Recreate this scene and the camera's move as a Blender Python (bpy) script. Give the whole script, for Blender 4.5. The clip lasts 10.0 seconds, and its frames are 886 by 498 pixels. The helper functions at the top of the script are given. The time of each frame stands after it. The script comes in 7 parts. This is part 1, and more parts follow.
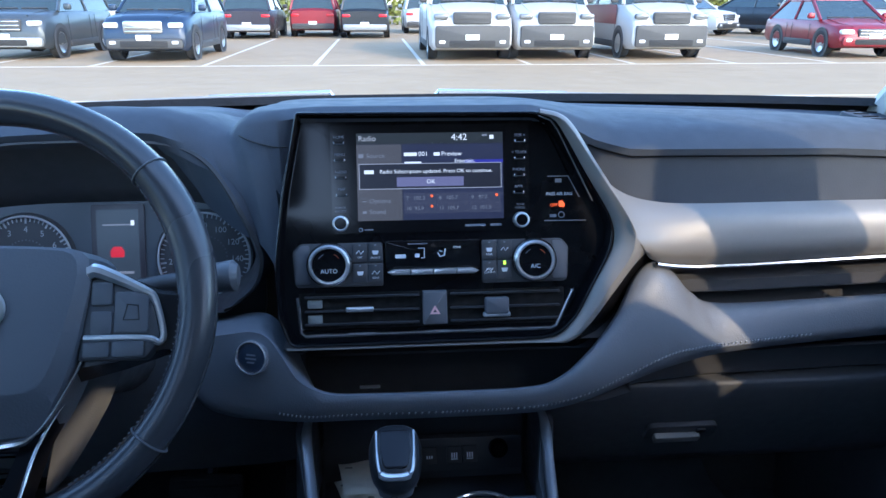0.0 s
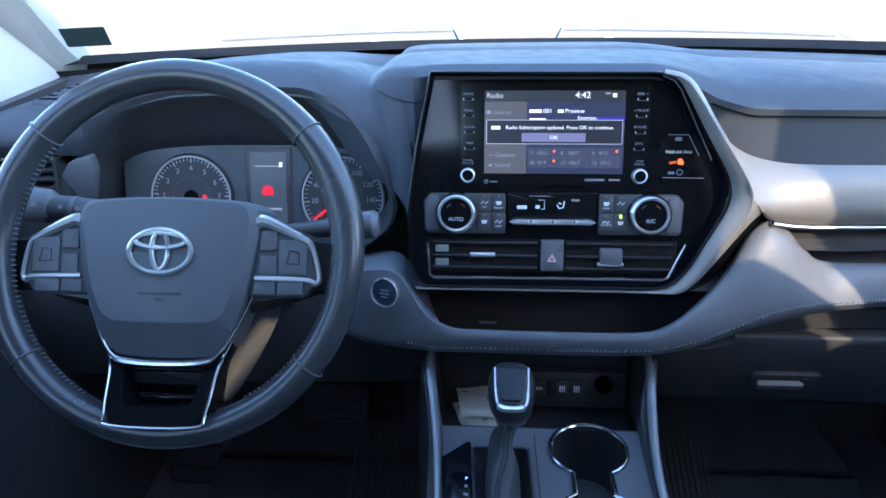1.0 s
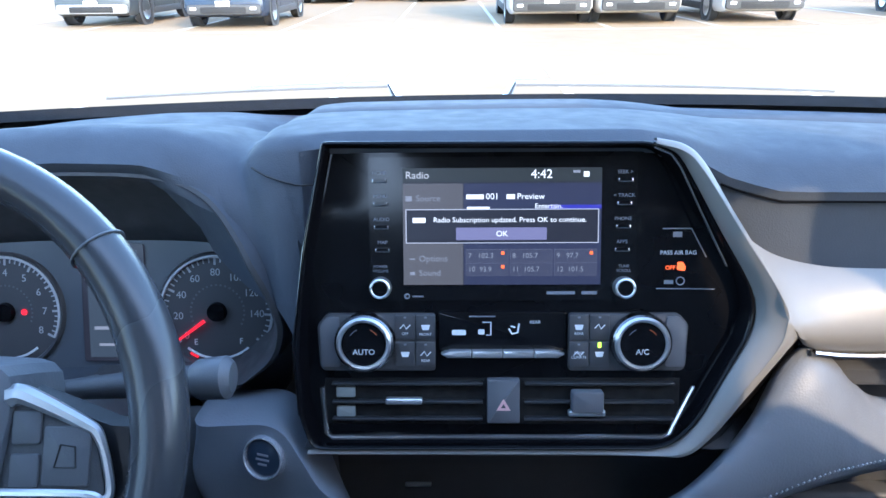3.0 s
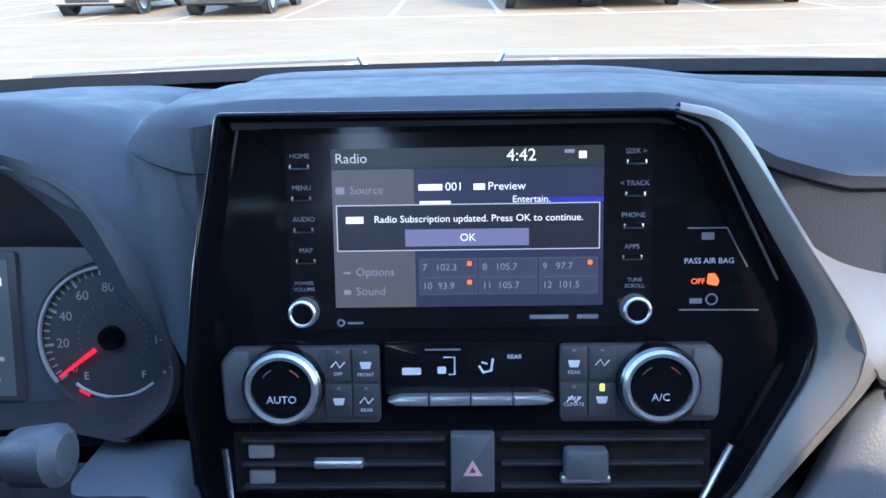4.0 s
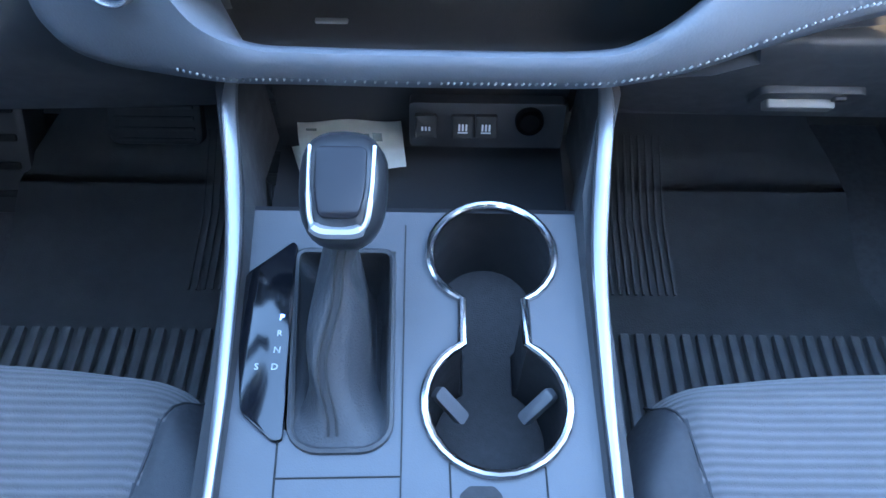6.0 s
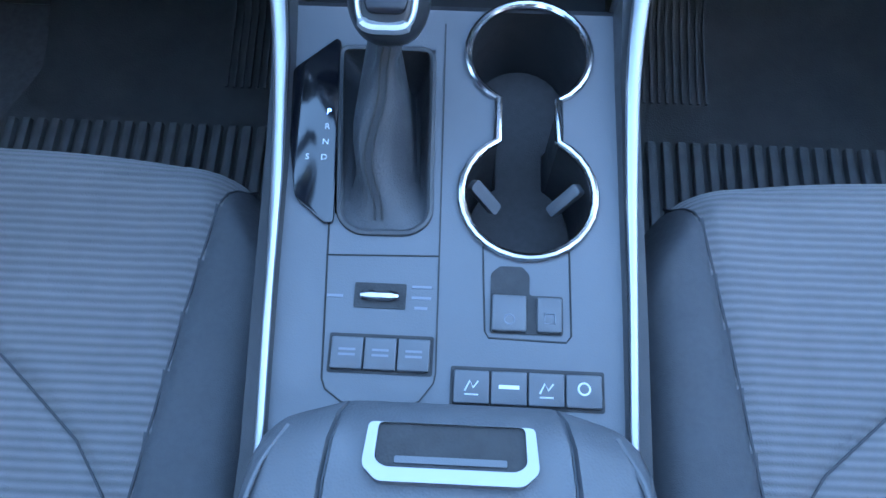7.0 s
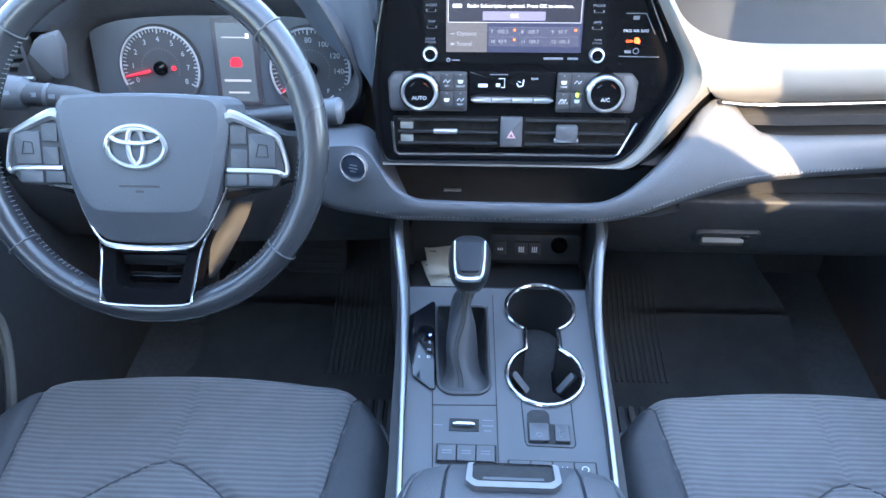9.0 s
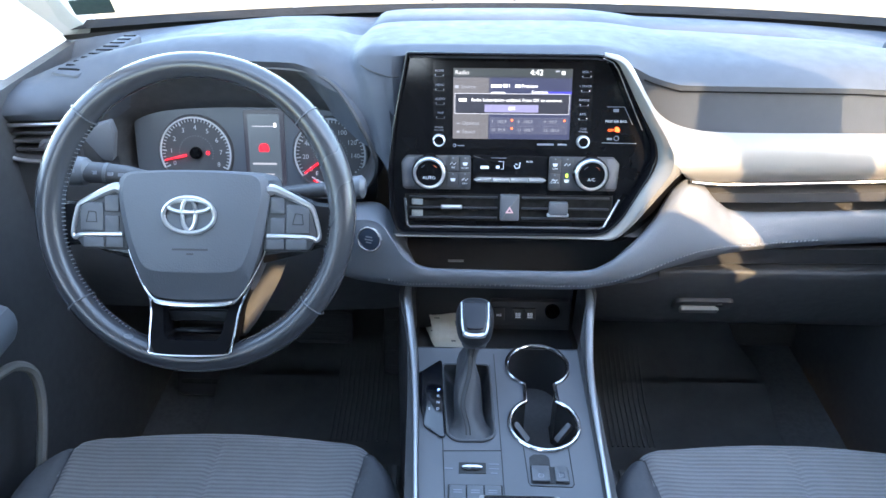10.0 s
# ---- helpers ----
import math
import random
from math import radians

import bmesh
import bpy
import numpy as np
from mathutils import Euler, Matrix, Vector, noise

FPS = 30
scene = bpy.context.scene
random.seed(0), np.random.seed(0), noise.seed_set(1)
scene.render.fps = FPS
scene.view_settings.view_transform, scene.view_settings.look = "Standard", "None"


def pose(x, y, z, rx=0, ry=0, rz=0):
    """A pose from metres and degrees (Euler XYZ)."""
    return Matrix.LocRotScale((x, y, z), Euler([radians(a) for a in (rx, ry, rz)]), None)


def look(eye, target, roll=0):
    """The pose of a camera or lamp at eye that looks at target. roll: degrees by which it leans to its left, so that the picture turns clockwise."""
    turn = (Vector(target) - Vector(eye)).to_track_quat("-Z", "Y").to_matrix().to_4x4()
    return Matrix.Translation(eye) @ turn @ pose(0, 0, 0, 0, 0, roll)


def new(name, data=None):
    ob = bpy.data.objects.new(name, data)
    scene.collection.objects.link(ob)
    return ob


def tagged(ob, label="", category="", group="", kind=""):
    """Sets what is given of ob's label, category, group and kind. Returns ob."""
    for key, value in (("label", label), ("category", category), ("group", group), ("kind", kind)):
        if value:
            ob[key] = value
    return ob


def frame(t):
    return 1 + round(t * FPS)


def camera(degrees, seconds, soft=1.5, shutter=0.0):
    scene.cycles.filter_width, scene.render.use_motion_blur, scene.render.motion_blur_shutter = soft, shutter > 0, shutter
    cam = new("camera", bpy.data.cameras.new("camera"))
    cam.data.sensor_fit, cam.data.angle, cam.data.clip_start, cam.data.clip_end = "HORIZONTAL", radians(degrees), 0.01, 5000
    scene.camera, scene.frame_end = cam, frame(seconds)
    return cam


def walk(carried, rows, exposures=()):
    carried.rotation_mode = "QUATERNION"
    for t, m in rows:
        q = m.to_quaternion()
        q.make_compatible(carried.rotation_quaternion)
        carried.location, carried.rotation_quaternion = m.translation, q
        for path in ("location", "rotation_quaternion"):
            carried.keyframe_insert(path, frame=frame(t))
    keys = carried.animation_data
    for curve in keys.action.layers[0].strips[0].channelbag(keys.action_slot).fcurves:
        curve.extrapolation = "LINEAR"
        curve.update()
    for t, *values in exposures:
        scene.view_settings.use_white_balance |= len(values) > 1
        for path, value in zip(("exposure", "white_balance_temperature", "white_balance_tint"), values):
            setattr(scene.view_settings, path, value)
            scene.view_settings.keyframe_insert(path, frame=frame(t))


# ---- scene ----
cam = camera(63.0, 10.0)
PATH = [
    (0, (-0.049, 0.037, 1.298), (0.107, 1.923, 0.653), 0.1),
    (0.5, (-0.053, 0.008, 1.335), (-0.114, 1.852, 0.563), -0.2),
    (1, (-0.067, -0.006, 1.359), (-0.204, 1.791, 0.493), -1.1),
    (1.5, (-0.069, -0.013, 1.366), (-0.211, 1.761, 0.454), -1.5),
    (2, (-0.065, 0.01, 1.363), (-0.18, 1.792, 0.462), -1.1),
    (2.5, (-0.055, 0.113, 1.348), (-0.139, 1.929, 0.515), -0.5),
    (3, (-0.034, 0.252, 1.316), (-0.078, 2.112, 0.583), -0.7),
    (4.3, (-0.001, 0.406, 1.268), (-0.054, 2.239, 0.472), -1.6),
    (4.5, (-0.005, 0.405, 1.268), (-0.025, 2.211, 0.409), -1.0),
    (5, (-0.007, 0.394, 1.243), (0.013, 2.081, 0.169), 0.3),
    (5.5, (0.005, 0.374, 1.232), (0.0, 1.805, -0.165), 0.9),
    (6, (0.007, 0.355, 1.205), (0.02, 1.507, -0.429), 1.3),
    (6.2, (0.017, 0.357, 1.224), (-0.006, 1.308, -0.535), 0.3),
    (7.3, (-0.005, 0.293, 1.234), (-0.058, 0.976, -0.645), -1.8),
    (7.5, (-0.002, 0.255, 1.271), (-0.082, 1.062, -0.557), -3.2),
    (8, (0.0, 0.155, 1.347), (-0.102, 1.288, -0.298), -2.8),
    (8.5, (-0.012, 0.071, 1.398), (-0.125, 1.436, -0.059), -2.3),
    (9, (-0.039, -0.017, 1.446), (-0.129, 1.511, 0.159), -1.0),
    (9.5, (-0.051, -0.097, 1.469), (-0.115, 1.535, 0.316), -0.4),
    (10, (-0.066, -0.123, 1.479), (-0.113, 1.56, 0.399), 0.0),
]
EXPOSURES = [(0, 2.68, 5380, 10), (0.5, 2.98, 5300, 10), (1, 3.32, 5550, 10), (1.5, 3.66, 5950, 10), (2, 3.78, 5750, 10), (2.5, 3.60, 5700, 10), (3.2, 3.24, 5700, 10), (4.5, 3.08, 5500, 10), (5, 3.92, 5550, 9), (5.5, 4.62, 4950, 7), (6.2, 4.93, 5950, 7), (7.5, 4.33, 5500, 4), (8, 4.64, 6050, 6), (8.5, 4.67, 6250, 8), (9, 4.62, 6450, 10), (9.5, 4.68, 6950, 10), (10, 4.41, 7000, 10)]
walk(cam, [(t, look(eye, target, roll)) for t, eye, target, roll in PATH], EXPOSURES)

# ---- world and sun ----
TO_SUN = Vector((1.0, -1.6, 1.0)).normalized()
world = bpy.data.worlds.new("world")
scene.world = world
world.use_nodes = True
sky = world.node_tree.nodes.new("ShaderNodeTexSky")
sky.sky_type, sky.sun_disc = "NISHITA", False
sky.sun_elevation = math.asin(TO_SUN.z)
sky.sun_rotation = math.atan2(TO_SUN.x, TO_SUN.y)
world.node_tree.links.new(sky.outputs[0], world.node_tree.nodes["Background"].inputs[0])
world.node_tree.nodes["Background"].inputs[1].default_value = 0.15
sun = new("sun", bpy.data.lights.new("sun", "SUN"))
sun.data.energy, sun.data.angle, sun.data.color = 0.56, radians(0.5), (1.0, 0.73, 0.44)
sun.matrix_world = look(TO_SUN * 30, (0, 0, 0))


# ---- materials ----
def mat(name, base, rough=0.5, metal=0.0, vary=0.15, scale=30.0, bump=0.0, bscale=600.0, coat=0.0, spec=0.5, dirt=0.0):
    """A surface with slow colour variation, roughness variation and a fine grain."""
    m = bpy.data.materials.new(name)
    m.use_nodes = True
    nt = m.node_tree
    p = nt.nodes["Principled BSDF"]
    link_ = nt.links.new
    tc = nt.nodes.new("ShaderNodeTexCoord")
    n1 = nt.nodes.new("ShaderNodeTexNoise")
    n1.inputs["Scale"].default_value, n1.inputs["Detail"].default_value = scale, 5
    link_(tc.outputs["Object"], n1.inputs["Vector"])
    mix = nt.nodes.new("ShaderNodeMix")
    mix.data_type = "RGBA"
    mix.inputs[6].default_value = (*[c * (1 - vary) for c in base], 1)
    mix.inputs[7].default_value = (*[min(1, c * (1 + vary) + dirt) for c in base], 1)
    link_(n1.outputs[0], mix.inputs[0])
    link_(mix.outputs[2], p.inputs["Base Color"])
    rr = nt.nodes.new("ShaderNodeMapRange")
    rr.inputs["From Min"].default_value, rr.inputs["From Max"].default_value = 0.3, 0.7
    rr.inputs["To Min"].default_value, rr.inputs["To Max"].default_value = rough * (0.88 if metal < 0.1 else 0.97), min(1.0, rough * (1.12 if metal < 0.1 else 1.03))
    n2 = nt.nodes.new("ShaderNodeTexNoise")
    n2.inputs["Scale"].default_value = scale * 3.7
    link_(tc.outputs["Object"], n2.inputs["Vector"])
    link_(n2.outputs[0], rr.inputs["Value"])
    link_(rr.outputs[0], p.inputs["Roughness"])
    p.inputs["Metallic"].default_value = metal
    p.inputs["Coat Weight"].default_value = coat
    p.inputs["Coat Roughness"].default_value = 0.05
    p.inputs["Specular IOR Level"].default_value = spec
    if bump:
        v = nt.nodes.new("ShaderNodeTexVoronoi")
        v.inputs["Scale"].default_value = bscale
        link_(tc.outputs["Object"], v.inputs["Vector"])
        b = nt.nodes.new("ShaderNodeBump")
        b.inputs["Strength"].default_value, b.inputs["Distance"].default_value = bump, 0.0006
        link_(v.outputs["Distance"], b.inputs["Height"])
        link_(b.outputs[0], p.inputs["Normal"])
    return m


def glow(name, colour, strength=1.0):
    m = bpy.data.materials.new(name)
    m.use_nodes = True
    p = m.node_tree.nodes["Principled BSDF"]
    p.inputs["Base Color"].default_value = (0.01, 0.01, 0.012, 1)
    p.inputs["Roughness"].default_value = 0.3
    p.inputs["Emission Color"].default_value = (*colour, 1)
    p.inputs["Emission Strength"].default_value = strength
    return m


def pane(name, tint=(0.92, 0.96, 0.95), gloss=0.05):
    m = bpy.data.materials.new(name)
    m.use_nodes = True
    nt = m.node_tree
    nt.nodes.remove(nt.nodes["Principled BSDF"])
    t, g, x = (nt.nodes.new(k) for k in ("ShaderNodeBsdfTransparent", "ShaderNodeBsdfGlossy", "ShaderNodeMixShader"))
    t.inputs[0].default_value = (*tint, 1)
    g.inputs["Roughness"].default_value = 0.01
    x.inputs[0].default_value = gloss
    nt.links.new(t.outputs[0], x.inputs[1])
    nt.links.new(g.outputs[0], x.inputs[2])
    nt.links.new(x.outputs[0], nt.nodes["Material Output"].inputs[0])
    return m


def fabric(name, base, pitch):
    """Woven seat cloth with fine cross ribs, the shade between them put into the colour."""
    m = mat(name, base, 0.85, 0, 0.12, 25, 0.0)
    nt = m.node_tree
    p = nt.nodes["Principled BSDF"]
    geo = nt.nodes.new("ShaderNodeNewGeometry")
    w = nt.nodes.new("ShaderNodeTexWave")
    w.wave_type, w.bands_direction, w.wave_profile = "BANDS", "Y", "SIN"
    w.inputs["Scale"].default_value = math.tau / pitch / 20
    w.inputs["Distortion"].default_value = 0.35
    w.inputs["Detail"].default_value = 1.0
    w.inputs["Detail Scale"].default_value = 0.6
    nt.links.new(geo.outputs["Position"], w.inputs["Vector"])
    weave = nt.nodes.new("ShaderNodeTexVoronoi")
    weave.inputs["Scale"].default_value = 900
    nt.links.new(geo.outputs["Position"], weave.inputs["Vector"])
    add = nt.nodes.new("ShaderNodeMath")
    add.operation = "MULTIPLY_ADD"
    nt.links.new(weave.outputs["Distance"], add.inputs[0])
    add.inputs[1].default_value = 0.5
    nt.links.new(w.outputs["Fac"], add.inputs[2])
    b = nt.nodes.new("ShaderNodeBump")
    b.inputs["Strength"].default_value, b.inputs["Distance"].default_value = 0.55, 0.0016
    nt.links.new(add.outputs[0], b.inputs["Height"])
    nt.links.new(b.outputs[0], p.inputs["Normal"])
    old = [n for n in nt.nodes if n.type == "MIX"][0]
    # shade between ribs painted in: troughs of the wave darker, crests lighter
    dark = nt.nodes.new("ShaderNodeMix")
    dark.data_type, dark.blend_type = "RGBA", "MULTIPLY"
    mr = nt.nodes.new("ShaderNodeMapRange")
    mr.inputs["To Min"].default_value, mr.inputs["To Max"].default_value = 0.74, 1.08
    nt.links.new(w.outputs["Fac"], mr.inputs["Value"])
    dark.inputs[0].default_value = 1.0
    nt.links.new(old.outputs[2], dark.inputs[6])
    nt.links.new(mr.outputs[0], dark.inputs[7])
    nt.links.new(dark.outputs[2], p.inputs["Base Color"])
    p.inputs["Sheen Weight"].default_value = 0.3
    return m


VINYL = mat("dash_vinyl", (0.060, 0.070, 0.086), 0.66, 0, 0.10, 12, 0.22, 700, spec=0.34)
VINYL_SOFT = mat("padded_vinyl", (0.182, 0.198, 0.224), 0.46, 0, 0.10, 12, 0.25, 500)
PLASTIC = mat("black_plastic", (0.062, 0.063, 0.067), 0.48, 0, 0.15, 20, 0.2, 900)
PLASTIC_GREY = mat("console_plastic", (0.115, 0.12, 0.13), 0.42, 0, 0.08, 15, 0.15, 1100)
PIANO = mat("gloss_black", (0.005, 0.005, 0.006), 0.08, 0, 0.3, 8, spec=0.20)
SMOKED = mat("display_glass", (0.006, 0.006, 0.007), 0.12, 0, 0.3, 8, spec=0.35)
CHROME = mat("satin_chrome", (0.56, 0.56, 0.57), 0.22, 1.0, 0.02, 8)
BRIGHT = mat("bright_satin", (0.72, 0.72, 0.72), 0.30, 0.85, 0.02, 8)
SILVER = mat("silver_paint", (0.255, 0.245, 0.228), 0.46, 0.18, 0.05, 25)
LEATHER = mat("wheel_leather", (0.050, 0.052, 0.058), 0.25, 0, 0.04, 3, 0.08, 1500, spec=0.7)
BOOT = mat("boot_leather", (0.058, 0.060, 0.066), 0.5, 0, 0.12, 30, 0.4, 700)
ARM = mat("armrest_vinyl", (0.11, 0.115, 0.125), 0.5, 0, 0.08, 20, 0.3, 650)
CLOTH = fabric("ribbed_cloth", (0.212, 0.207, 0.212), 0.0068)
CLOTH_PLAIN = mat("bolster_cloth", (0.094, 0.098, 0.108), 0.7, 0, 0.1, 60, 0.4, 1200)
SEAM = mat("seam_thread", (0.075, 0.078, 0.085), 0.8, 0, 0.1, 60)
PIPING = mat("piping", (0.20, 0.20, 0.21), 0.6, 0, 0.1, 60)
THREAD = mat("thread", (0.48, 0.49, 0.51), 0.7, 0, 0.1, 60)
RUBBER = mat("rubber", (0.035, 0.035, 0.036), 0.7, 0, 0.2, 30, 0.3, 500)
# dusty grey, raised further to make up for little light in the footwells
MAT_RUBBER = mat("dusty_mat_rubber", (0.132, 0.137, 0.141), 0.75, 0, 0.3, 20, 0.4, 500)
CARPET = mat("carpet", (0.115, 0.118, 0.123), 0.95, 0, 0.35, 120, 0.8, 1500)
CUBBY = mat("cubby_plastic", (0.030, 0.031, 0.034), 0.45, 0, 0.15, 20, 0.2, 900)
DARK_CHROME = mat("dark_chrome", (0.26, 0.265, 0.28), 0.25, 1.0, 0.02, 8)
POLISHED = mat("polished_chrome", (0.60, 0.60, 0.61), 0.17, 1.0, 0.02, 8)
SLOT = mat("slot_black", (0.008, 0.008, 0.009), 0.9, spec=0.03)
RAIL = mat("satin_rail", (0.42, 0.42, 0.43), 0.30, 0.85, 0.02, 8)
TRIM_LIGHT = mat("pillar_trim", (0.55, 0.55, 0.54), 0.75, 0, 0.05, 30, 0.3, 900)
HEADLINER = mat("headliner", (0.68, 0.68, 0.66), 0.9, 0, 0.06, 60, 0.3, 900)
WHITE_INK = mat("white_ink", (0.75, 0.77, 0.8), 0.5, 0, 0.05, 60)
DIM_INK = mat("dim_ink", (0.19, 0.20, 0.23), 0.5, 0, 0.05, 60)
PAPER = mat("banknote_paper", (0.82, 0.82, 0.76), 0.8, 0, 0.12, 90)
PAPER_INK = mat("banknote_ink", (0.26, 0.29, 0.27), 0.8, 0, 0.2, 200)
GLASS = pane("windscreen_glass")
SIDE_GLASS = pane("side_glass", (0.93, 0.95, 0.94), 0.05)
REAR_GLASS = pane("tinted_glass", (0.42, 0.46, 0.46), 0.05)
RED_GLOW = glow("red_glow", (1.0, 0.012, 0.03), 0.20)
ORANGE_GLOW = glow("orange_glow", (1.0, 0.13, 0.03), 0.26)
GREEN_GLOW = glow("green_glow", (0.5, 1.0, 0.05), 0.45)
BLUE_GLOW = glow("blue_glow", (0.15, 0.3, 1.0), 0.6)
TEXT_GLOW = glow("screen_text", (0.85, 0.9, 1.0), 0.17)
TEXT_DIM = glow("screen_text_dim", (0.5, 0.55, 0.7), 0.064)
SCR_BLACK = glow("screen_black", (0.02, 0.022, 0.035), 0.12)
SCR_GREY = glow("screen_grey", (0.155, 0.155, 0.18), 0.082)
SCR_BLUE = glow("screen_blue", (0.045, 0.055, 0.125), 0.082)
SCR_BUTTON = glow("screen_button", (0.14, 0.14, 0.26), 0.180)
SCR_TILE = glow("screen_tile", (0.075, 0.085, 0.15), 0.090)
SCR_EDGE = glow("screen_tile_edge", (0.15, 0.16, 0.24), 0.082)
SCR_HEAD = glow("screen_header", (0.035, 0.045, 0.05), 0.10)
CLUSTER_GREY = glow("cluster_display", (0.05, 0.07, 0.10), 0.12)
AMBER = mat("amber_paint", (0.6, 0.12, 0.03), 0.4)

# ---- mesh helpers ----
WORLD = {}


def part(name, src, material, parent=None, label="", sharp=32, smooth=True):
    """Links a bmesh or mesh, given in world places, as one object under a thing or a part."""
    if isinstance(src, bpy.types.Mesh):
        me = src
    else:
        me = bpy.data.meshes.new(name)
        bmesh.ops.recalc_face_normals(src, faces=src.faces)
        src.to_mesh(me)
        src.free()
    co = np.empty(len(me.vertices) * 3)
    me.vertices.foreach_get("co", co)
    co = co.reshape(-1, 3)
    c = (co.min(0) + co.max(0)) / 2
    me.vertices.foreach_set("co", (co - c).ravel())
    me.materials.clear()
    me.materials.append(material)
    if smooth:
        me.polygons.foreach_set("use_smooth", [True] * len(me.polygons))
        me.set_sharp_from_angle(angle=radians(sharp))
    me.update()
    ob = new(name, me)
    ob.matrix_basis = Matrix.Translation(c)
    WORLD[ob.name] = Matrix.Translation(c)
    if parent is not None:
        ob.parent = parent
        ob.matrix_parent_inverse = WORLD[parent.name].inverted()
    if label:
        tagged(ob, label)
    return ob


def thing(name, at, label, category, group="", kind=""):
    ob = new(name)
    ob.empty_display_size = 0.05
    ob.matrix_basis = Matrix.Translation(at)
    WORLD[ob.name] = Matrix.Translation(at)
    return tagged(ob, label, category, group, kind)


def frame_of(origin, u, v):
    """A matrix whose x runs along u, y along v, z out of the face."""
    u, v = Vector(u).normalized(), Vector(v).normalized()
    w = u.cross(v).normalized()
    v = w.cross(u)
    m = Matrix((u, v, w)).transposed().to_4x4()
    m.translation = Vector(origin)
    return m


def crom(pts, n=6, closed=False):
    """A smooth curve through points."""
    P = [Vector(p) for p in pts]
    out = []
    N = len(P)
    for i in range(N if closed else N - 1):
        p1, p2 = P[i], P[(i + 1) % N]
        p0 = P[i - 1] if (i or closed) else p1 * 2 - p2
        p3 = P[(i + 2) % N] if (closed or i + 2 < N) else p2 * 2 - p1
        for k in range(n):
            t = k / n
            out.append(0.5 * (2 * p1 + (p2 - p0) * t + (2 * p0 - 5 * p1 + 4 * p2 - p3) * t * t + (3 * p1 - p0 - 3 * p2 + p3) * t ** 3))
    if not closed:
        out.append(P[-1])
    return out


def fillet(pts, r, n=4):
    """A closed 2D outline with rounded corners; r one number or one a corner."""
    out = []
    N = len(pts)
    for i in range(N):
        rr = r[i] if isinstance(r, (list, tuple)) else r
        a, b, c = Vector(pts[i - 1]), Vector(pts[i]), Vector(pts[(i + 1) % N])
        d1, d2 = (a - b), (c - b)
        k = min(rr, d1.length * 0.48, d2.length * 0.48)
        p, q = b + d1.normalized() * k, b + d2.normalized() * k
        if k < 1e-6:
            out.append(b)
            continue
        for j in range(n + 1):
            t = j / n
            out.append((1 - t) ** 2 * p + 2 * t * (1 - t) * b + t * t * q)
    return out


def loft(bm, rows, closed=False, cap=False):
    vs = [[bm.verts.new(Vector(p)) for p in r] for r in rows]
    for a, b in zip(vs, vs[1:]):
        n = len(a)
        for j in range(n if closed else n - 1):
            k = (j + 1) % n
            try:
                bm.faces.new((a[j], a[k], b[k], b[j]))
            except ValueError:
                pass
    if cap:
        bm.faces.new(vs[0][::-1])
        bm.faces.new(vs[-1])
    return vs


def slab(bm, outline, m, w0, w1, bev=0.0, seg=2):
    """A 2D outline swept from w0 to w1 along the frame's z, its front edge rounded."""
    o = [Vector((p[0], p[1])) for p in outline]
    rows = [[m @ Vector((p.x, p.y, w0)) for p in o]]
    if bev > 0:
        c = sum(o, Vector((0, 0))) / len(o)
        n = len(o)
        nor = []
        area = sum(o[i].x * o[(i + 1) % n].y - o[(i + 1) % n].x * o[i].y for i in range(n))
        for i in range(n):
            e1 = (o[i] - o[i - 1])
            e2 = (o[(i + 1) % n] - o[i])
            t = (e1.normalized() if e1.length > 1e-9 else Vector((0, 0))) + (e2.normalized() if e2.length > 1e-9 else Vector((0, 0)))
            t = t.normalized() if t.length > 1e-9 else Vector((1, 0))
            nn = Vector((-t.y, t.x))
            nor.append(nn if area > 0 else -nn)
        for k in range(seg + 1):
            a = math.pi / 2 * k / seg
            ins, up = bev * (1 - math.cos(a)), w1 - bev + bev * math.sin(a)
            rows.append([m @ Vector((p.x + q.x * ins, p.y + q.y * ins, up)) for p, q in zip(o, nor)])
    else:
        rows.append([m @ Vector((p.x, p.y, w1)) for p in o])
    loft(bm, rows, True, True)
    return bm


def rect(u0, v0, u1, v1):
    return [(u0, v0), (u1, v0), (u1, v1), (u0, v1)]


def block(outline, m, w0, w1, bev=0.0, seg=2):
    return slab(bmesh.new(), outline, m, w0, w1, bev, seg)


def tube(bm, pts, r, n=8, closed=False, flat=1.0, up=None):
    """A round or flattened bar along points; r one number or one a point."""
    P = [Vector(p) for p in pts]
    rows = []
    N = len(P)
    ref = Vector(up) if up else None
    side = None
    for i in range(N):
        a, b = P[i - 1] if (i or closed) else P[i], P[(i + 1) % N] if (i + 1 < N or closed) else P[i]
        t = (b - a).normalized()
        if ref is not None:
            s = t.cross(ref).normalized()
        elif side is None:
            s = t.cross(Vector((0.3, 0.2, 1))).normalized()
        else:
            s = (side - t * side.dot(t)).normalized()
        side = s
        q = t.cross(s)
        rr = r[i] if isinstance(r, (list, tuple)) else r
        rows.append([P[i] + s * rr * math.cos(math.tau * j / n) + q * rr * flat * math.sin(math.tau * j / n) for j in range(n)])
    if closed:
        rows.append(rows[0])
        loft(bm, rows, True)
        bmesh.ops.remove_doubles(bm, verts=bm.verts, dist=1e-6)
    else:
        loft(bm, rows, True, True)
    return bm


def lathe(bm, prof, m, n=32, cap=True):
    """Profile (radius, height) turned round the frame's z."""
    rows = [[m @ Vector((r * math.cos(math.tau * j / n), r * math.sin(math.tau * j / n), h)) for j in range(n)] for r, h in prof]
    loft(bm, rows, True, cap)
    return bm


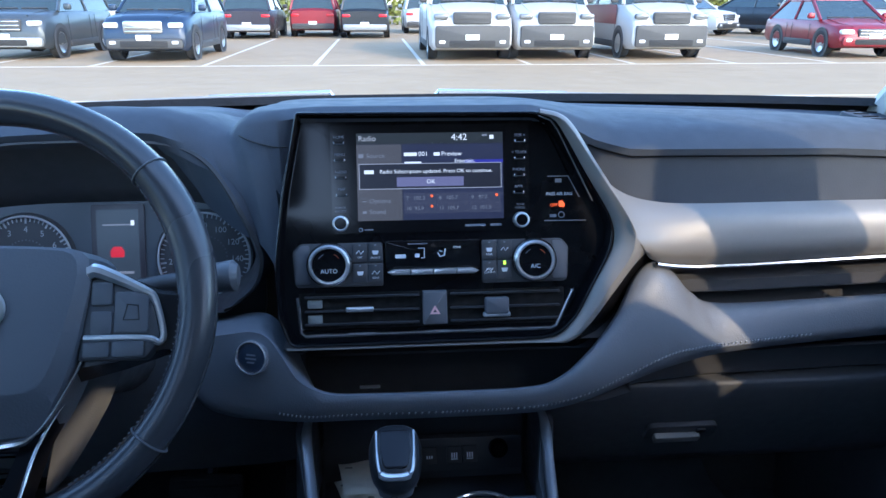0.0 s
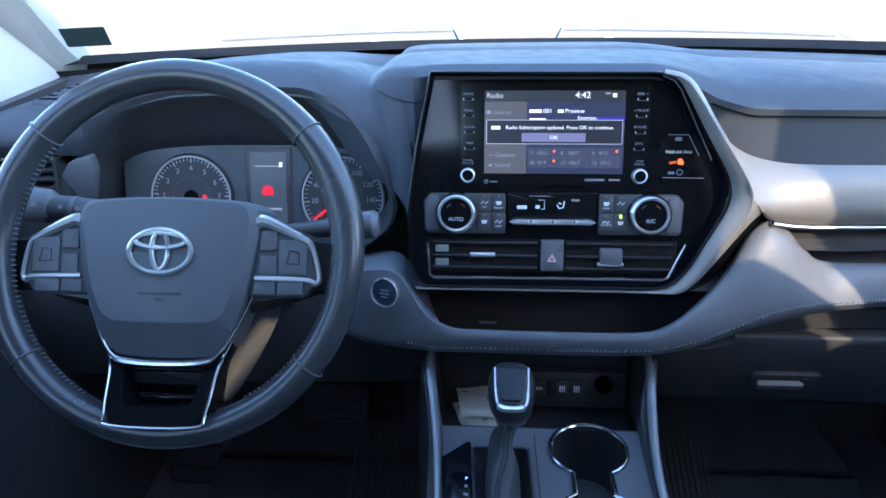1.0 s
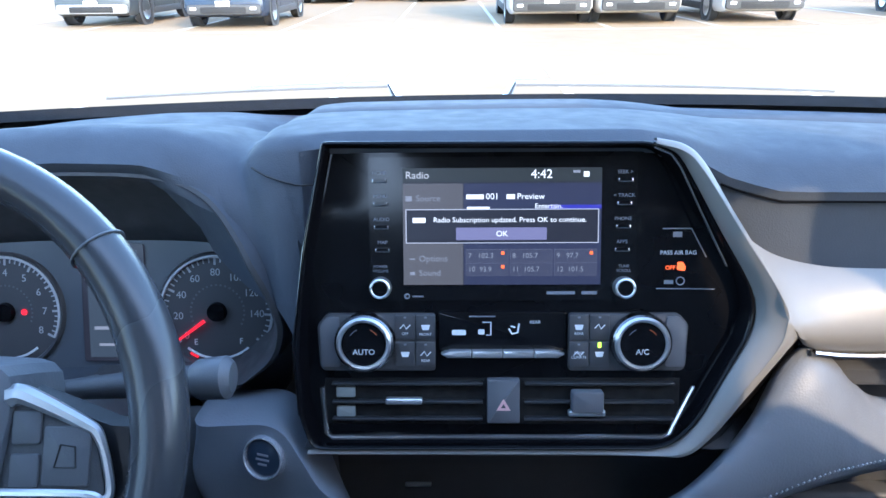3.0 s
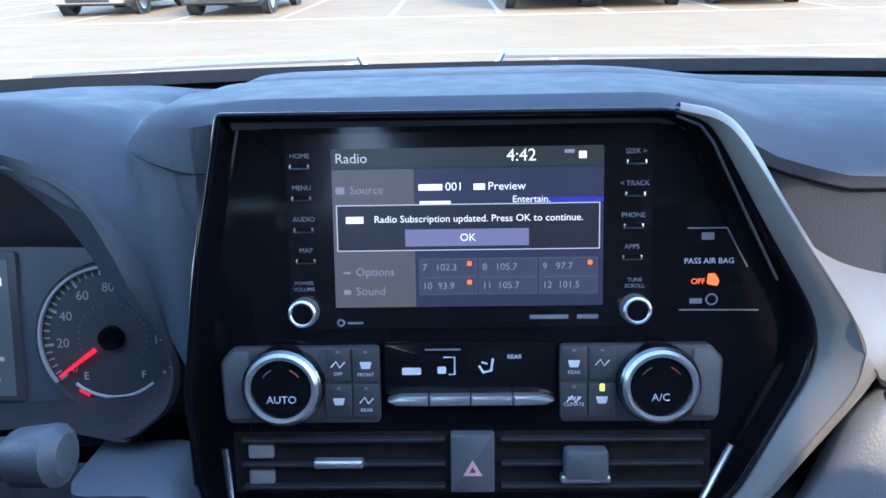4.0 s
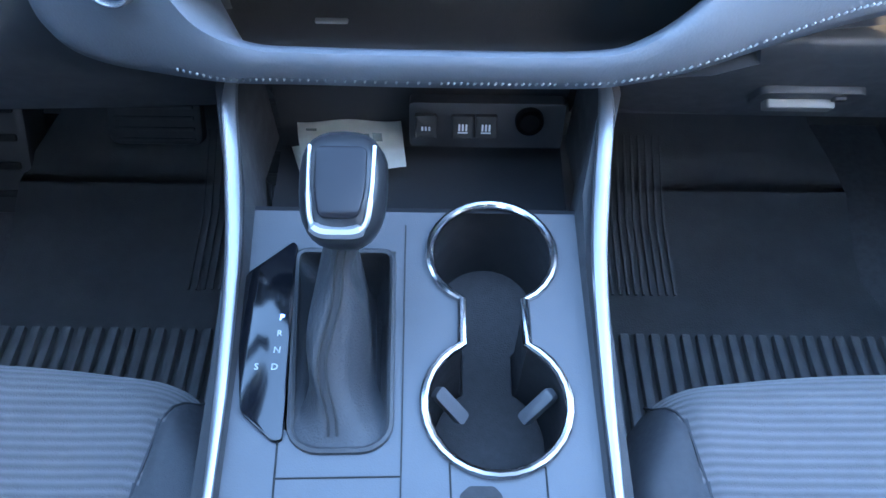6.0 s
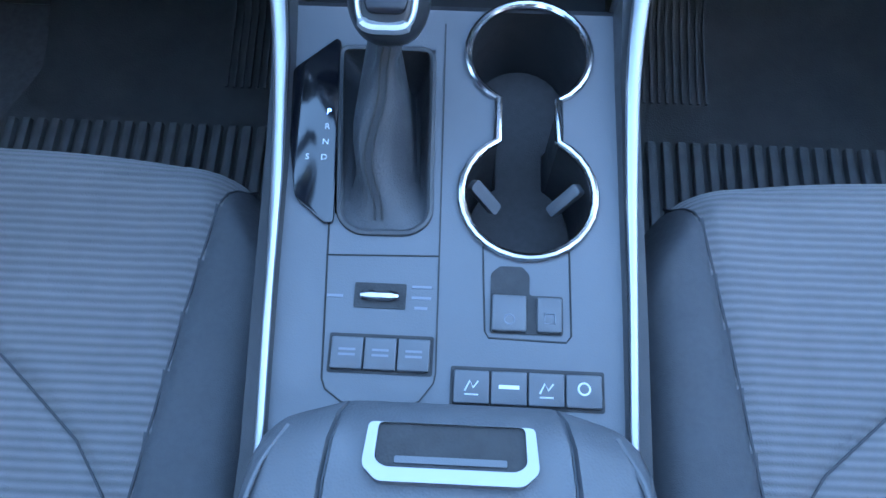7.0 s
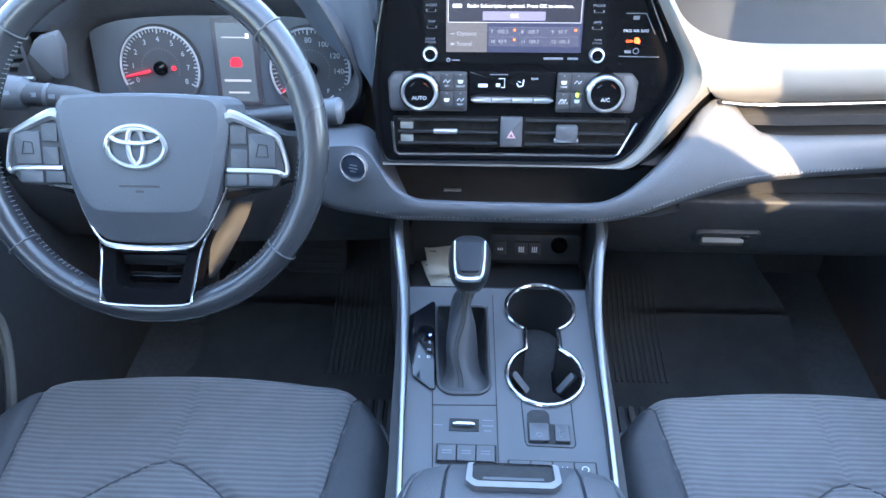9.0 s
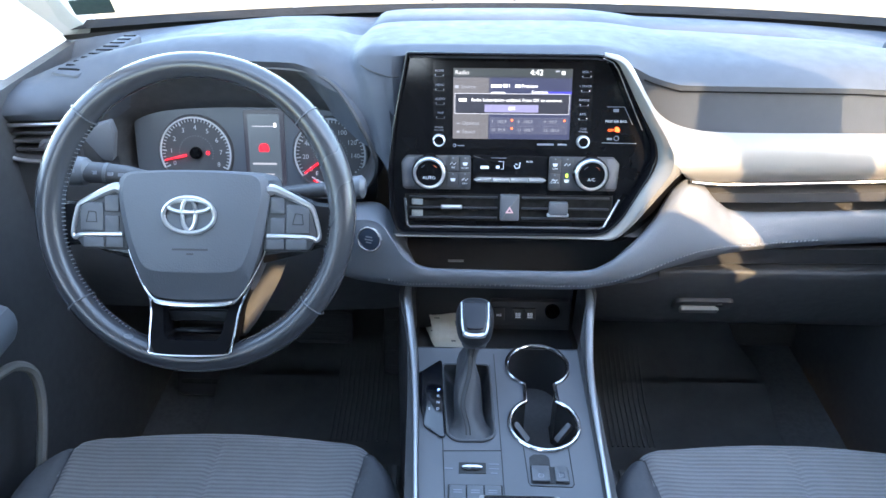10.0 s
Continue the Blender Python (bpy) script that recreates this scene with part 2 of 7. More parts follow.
def rbox(bm, x0, x1, y0, y1, z0, z1, bev=0.0, m=None, seg=2):
    d = bmesh.ops.create_cube(bm, size=1)
    vs = d["verts"]
    bmesh.ops.transform(bm, matrix=Matrix.Translation(((x0 + x1) / 2, (y0 + y1) / 2, (z0 + z1) / 2)) @ Matrix.Diagonal((x1 - x0, y1 - y0, z1 - z0, 1)), verts=vs)
    if bev:
        es = list({e for v in vs for e in v.link_edges})
        r = bmesh.ops.bevel(bm, geom=es, offset=bev, segments=seg, profile=0.5, affect="EDGES")
        vs = list({v for f in r["faces"] for v in f.verts} | {v for v in vs if v.is_valid})
    if m is not None:
        bmesh.ops.transform(bm, matrix=m, verts=bm.verts)
    return bm


def text(name, s, size, m, material, parent, align="CENTER", label=""):
    cu = bpy.data.curves.new(name, "FONT")
    cu.body, cu.size, cu.align_x, cu.align_y, cu.extrude = s, size, align, "CENTER", 0.00008
    cu.resolution_u = 3
    ob = bpy.data.objects.new(name, cu)
    me = bpy.data.meshes.new_from_object(ob)
    bpy.data.objects.remove(ob)
    bpy.data.curves.remove(cu)
    me.transform(m)
    return part(name, me, material, parent, label, smooth=False)


def at(m, u, v, w=0.0):
    return m @ Matrix.Translation((u, v, w))

# ---- car shell: floor, roof, pillars, doors, glass ----
def lin(keys, x):
    """Numbers between keyed rows (x, numbers)."""
    if x <= keys[0][0]:
        return list(keys[0][1])
    for (a, p), (b, q) in zip(keys, keys[1:]):
        if x <= b:
            t = (x - a) / (b - a)
            return [i + (j - i) * t for i, j in zip(p, q)]
    return list(keys[-1][1])


def yb(x):
    """Where the top of the dash meets the windscreen."""
    return 1.125 - 0.25 * (x - 0.05) ** 2


bm = bmesh.new()
rbox(bm, -0.688, 0.688, -1.46, 1.30, 0.36, 0.40)
tagged(part("floor", bm, CARPET), "dark carpeted car floor under the seats", "floor", kind="structure")
bm = bmesh.new()
rows = []
for i in range(21):
    x = -0.70 + 1.4 * i / 20
    rows.append([(x, y - k * (1.125 - yb(x)), z) for y, z, k in ((1.16, 0.33, 0), (1.20, 0.60, 0), (1.22, 0.95, 0.3), (1.17, 1.10, 1), (1.13, 1.150, 1))])
loft(bm, rows)
bmesh.ops.solidify(bm, geom=bm.faces[:], thickness=0.02)
tagged(part("wall_firewall", bm, mat("firewall_felt", (0.045, 0.046, 0.05), 0.95, 0, 0.2, 60, 0.3, 900)), "dark carpeted firewall behind the pedals", "wall", kind="structure")
bm = bmesh.new()


def roof(x, y):
    return lin([(-2.3, [1.58]), (-1.8, [1.63]), (-1.0, [1.66]), (-0.3, [1.66]), (0.20, [1.635]), (0.36, [1.60])], y)[0] - 0.05 * (abs(x) / 0.62) ** 3


xr = sorted([-0.62 + 1.24 * i / 24 for i in range(25)] + [0.340, 0.390])
yr = [0.36, 0.20, 0.0, -0.22, -0.3, -0.42, -0.60, -0.7, -1.0, -1.35, -1.6, -1.8, -2.3]
for xa, xb in zip(xr, xr[1:]):
    for ya, y2 in zip(yr, yr[1:]):
        # added opening: lets sky light fill the cabin from above
        if -0.53 < (xa + xb) / 2 < -0.23 and -1.35 - 1e-6 < y2 and ya < -0.3 + 1e-6:
            continue
        # small added opening: aims a sunbeam at the wheel's right bracket
        if xa > 0.339 and xb < 0.391 and -0.601 < y2 and ya < -0.419:
            continue
        bm.faces.new([bm.verts.new((x, y, roof(x, y))) for x, y in ((xa, ya), (xb, ya), (xb, y2), (xa, y2))])
bmesh.ops.remove_doubles(bm, verts=bm.verts, dist=1e-5)
bmesh.ops.solidify(bm, geom=bm.faces[:], thickness=-0.03)
tagged(part("ceiling", bm, HEADLINER), "unseen light grey cloth headliner with openings added to let in light", "ceiling", kind="structure")
bm = bmesh.new()
rbox(bm, -0.70, 0.70, -1.45, -1.40, 0.38, 1.62)
tagged(part("wall_rear", bm, CLOTH_PLAIN), "plain grey cloth wall closing the cabin behind the front seats", "wall", kind="structure")
for s, nm in ((-1, "left"), (1, "right")):
    door = thing("door_1" if s < 0 else "door_2", (s * 0.70, 0.4, 0.45), "dark plastic car door panel with armrest and pull handle", "car door", kind="structure")
    bm = bmesh.new()
    prof = ((0.33, 0.692), (0.45, 0.695), (0.60, 0.695), (0.75, 0.685), (0.95, 0.70), (1.06, 0.69), (1.14, 0.675))
    loop = [(z, x) for z, x in prof] + [(z, x + 0.03) for z, x in prof[::-1]]
    loft(bm, [[(s * x, y, 0.33 + (z - 0.33) * (top - 0.33) / 0.81) for z, x in loop] for y, top in ((-1.5, 1.14), (-0.9, 1.14), (-0.6, 1.14), (0.0, 1.14), (0.3, 1.14), (0.6, 1.14), (0.8, 1.14), (1.0, 1.14), (1.09, 1.12), (1.13, 1.02), (1.30, 0.98))], True, True)
    part("panel", bm, PLASTIC, door)
    bm = bmesh.new()
    m = frame_of((s * 0.665, 0, 0), (0, 1, 0), (0, 0, 1))
    rbox(bm, s * 0.67 - 0.035, s * 0.67 + 0.035, 0.05, 0.61, 0.868, 0.925, 0.022)
    part("armrest", bm, VINYL_SOFT, door)
    bm = bmesh.new()
    tube(bm, crom([(s * 0.652, 0.50, 0.60), (s * 0.648, 0.58, 0.72), (s * 0.648, 0.605, 0.79), (s * 0.652, 0.585, 0.83), (s * 0.66, 0.54, 0.845)], 8), 0.007, 8)
    part("pull_handle", bm, SILVER, door, "silver edged pull handle")
    bm = bmesh.new()
    rbox(bm, s * 0.665 - 0.03, s * 0.665 + 0.03, -0.1, 0.52, 0.44, 0.60, 0.025)
    part("pocket", bm, PLASTIC, door)
    # pillars
    bm = bmesh.new()
    tube(bm, crom([(s * 0.735, 1.10, 1.10), (s * 0.715, 0.98, 1.20), (s * 0.665, 0.70, 1.42), (s * 0.60, 0.38, 1.60)], 8), [0.065] * 8 + [0.06] * 16 + [0.055], 12, flat=0.55, up=(0, 0, 1))
    tagged(part("pillar_front_" + nm, bm, TRIM_LIGHT), "light grey cloth windscreen pillar trim", "pillar", kind="structure")
    bm = bmesh.new()
    slab(bm, fillet([(0.80, 1.085), (1.14, 1.085), (1.12, 1.13), (0.90, 1.30), (0.868, 1.30)], 0.02), frame_of((s * 0.700, 0, 0), (0, 1, 0), (0, 0, 1)), -0.008, 0.008, 0.003)
    tagged(part("trim_corner_" + nm, bm, TRIM_LIGHT), "light grey corner trim between pillar and dashboard", "trim", kind="structure")
    bm = bmesh.new()
    # pillar edges are drawn to cast the shadow seen on the passenger dash
    loft(bm, [[(s * (0.665 if z < 1.56 else 0.64), y, z) for y in (r, (r + f) / 2, f)] for z, r, f in (
        (1.12, 0.36, 0.525), (1.18, 0.32, 0.50), (1.23, 0.283, 0.48), (1.30, 0.245, 0.455), (1.36, 0.208, 0.448), (1.41, 0.187, 0.415), (1.46, 0.172, 0.365), (1.50, 0.140, 0.335), (1.55, 0.147, 0.30), (1.66, 0.13, 0.26))])
    bmesh.ops.solidify(bm, geom=bm.faces[:], thickness=-0.02 * s)
    tagged(part("pillar_middle_" + nm, bm, TRIM_LIGHT), "light grey middle pillar trim between the door windows", "pillar", kind="structure")
    if s < 0:
        bm = bmesh.new()
        loft(bm, [[(-0.672 if z < 1.5 else -0.640, y, z) for y in (-1.55, -0.6, 0.20)] for z in (1.10, 1.40, 1.62)])
        g = tagged(part("window_4", bm, REAR_GLASS), "dark tinted rear door window", "car window", kind="structure")
        g.visible_shadow = False
    if s > 0:
        # unseen wall added to block the sun; its front edge shapes the dash patch
        bm = bmesh.new()
        loft(bm, [[(0.672 if z < 1.56 else 0.645, y, z) for y in (-1.45, -0.6, l - 0.1, l)] for z, l in ((1.12, 0.325), (1.18, 0.285), (1.25, 0.23), (1.31, 0.165), (1.40, 0.068), (1.44, 0.025), (1.475, -0.05), (1.50, -0.05), (1.54, -0.02), (1.585, 0.0), (1.62, 0.05), (1.66, 0.10))])
        bmesh.ops.solidify(bm, geom=bm.faces[:], thickness=0.02)
        # unseen piece added to cut the top of the sun gap
        hb = bmesh.new()
        loft(hb, [[(0.650, y, 1.594 - 0.54 * (y - 0.086)), (0.640, y, 1.69)] for y in (-0.04, 0.03, 0.086, 0.142, 0.22)])
        bmesh.ops.solidify(hb, geom=hb.faces[:], thickness=0.015)
        tagged(part("trim_sun_gap_header", hb, HEADLINER), "unseen light grey piece added above the side window to cut the sun patch", "trim", kind="structure")
        tagged(part("wall_right", bm, TRIM_LIGHT), "unseen plain grey wall closing the cabin side, its edge cut to shape the sun patch", "wall", kind="structure")
    bm = bmesh.new()
    tube(bm, crom([(s * 0.60, 0.40, 1.600), (s * 0.615, 0.1, 1.622), (s * 0.62, -0.8, 1.625), (s * 0.60, -2.2, 1.57)], 8), 0.042, 8)
    tagged(part("trim_roof_rail_" + nm, bm, HEADLINER), "light grey roof edge trim above the windows", "trim", kind="structure")
    bm = bmesh.new()
    tube(bm, crom([(s * 0.66, -1.5, 1.05), (s * 0.63, -1.65, 1.35), (s * 0.60, -1.75, 1.62)], 8), 0.09, 8)
    tagged(part("pillar_rear_" + nm, bm, TRIM_LIGHT), "light grey rear pillar trim", "pillar", kind="structure")
    bm = bmesh.new()
    loft(bm, [[(s * 0.70, 1.02, 1.10), (s * 0.68, 0.70, 1.38), (s * 0.635, 0.42, 1.575)], [(s * 0.70, 0.60, 1.09), (s * 0.685, 0.56, 1.3), (s * 0.64, 0.52, 1.60)]])
    g = tagged(part("window_2" if s < 0 else "window_3", bm, SIDE_GLASS), "clear side window of the front door", "car window", kind="structure")
    g.visible_shadow = False


bm = bmesh.new()
rows = []
for i in range(29):
    x = -0.70 + 1.4 * i / 28
    k = x / 0.7
    y0 = yb(x) + 0.012
    rows.append([(x * (1 - 0.15 * t), y0 + (0.37 - 0.05 * k * k - y0) * t, 1.150 + (1.60 - 1.150) * t + 0.05 * math.sin(math.pi * t)) for t in (0, 0.1, 0.25, 0.5, 0.75, 1)])
loft(bm, rows)
ws = tagged(part("window_1", bm, GLASS), "clear laminated windscreen above the dashboard", "windscreen", kind="structure")
ws.visible_shadow = False
bm = bmesh.new()
loft(bm, [[(x, yb(x) + 0.002, 1.158), (x, yb(x) + 0.016, 1.168), (x, yb(x) + 0.03, 1.160), (x, yb(x) + 0.035, 1.13)] for x in [-0.70 + 1.4 * i / 28 for i in range(29)]])
tagged(part("trim_windscreen_seal", bm, mat("seal_rubber", (0.012, 0.012, 0.013), 0.75, 0, 0.2, 30, 0.3, 500, spec=0.2)), "black rubber seal along the windscreen base", "trim", kind="structure")

# ---- dashboard ----
dash = thing("dashboard", (0, 0.95, 0.80), "dark grey padded dashboard with silver trim and stitched lower pad", "dashboard")
# rows of the upper dash: middle top, crest, front edge, upper face, lower face as (y, z)
UPPER = [
    (-0.72, [0.90, 1.115, 0.80, 1.122, 0.770, 1.112, 0.768, 1.104, 0.782, 1.0915]),
    (-0.64, [0.92, 1.145, 0.82, 1.140, 0.778, 1.122, 0.775, 1.108, 0.786, 1.0935]),
    (-0.60, [0.92, 1.155, 0.83, 1.150, 0.790, 1.128, 0.787, 1.108, 0.797, 1.0915]),
    (-0.575, [0.92, 1.159, 0.835, 1.158, 0.797, 1.126, 0.796, 1.106, 0.810, 1.085]),
    (-0.562, [0.92, 1.161, 0.842, 1.163, 0.804, 1.126, 0.810, 1.102, 0.835, 1.075]),
    (-0.54, [0.92, 1.163, 0.85, 1.170, 0.811, 1.136, 0.818, 1.117, 0.86, 1.09]),
    (-0.51, [0.93, 1.167, 0.855, 1.178, 0.812, 1.152, 0.818, 1.139, 0.88, 1.11]),
    (-0.45, [0.94, 1.172, 0.86, 1.187, 0.815, 1.166, 0.820, 1.153, 0.88, 1.125]),
    (-0.36, [0.94, 1.175, 0.86, 1.190, 0.815, 1.170, 0.820, 1.157, 0.88, 1.13]),
    (-0.29, [0.94, 1.173, 0.86, 1.187, 0.815, 1.168, 0.820, 1.155, 0.88, 1.125]),
    (-0.25, [0.94, 1.168, 0.865, 1.176, 0.818, 1.153, 0.815, 1.135, 0.84, 1.09]),
    (-0.235, [0.94, 1.163, 0.870, 1.167, 0.824, 1.148, 0.808, 1.124, 0.800, 1.06]),
    (-0.225, [0.94, 1.160, 0.875, 1.160, 0.834, 1.150, 0.809, 1.126, 0.788, 1.05]),
    (-0.218, [0.94, 1.160, 0.878, 1.159, 0.840, 1.153, 0.812, 1.130, 0.782, 1.05]),
    (-0.211, [0.94, 1.168, 0.87, 1.171, 0.834, 1.166, 0.805, 1.130, 0.772, 1.04]),
    (-0.202, [0.94, 1.174, 0.86, 1.178, 0.828, 1.172, 0.799, 1.125, 0.765, 1.02]),
    (-0.19, [0.94, 1.178, 0.85, 1.185, 0.820, 1.175, 0.795, 1.11, 0.755, 0.99]),
    (-0.16, [0.94, 1.180, 0.83, 1.190, 0.806, 1.180, 0.800, 1.08, 0.785, 0.97]),
    (-0.12, [0.94, 1.180, 0.825, 1.193, 0.800, 1.187, 0.86, 1.12, 0.86, 0.97]),
    (0.11, [0.94, 1.180, 0.825, 1.193, 0.800, 1.187, 0.86, 1.12, 0.86, 0.97]),
    (0.15, [0.94, 1.178, 0.835, 1.185, 0.808, 1.173, 0.816, 1.13, 0.82, 1.06]),
    (0.18, [0.94, 1.175, 0.845, 1.174, 0.810, 1.156, 0.818, 1.132, 0.808, 1.075]),
    (0.22, [0.94, 1.170, 0.845, 1.166, 0.803, 1.146, 0.809, 1.130, 0.801, 1.075]),
    (0.46, [0.94, 1.166, 0.845, 1.164, 0.803, 1.144, 0.809, 1.129, 0.801, 1.075]),
    (0.72, [0.92, 1.150, 0.83, 1.150, 0.80, 1.132, 0.808, 1.116, 0.80, 1.07]),
]
bm = bmesh.new()
rows = []
xs = sorted(set([round(-0.72 + 1.44 * i / 72, 4) for i in range(73)] + [k for k, _ in UPPER] + [round(-0.25 + 0.004 * i, 4) for i in range(16)]))
for x in xs:
    f = [sum(q) / 5 for q in zip(*[lin(UPPER, x + d) for d in (-0.007, -0.0035, 0, 0.0035, 0.007)])]
    g = max(0.0, min(1.0, (0.36 - abs(x - 0.10)) / 0.04))
    mid, cr, fe, uf, lf = [(f[i], f[i + 1]) for i in range(0, 10, 2)]
    y0 = yb(x)
    zt = mid[1] - 0.006
    r = [(y0 + 0.02, 1.140), (y0, 1.152 + (zt - 1.16) * 0.3), (y0 - 0.02, zt - 0.006), (1.035 - (1.125 - y0), zt - 0.003), (1.022 - (1.125 - y0), zt - 0.003 - 0.009 * g), (1.008 - (1.125 - y0), zt - 0.002 - 0.006 * g), (0.994 - (1.125 - y0), zt + 0.004)]
    if r[-1][0] < mid[0] + 0.01:
        mid = (r[-1][0] - 0.012, mid[1])
    q = [mid, ((mid[0] + cr[0]) / 2, (mid[1] + cr[1]) / 2 + 0.003), cr, ((cr[0] + fe[0]) / 2, (cr[1] + fe[1]) / 2 + 0.0045), fe, uf, lf]
    lean = lin([(-0.248, [0.0]), (-0.228, [1.0]), (-0.190, [1.0]), (-0.155, [0.0])], x)[0]
    rows.append([(x + 0.040 * lean * min(1.0, max(0.0, 1.165 - z) / 0.085), y, z) for y, z in r + q])
loft(bm, rows)
part("upper_pad", bm, VINYL, dash, sharp=50)

bm = bmesh.new()
rows = []
for i in range(31):
    x = -0.215 + 0.50 * i / 30
    k, zt = 1.125 - yb(x), lin(UPPER, x)[1] - 0.006
    rows.append([(x, 1.0245 - k, zt - 0.0102), (x, 1.022 - k, zt - 0.0096), (x, 1.008 - k, zt - 0.0066), (x, 1.0055 - k, zt - 0.0068)])
# black strip laid in the dip paints the dark of the slot
loft(bm, rows)
part("defroster_slot", bm, SLOT, dash, "long black strip for the shade in the demister slot under the windscreen")
bm = bmesh.new()
tube(bm, [(x, lin(UPPER, x)[4] + 0.0020, lin(UPPER, x)[5] - 0.0085) for x in [0.175 + 0.36 * i / 30 for i in range(31)]], 0.0010, 5)
part("pad_seam", bm, SLOT, dash, "fine seam along the passenger pad")
bm = bmesh.new()
seam = []
for i in range(13):
    t = i / 12
    x, z = -0.203 + 0.053 * t, 1.165 - 0.006 * math.sin(math.pi * (0.1 + 0.6 * t)) - 0.007 * t
    f = lin(UPPER, x)
    seam.append((x, f[4] + (f[5] - z) / (f[5] - f[7]) * (f[6] - f[4]) - 0.0006, z))
tube(bm, seam, 0.0009, 5)
part("pad_seam", bm, RUBBER, dash, "fine seam on the raised pad beside the panel")

# silver trim: branch beside the panel, passenger arm, lower branch
trim = thing("silver_trim", (0.3, 0.80, 1.0), "satin silver painted trim framing the screen panel and passenger side", "dashboard trim")
EDGE = [(0.112, 0.790, 1.1885), (0.130, 0.787, 1.182), (0.141, 0.7835, 1.167), (0.164, 0.7725, 1.127), (0.188, 0.7610, 1.087), (0.1945, 0.7550, 1.066), (0.191, 0.7495, 1.046), (0.174, 0.7412, 1.016), (0.154, 0.7318, 0.981), (0.137, 0.7270, 0.963), (0.118, 0.7255, 0.957), (0.06, 0.7250, 0.956), (-0.155, 0.7250, 0.956)]
RIDGE = [(0.114, 0.787, 1.1895), (0.134, 0.780, 1.185), (0.148, 0.773, 1.171), (0.175, 0.759, 1.130), (0.202, 0.745, 1.089), (0.2115, 0.738, 1.067), (0.207, 0.735, 1.046), (0.186, 0.731, 1.013), (0.162, 0.725, 0.978), (0.141, 0.720, 0.960), (0.118, 0.7225, 0.9555), (0.06, 0.7242, 0.9558), (-0.155, 0.7242, 0.9558)]
ce, cr_ = crom(EDGE, 6), crom(RIDGE, 6)
bm = bmesh.new()
loft(bm, [[a + Vector((0, 0.004, 0)), a, a.lerp(b, 0.5), a.lerp(b, 0.93), b + Vector((0.0006, 0.0004, 0))] for a, b in zip(ce, cr_)])
part("inner_chamfer", bm, SILVER, trim, sharp=60)
# shell: the branch beside the panel runs on into the passenger arm, the lower branch meets both at the apex
inn = crom(RIDGE[:6] + [(0.225, 0.7445, 1.0610), (0.25, 0.753, 1.0575), (0.29, 0.759, 1.0560), (0.36, 0.7625, 1.0560), (0.50, 0.766, 1.0575), (0.72, 0.772, 1.056)], 6)
out = crom([(0.116, 0.803, 1.1885), (0.137, 0.804, 1.184), (0.153, 0.803, 1.173), (0.168, 0.802, 1.149), (0.182, 0.800, 1.128), (0.196, 0.796, 1.111), (0.217, 0.791, 1.098), (0.246, 0.787, 1.091), (0.28, 0.785, 1.0885), (0.34, 0.785, 1.0880), (0.48, 0.787, 1.0880), (0.72, 0.790, 1.086)], 6)
under = crom([(0.230, 0.755, 1.042), (0.238, 0.757, 1.034), (0.256, 0.762, 1.0275), (0.29, 0.768, 1.0225), (0.36, 0.773, 1.0215), (0.50, 0.777, 1.0250), (0.72, 0.785, 1.028)], 6)
li = crom(RIDGE[5:], 6)
lo = crom([(0.230, 0.755, 1.042), (0.216, 0.750, 1.029), (0.192, 0.741, 1.000), (0.1665, 0.731, 0.9705), (0.144, 0.7225, 0.9560), (0.119, 0.7232, 0.9550), (0.06, 0.7246, 0.9546), (-0.155, 0.7246, 0.9546)], 6)
bm = bmesh.new()
loft(bm, [[a.lerp(b, t) + Vector((0, -0.004, 0.004)) * math.sin(math.pi * t) for t in (0, 0.05, 0.14, 0.3, 0.5, 0.7, 0.88, 1)] for a, b in zip(inn, out)])
loft(bm, [[a.lerp(b, t) + Vector((0, -0.006, -0.001)) * math.sin(math.pi * t) for t in (0, 0.12, 0.3, 0.55, 0.8, 1)] for a, b in zip(inn[30:], under)])
loft(bm, [[a.lerp(b, t) + Vector((0, -0.006, -0.001)) * math.sin(math.pi * t) * min(1, (b - a).length / 0.03) for t in (0, 0.12, 0.3, 0.55, 0.8, 1)] for a, b in zip(li, lo)])
bmesh.ops.remove_doubles(bm, verts=bm.verts, dist=2e-5)
part("shell", bm, SILVER, trim, "satin silver painted shell", sharp=38)
ARMROWS = [(0.245, [0.760, 1.0300]), (0.262, [0.763, 1.0262]), (0.29, [0.768, 1.0225]), (0.36, [0.773, 1.0215]), (0.50, [0.777, 1.0250]), (0.72, [0.785, 1.028])]
bm = bmesh.new()
tube(bm, [(x, lin(ARMROWS, x)[0] - 0.003, lin(ARMROWS, x)[1] - 0.002) for x in [0.245 + 0.475 * i / 20 for i in range(21)]], 0.0028, 8)
part("chrome_strip", bm, CHROME, trim, "thin chrome strip under the passenger trim")

# recess and air outlet under the passenger trim
bm = bmesh.new()
loft(bm, [[(x, 0.772 + k, 1.0235), (x, 0.80 + k, 1.018), (x, 0.818 + k, 1.004), (x, 0.815 + k, 0.972), (x, 0.785 + k, 0.957)] for x, k in [(0.242, 0.002), (0.28, 0), (0.5, 0.005), (0.72, 0.012)]])
part("vent_recess", bm, PLASTIC, dash)
bm = bmesh.new()
loft(bm, [[(x, 0.800 + k, 1.004 + r), (x, 0.784 + k, 1.0030 + r), (x, 0.7775 + k, 0.999 + r), (x, 0.7765 + k, 0.986 + r), (x, 0.780 + k, 0.983 + r), (x, 0.796 + k, 0.982 + r)] for x, k, r in ((0.252, 0.004, 0.018), (0.258, 0.0, 0.010), (0.268, 0.0, 0.004), (0.285, 0.001, 0.001), (0.34, 0.002, 0.0), (0.5, 0.006, 0.002), (0.72, 0.013, 0.006))])
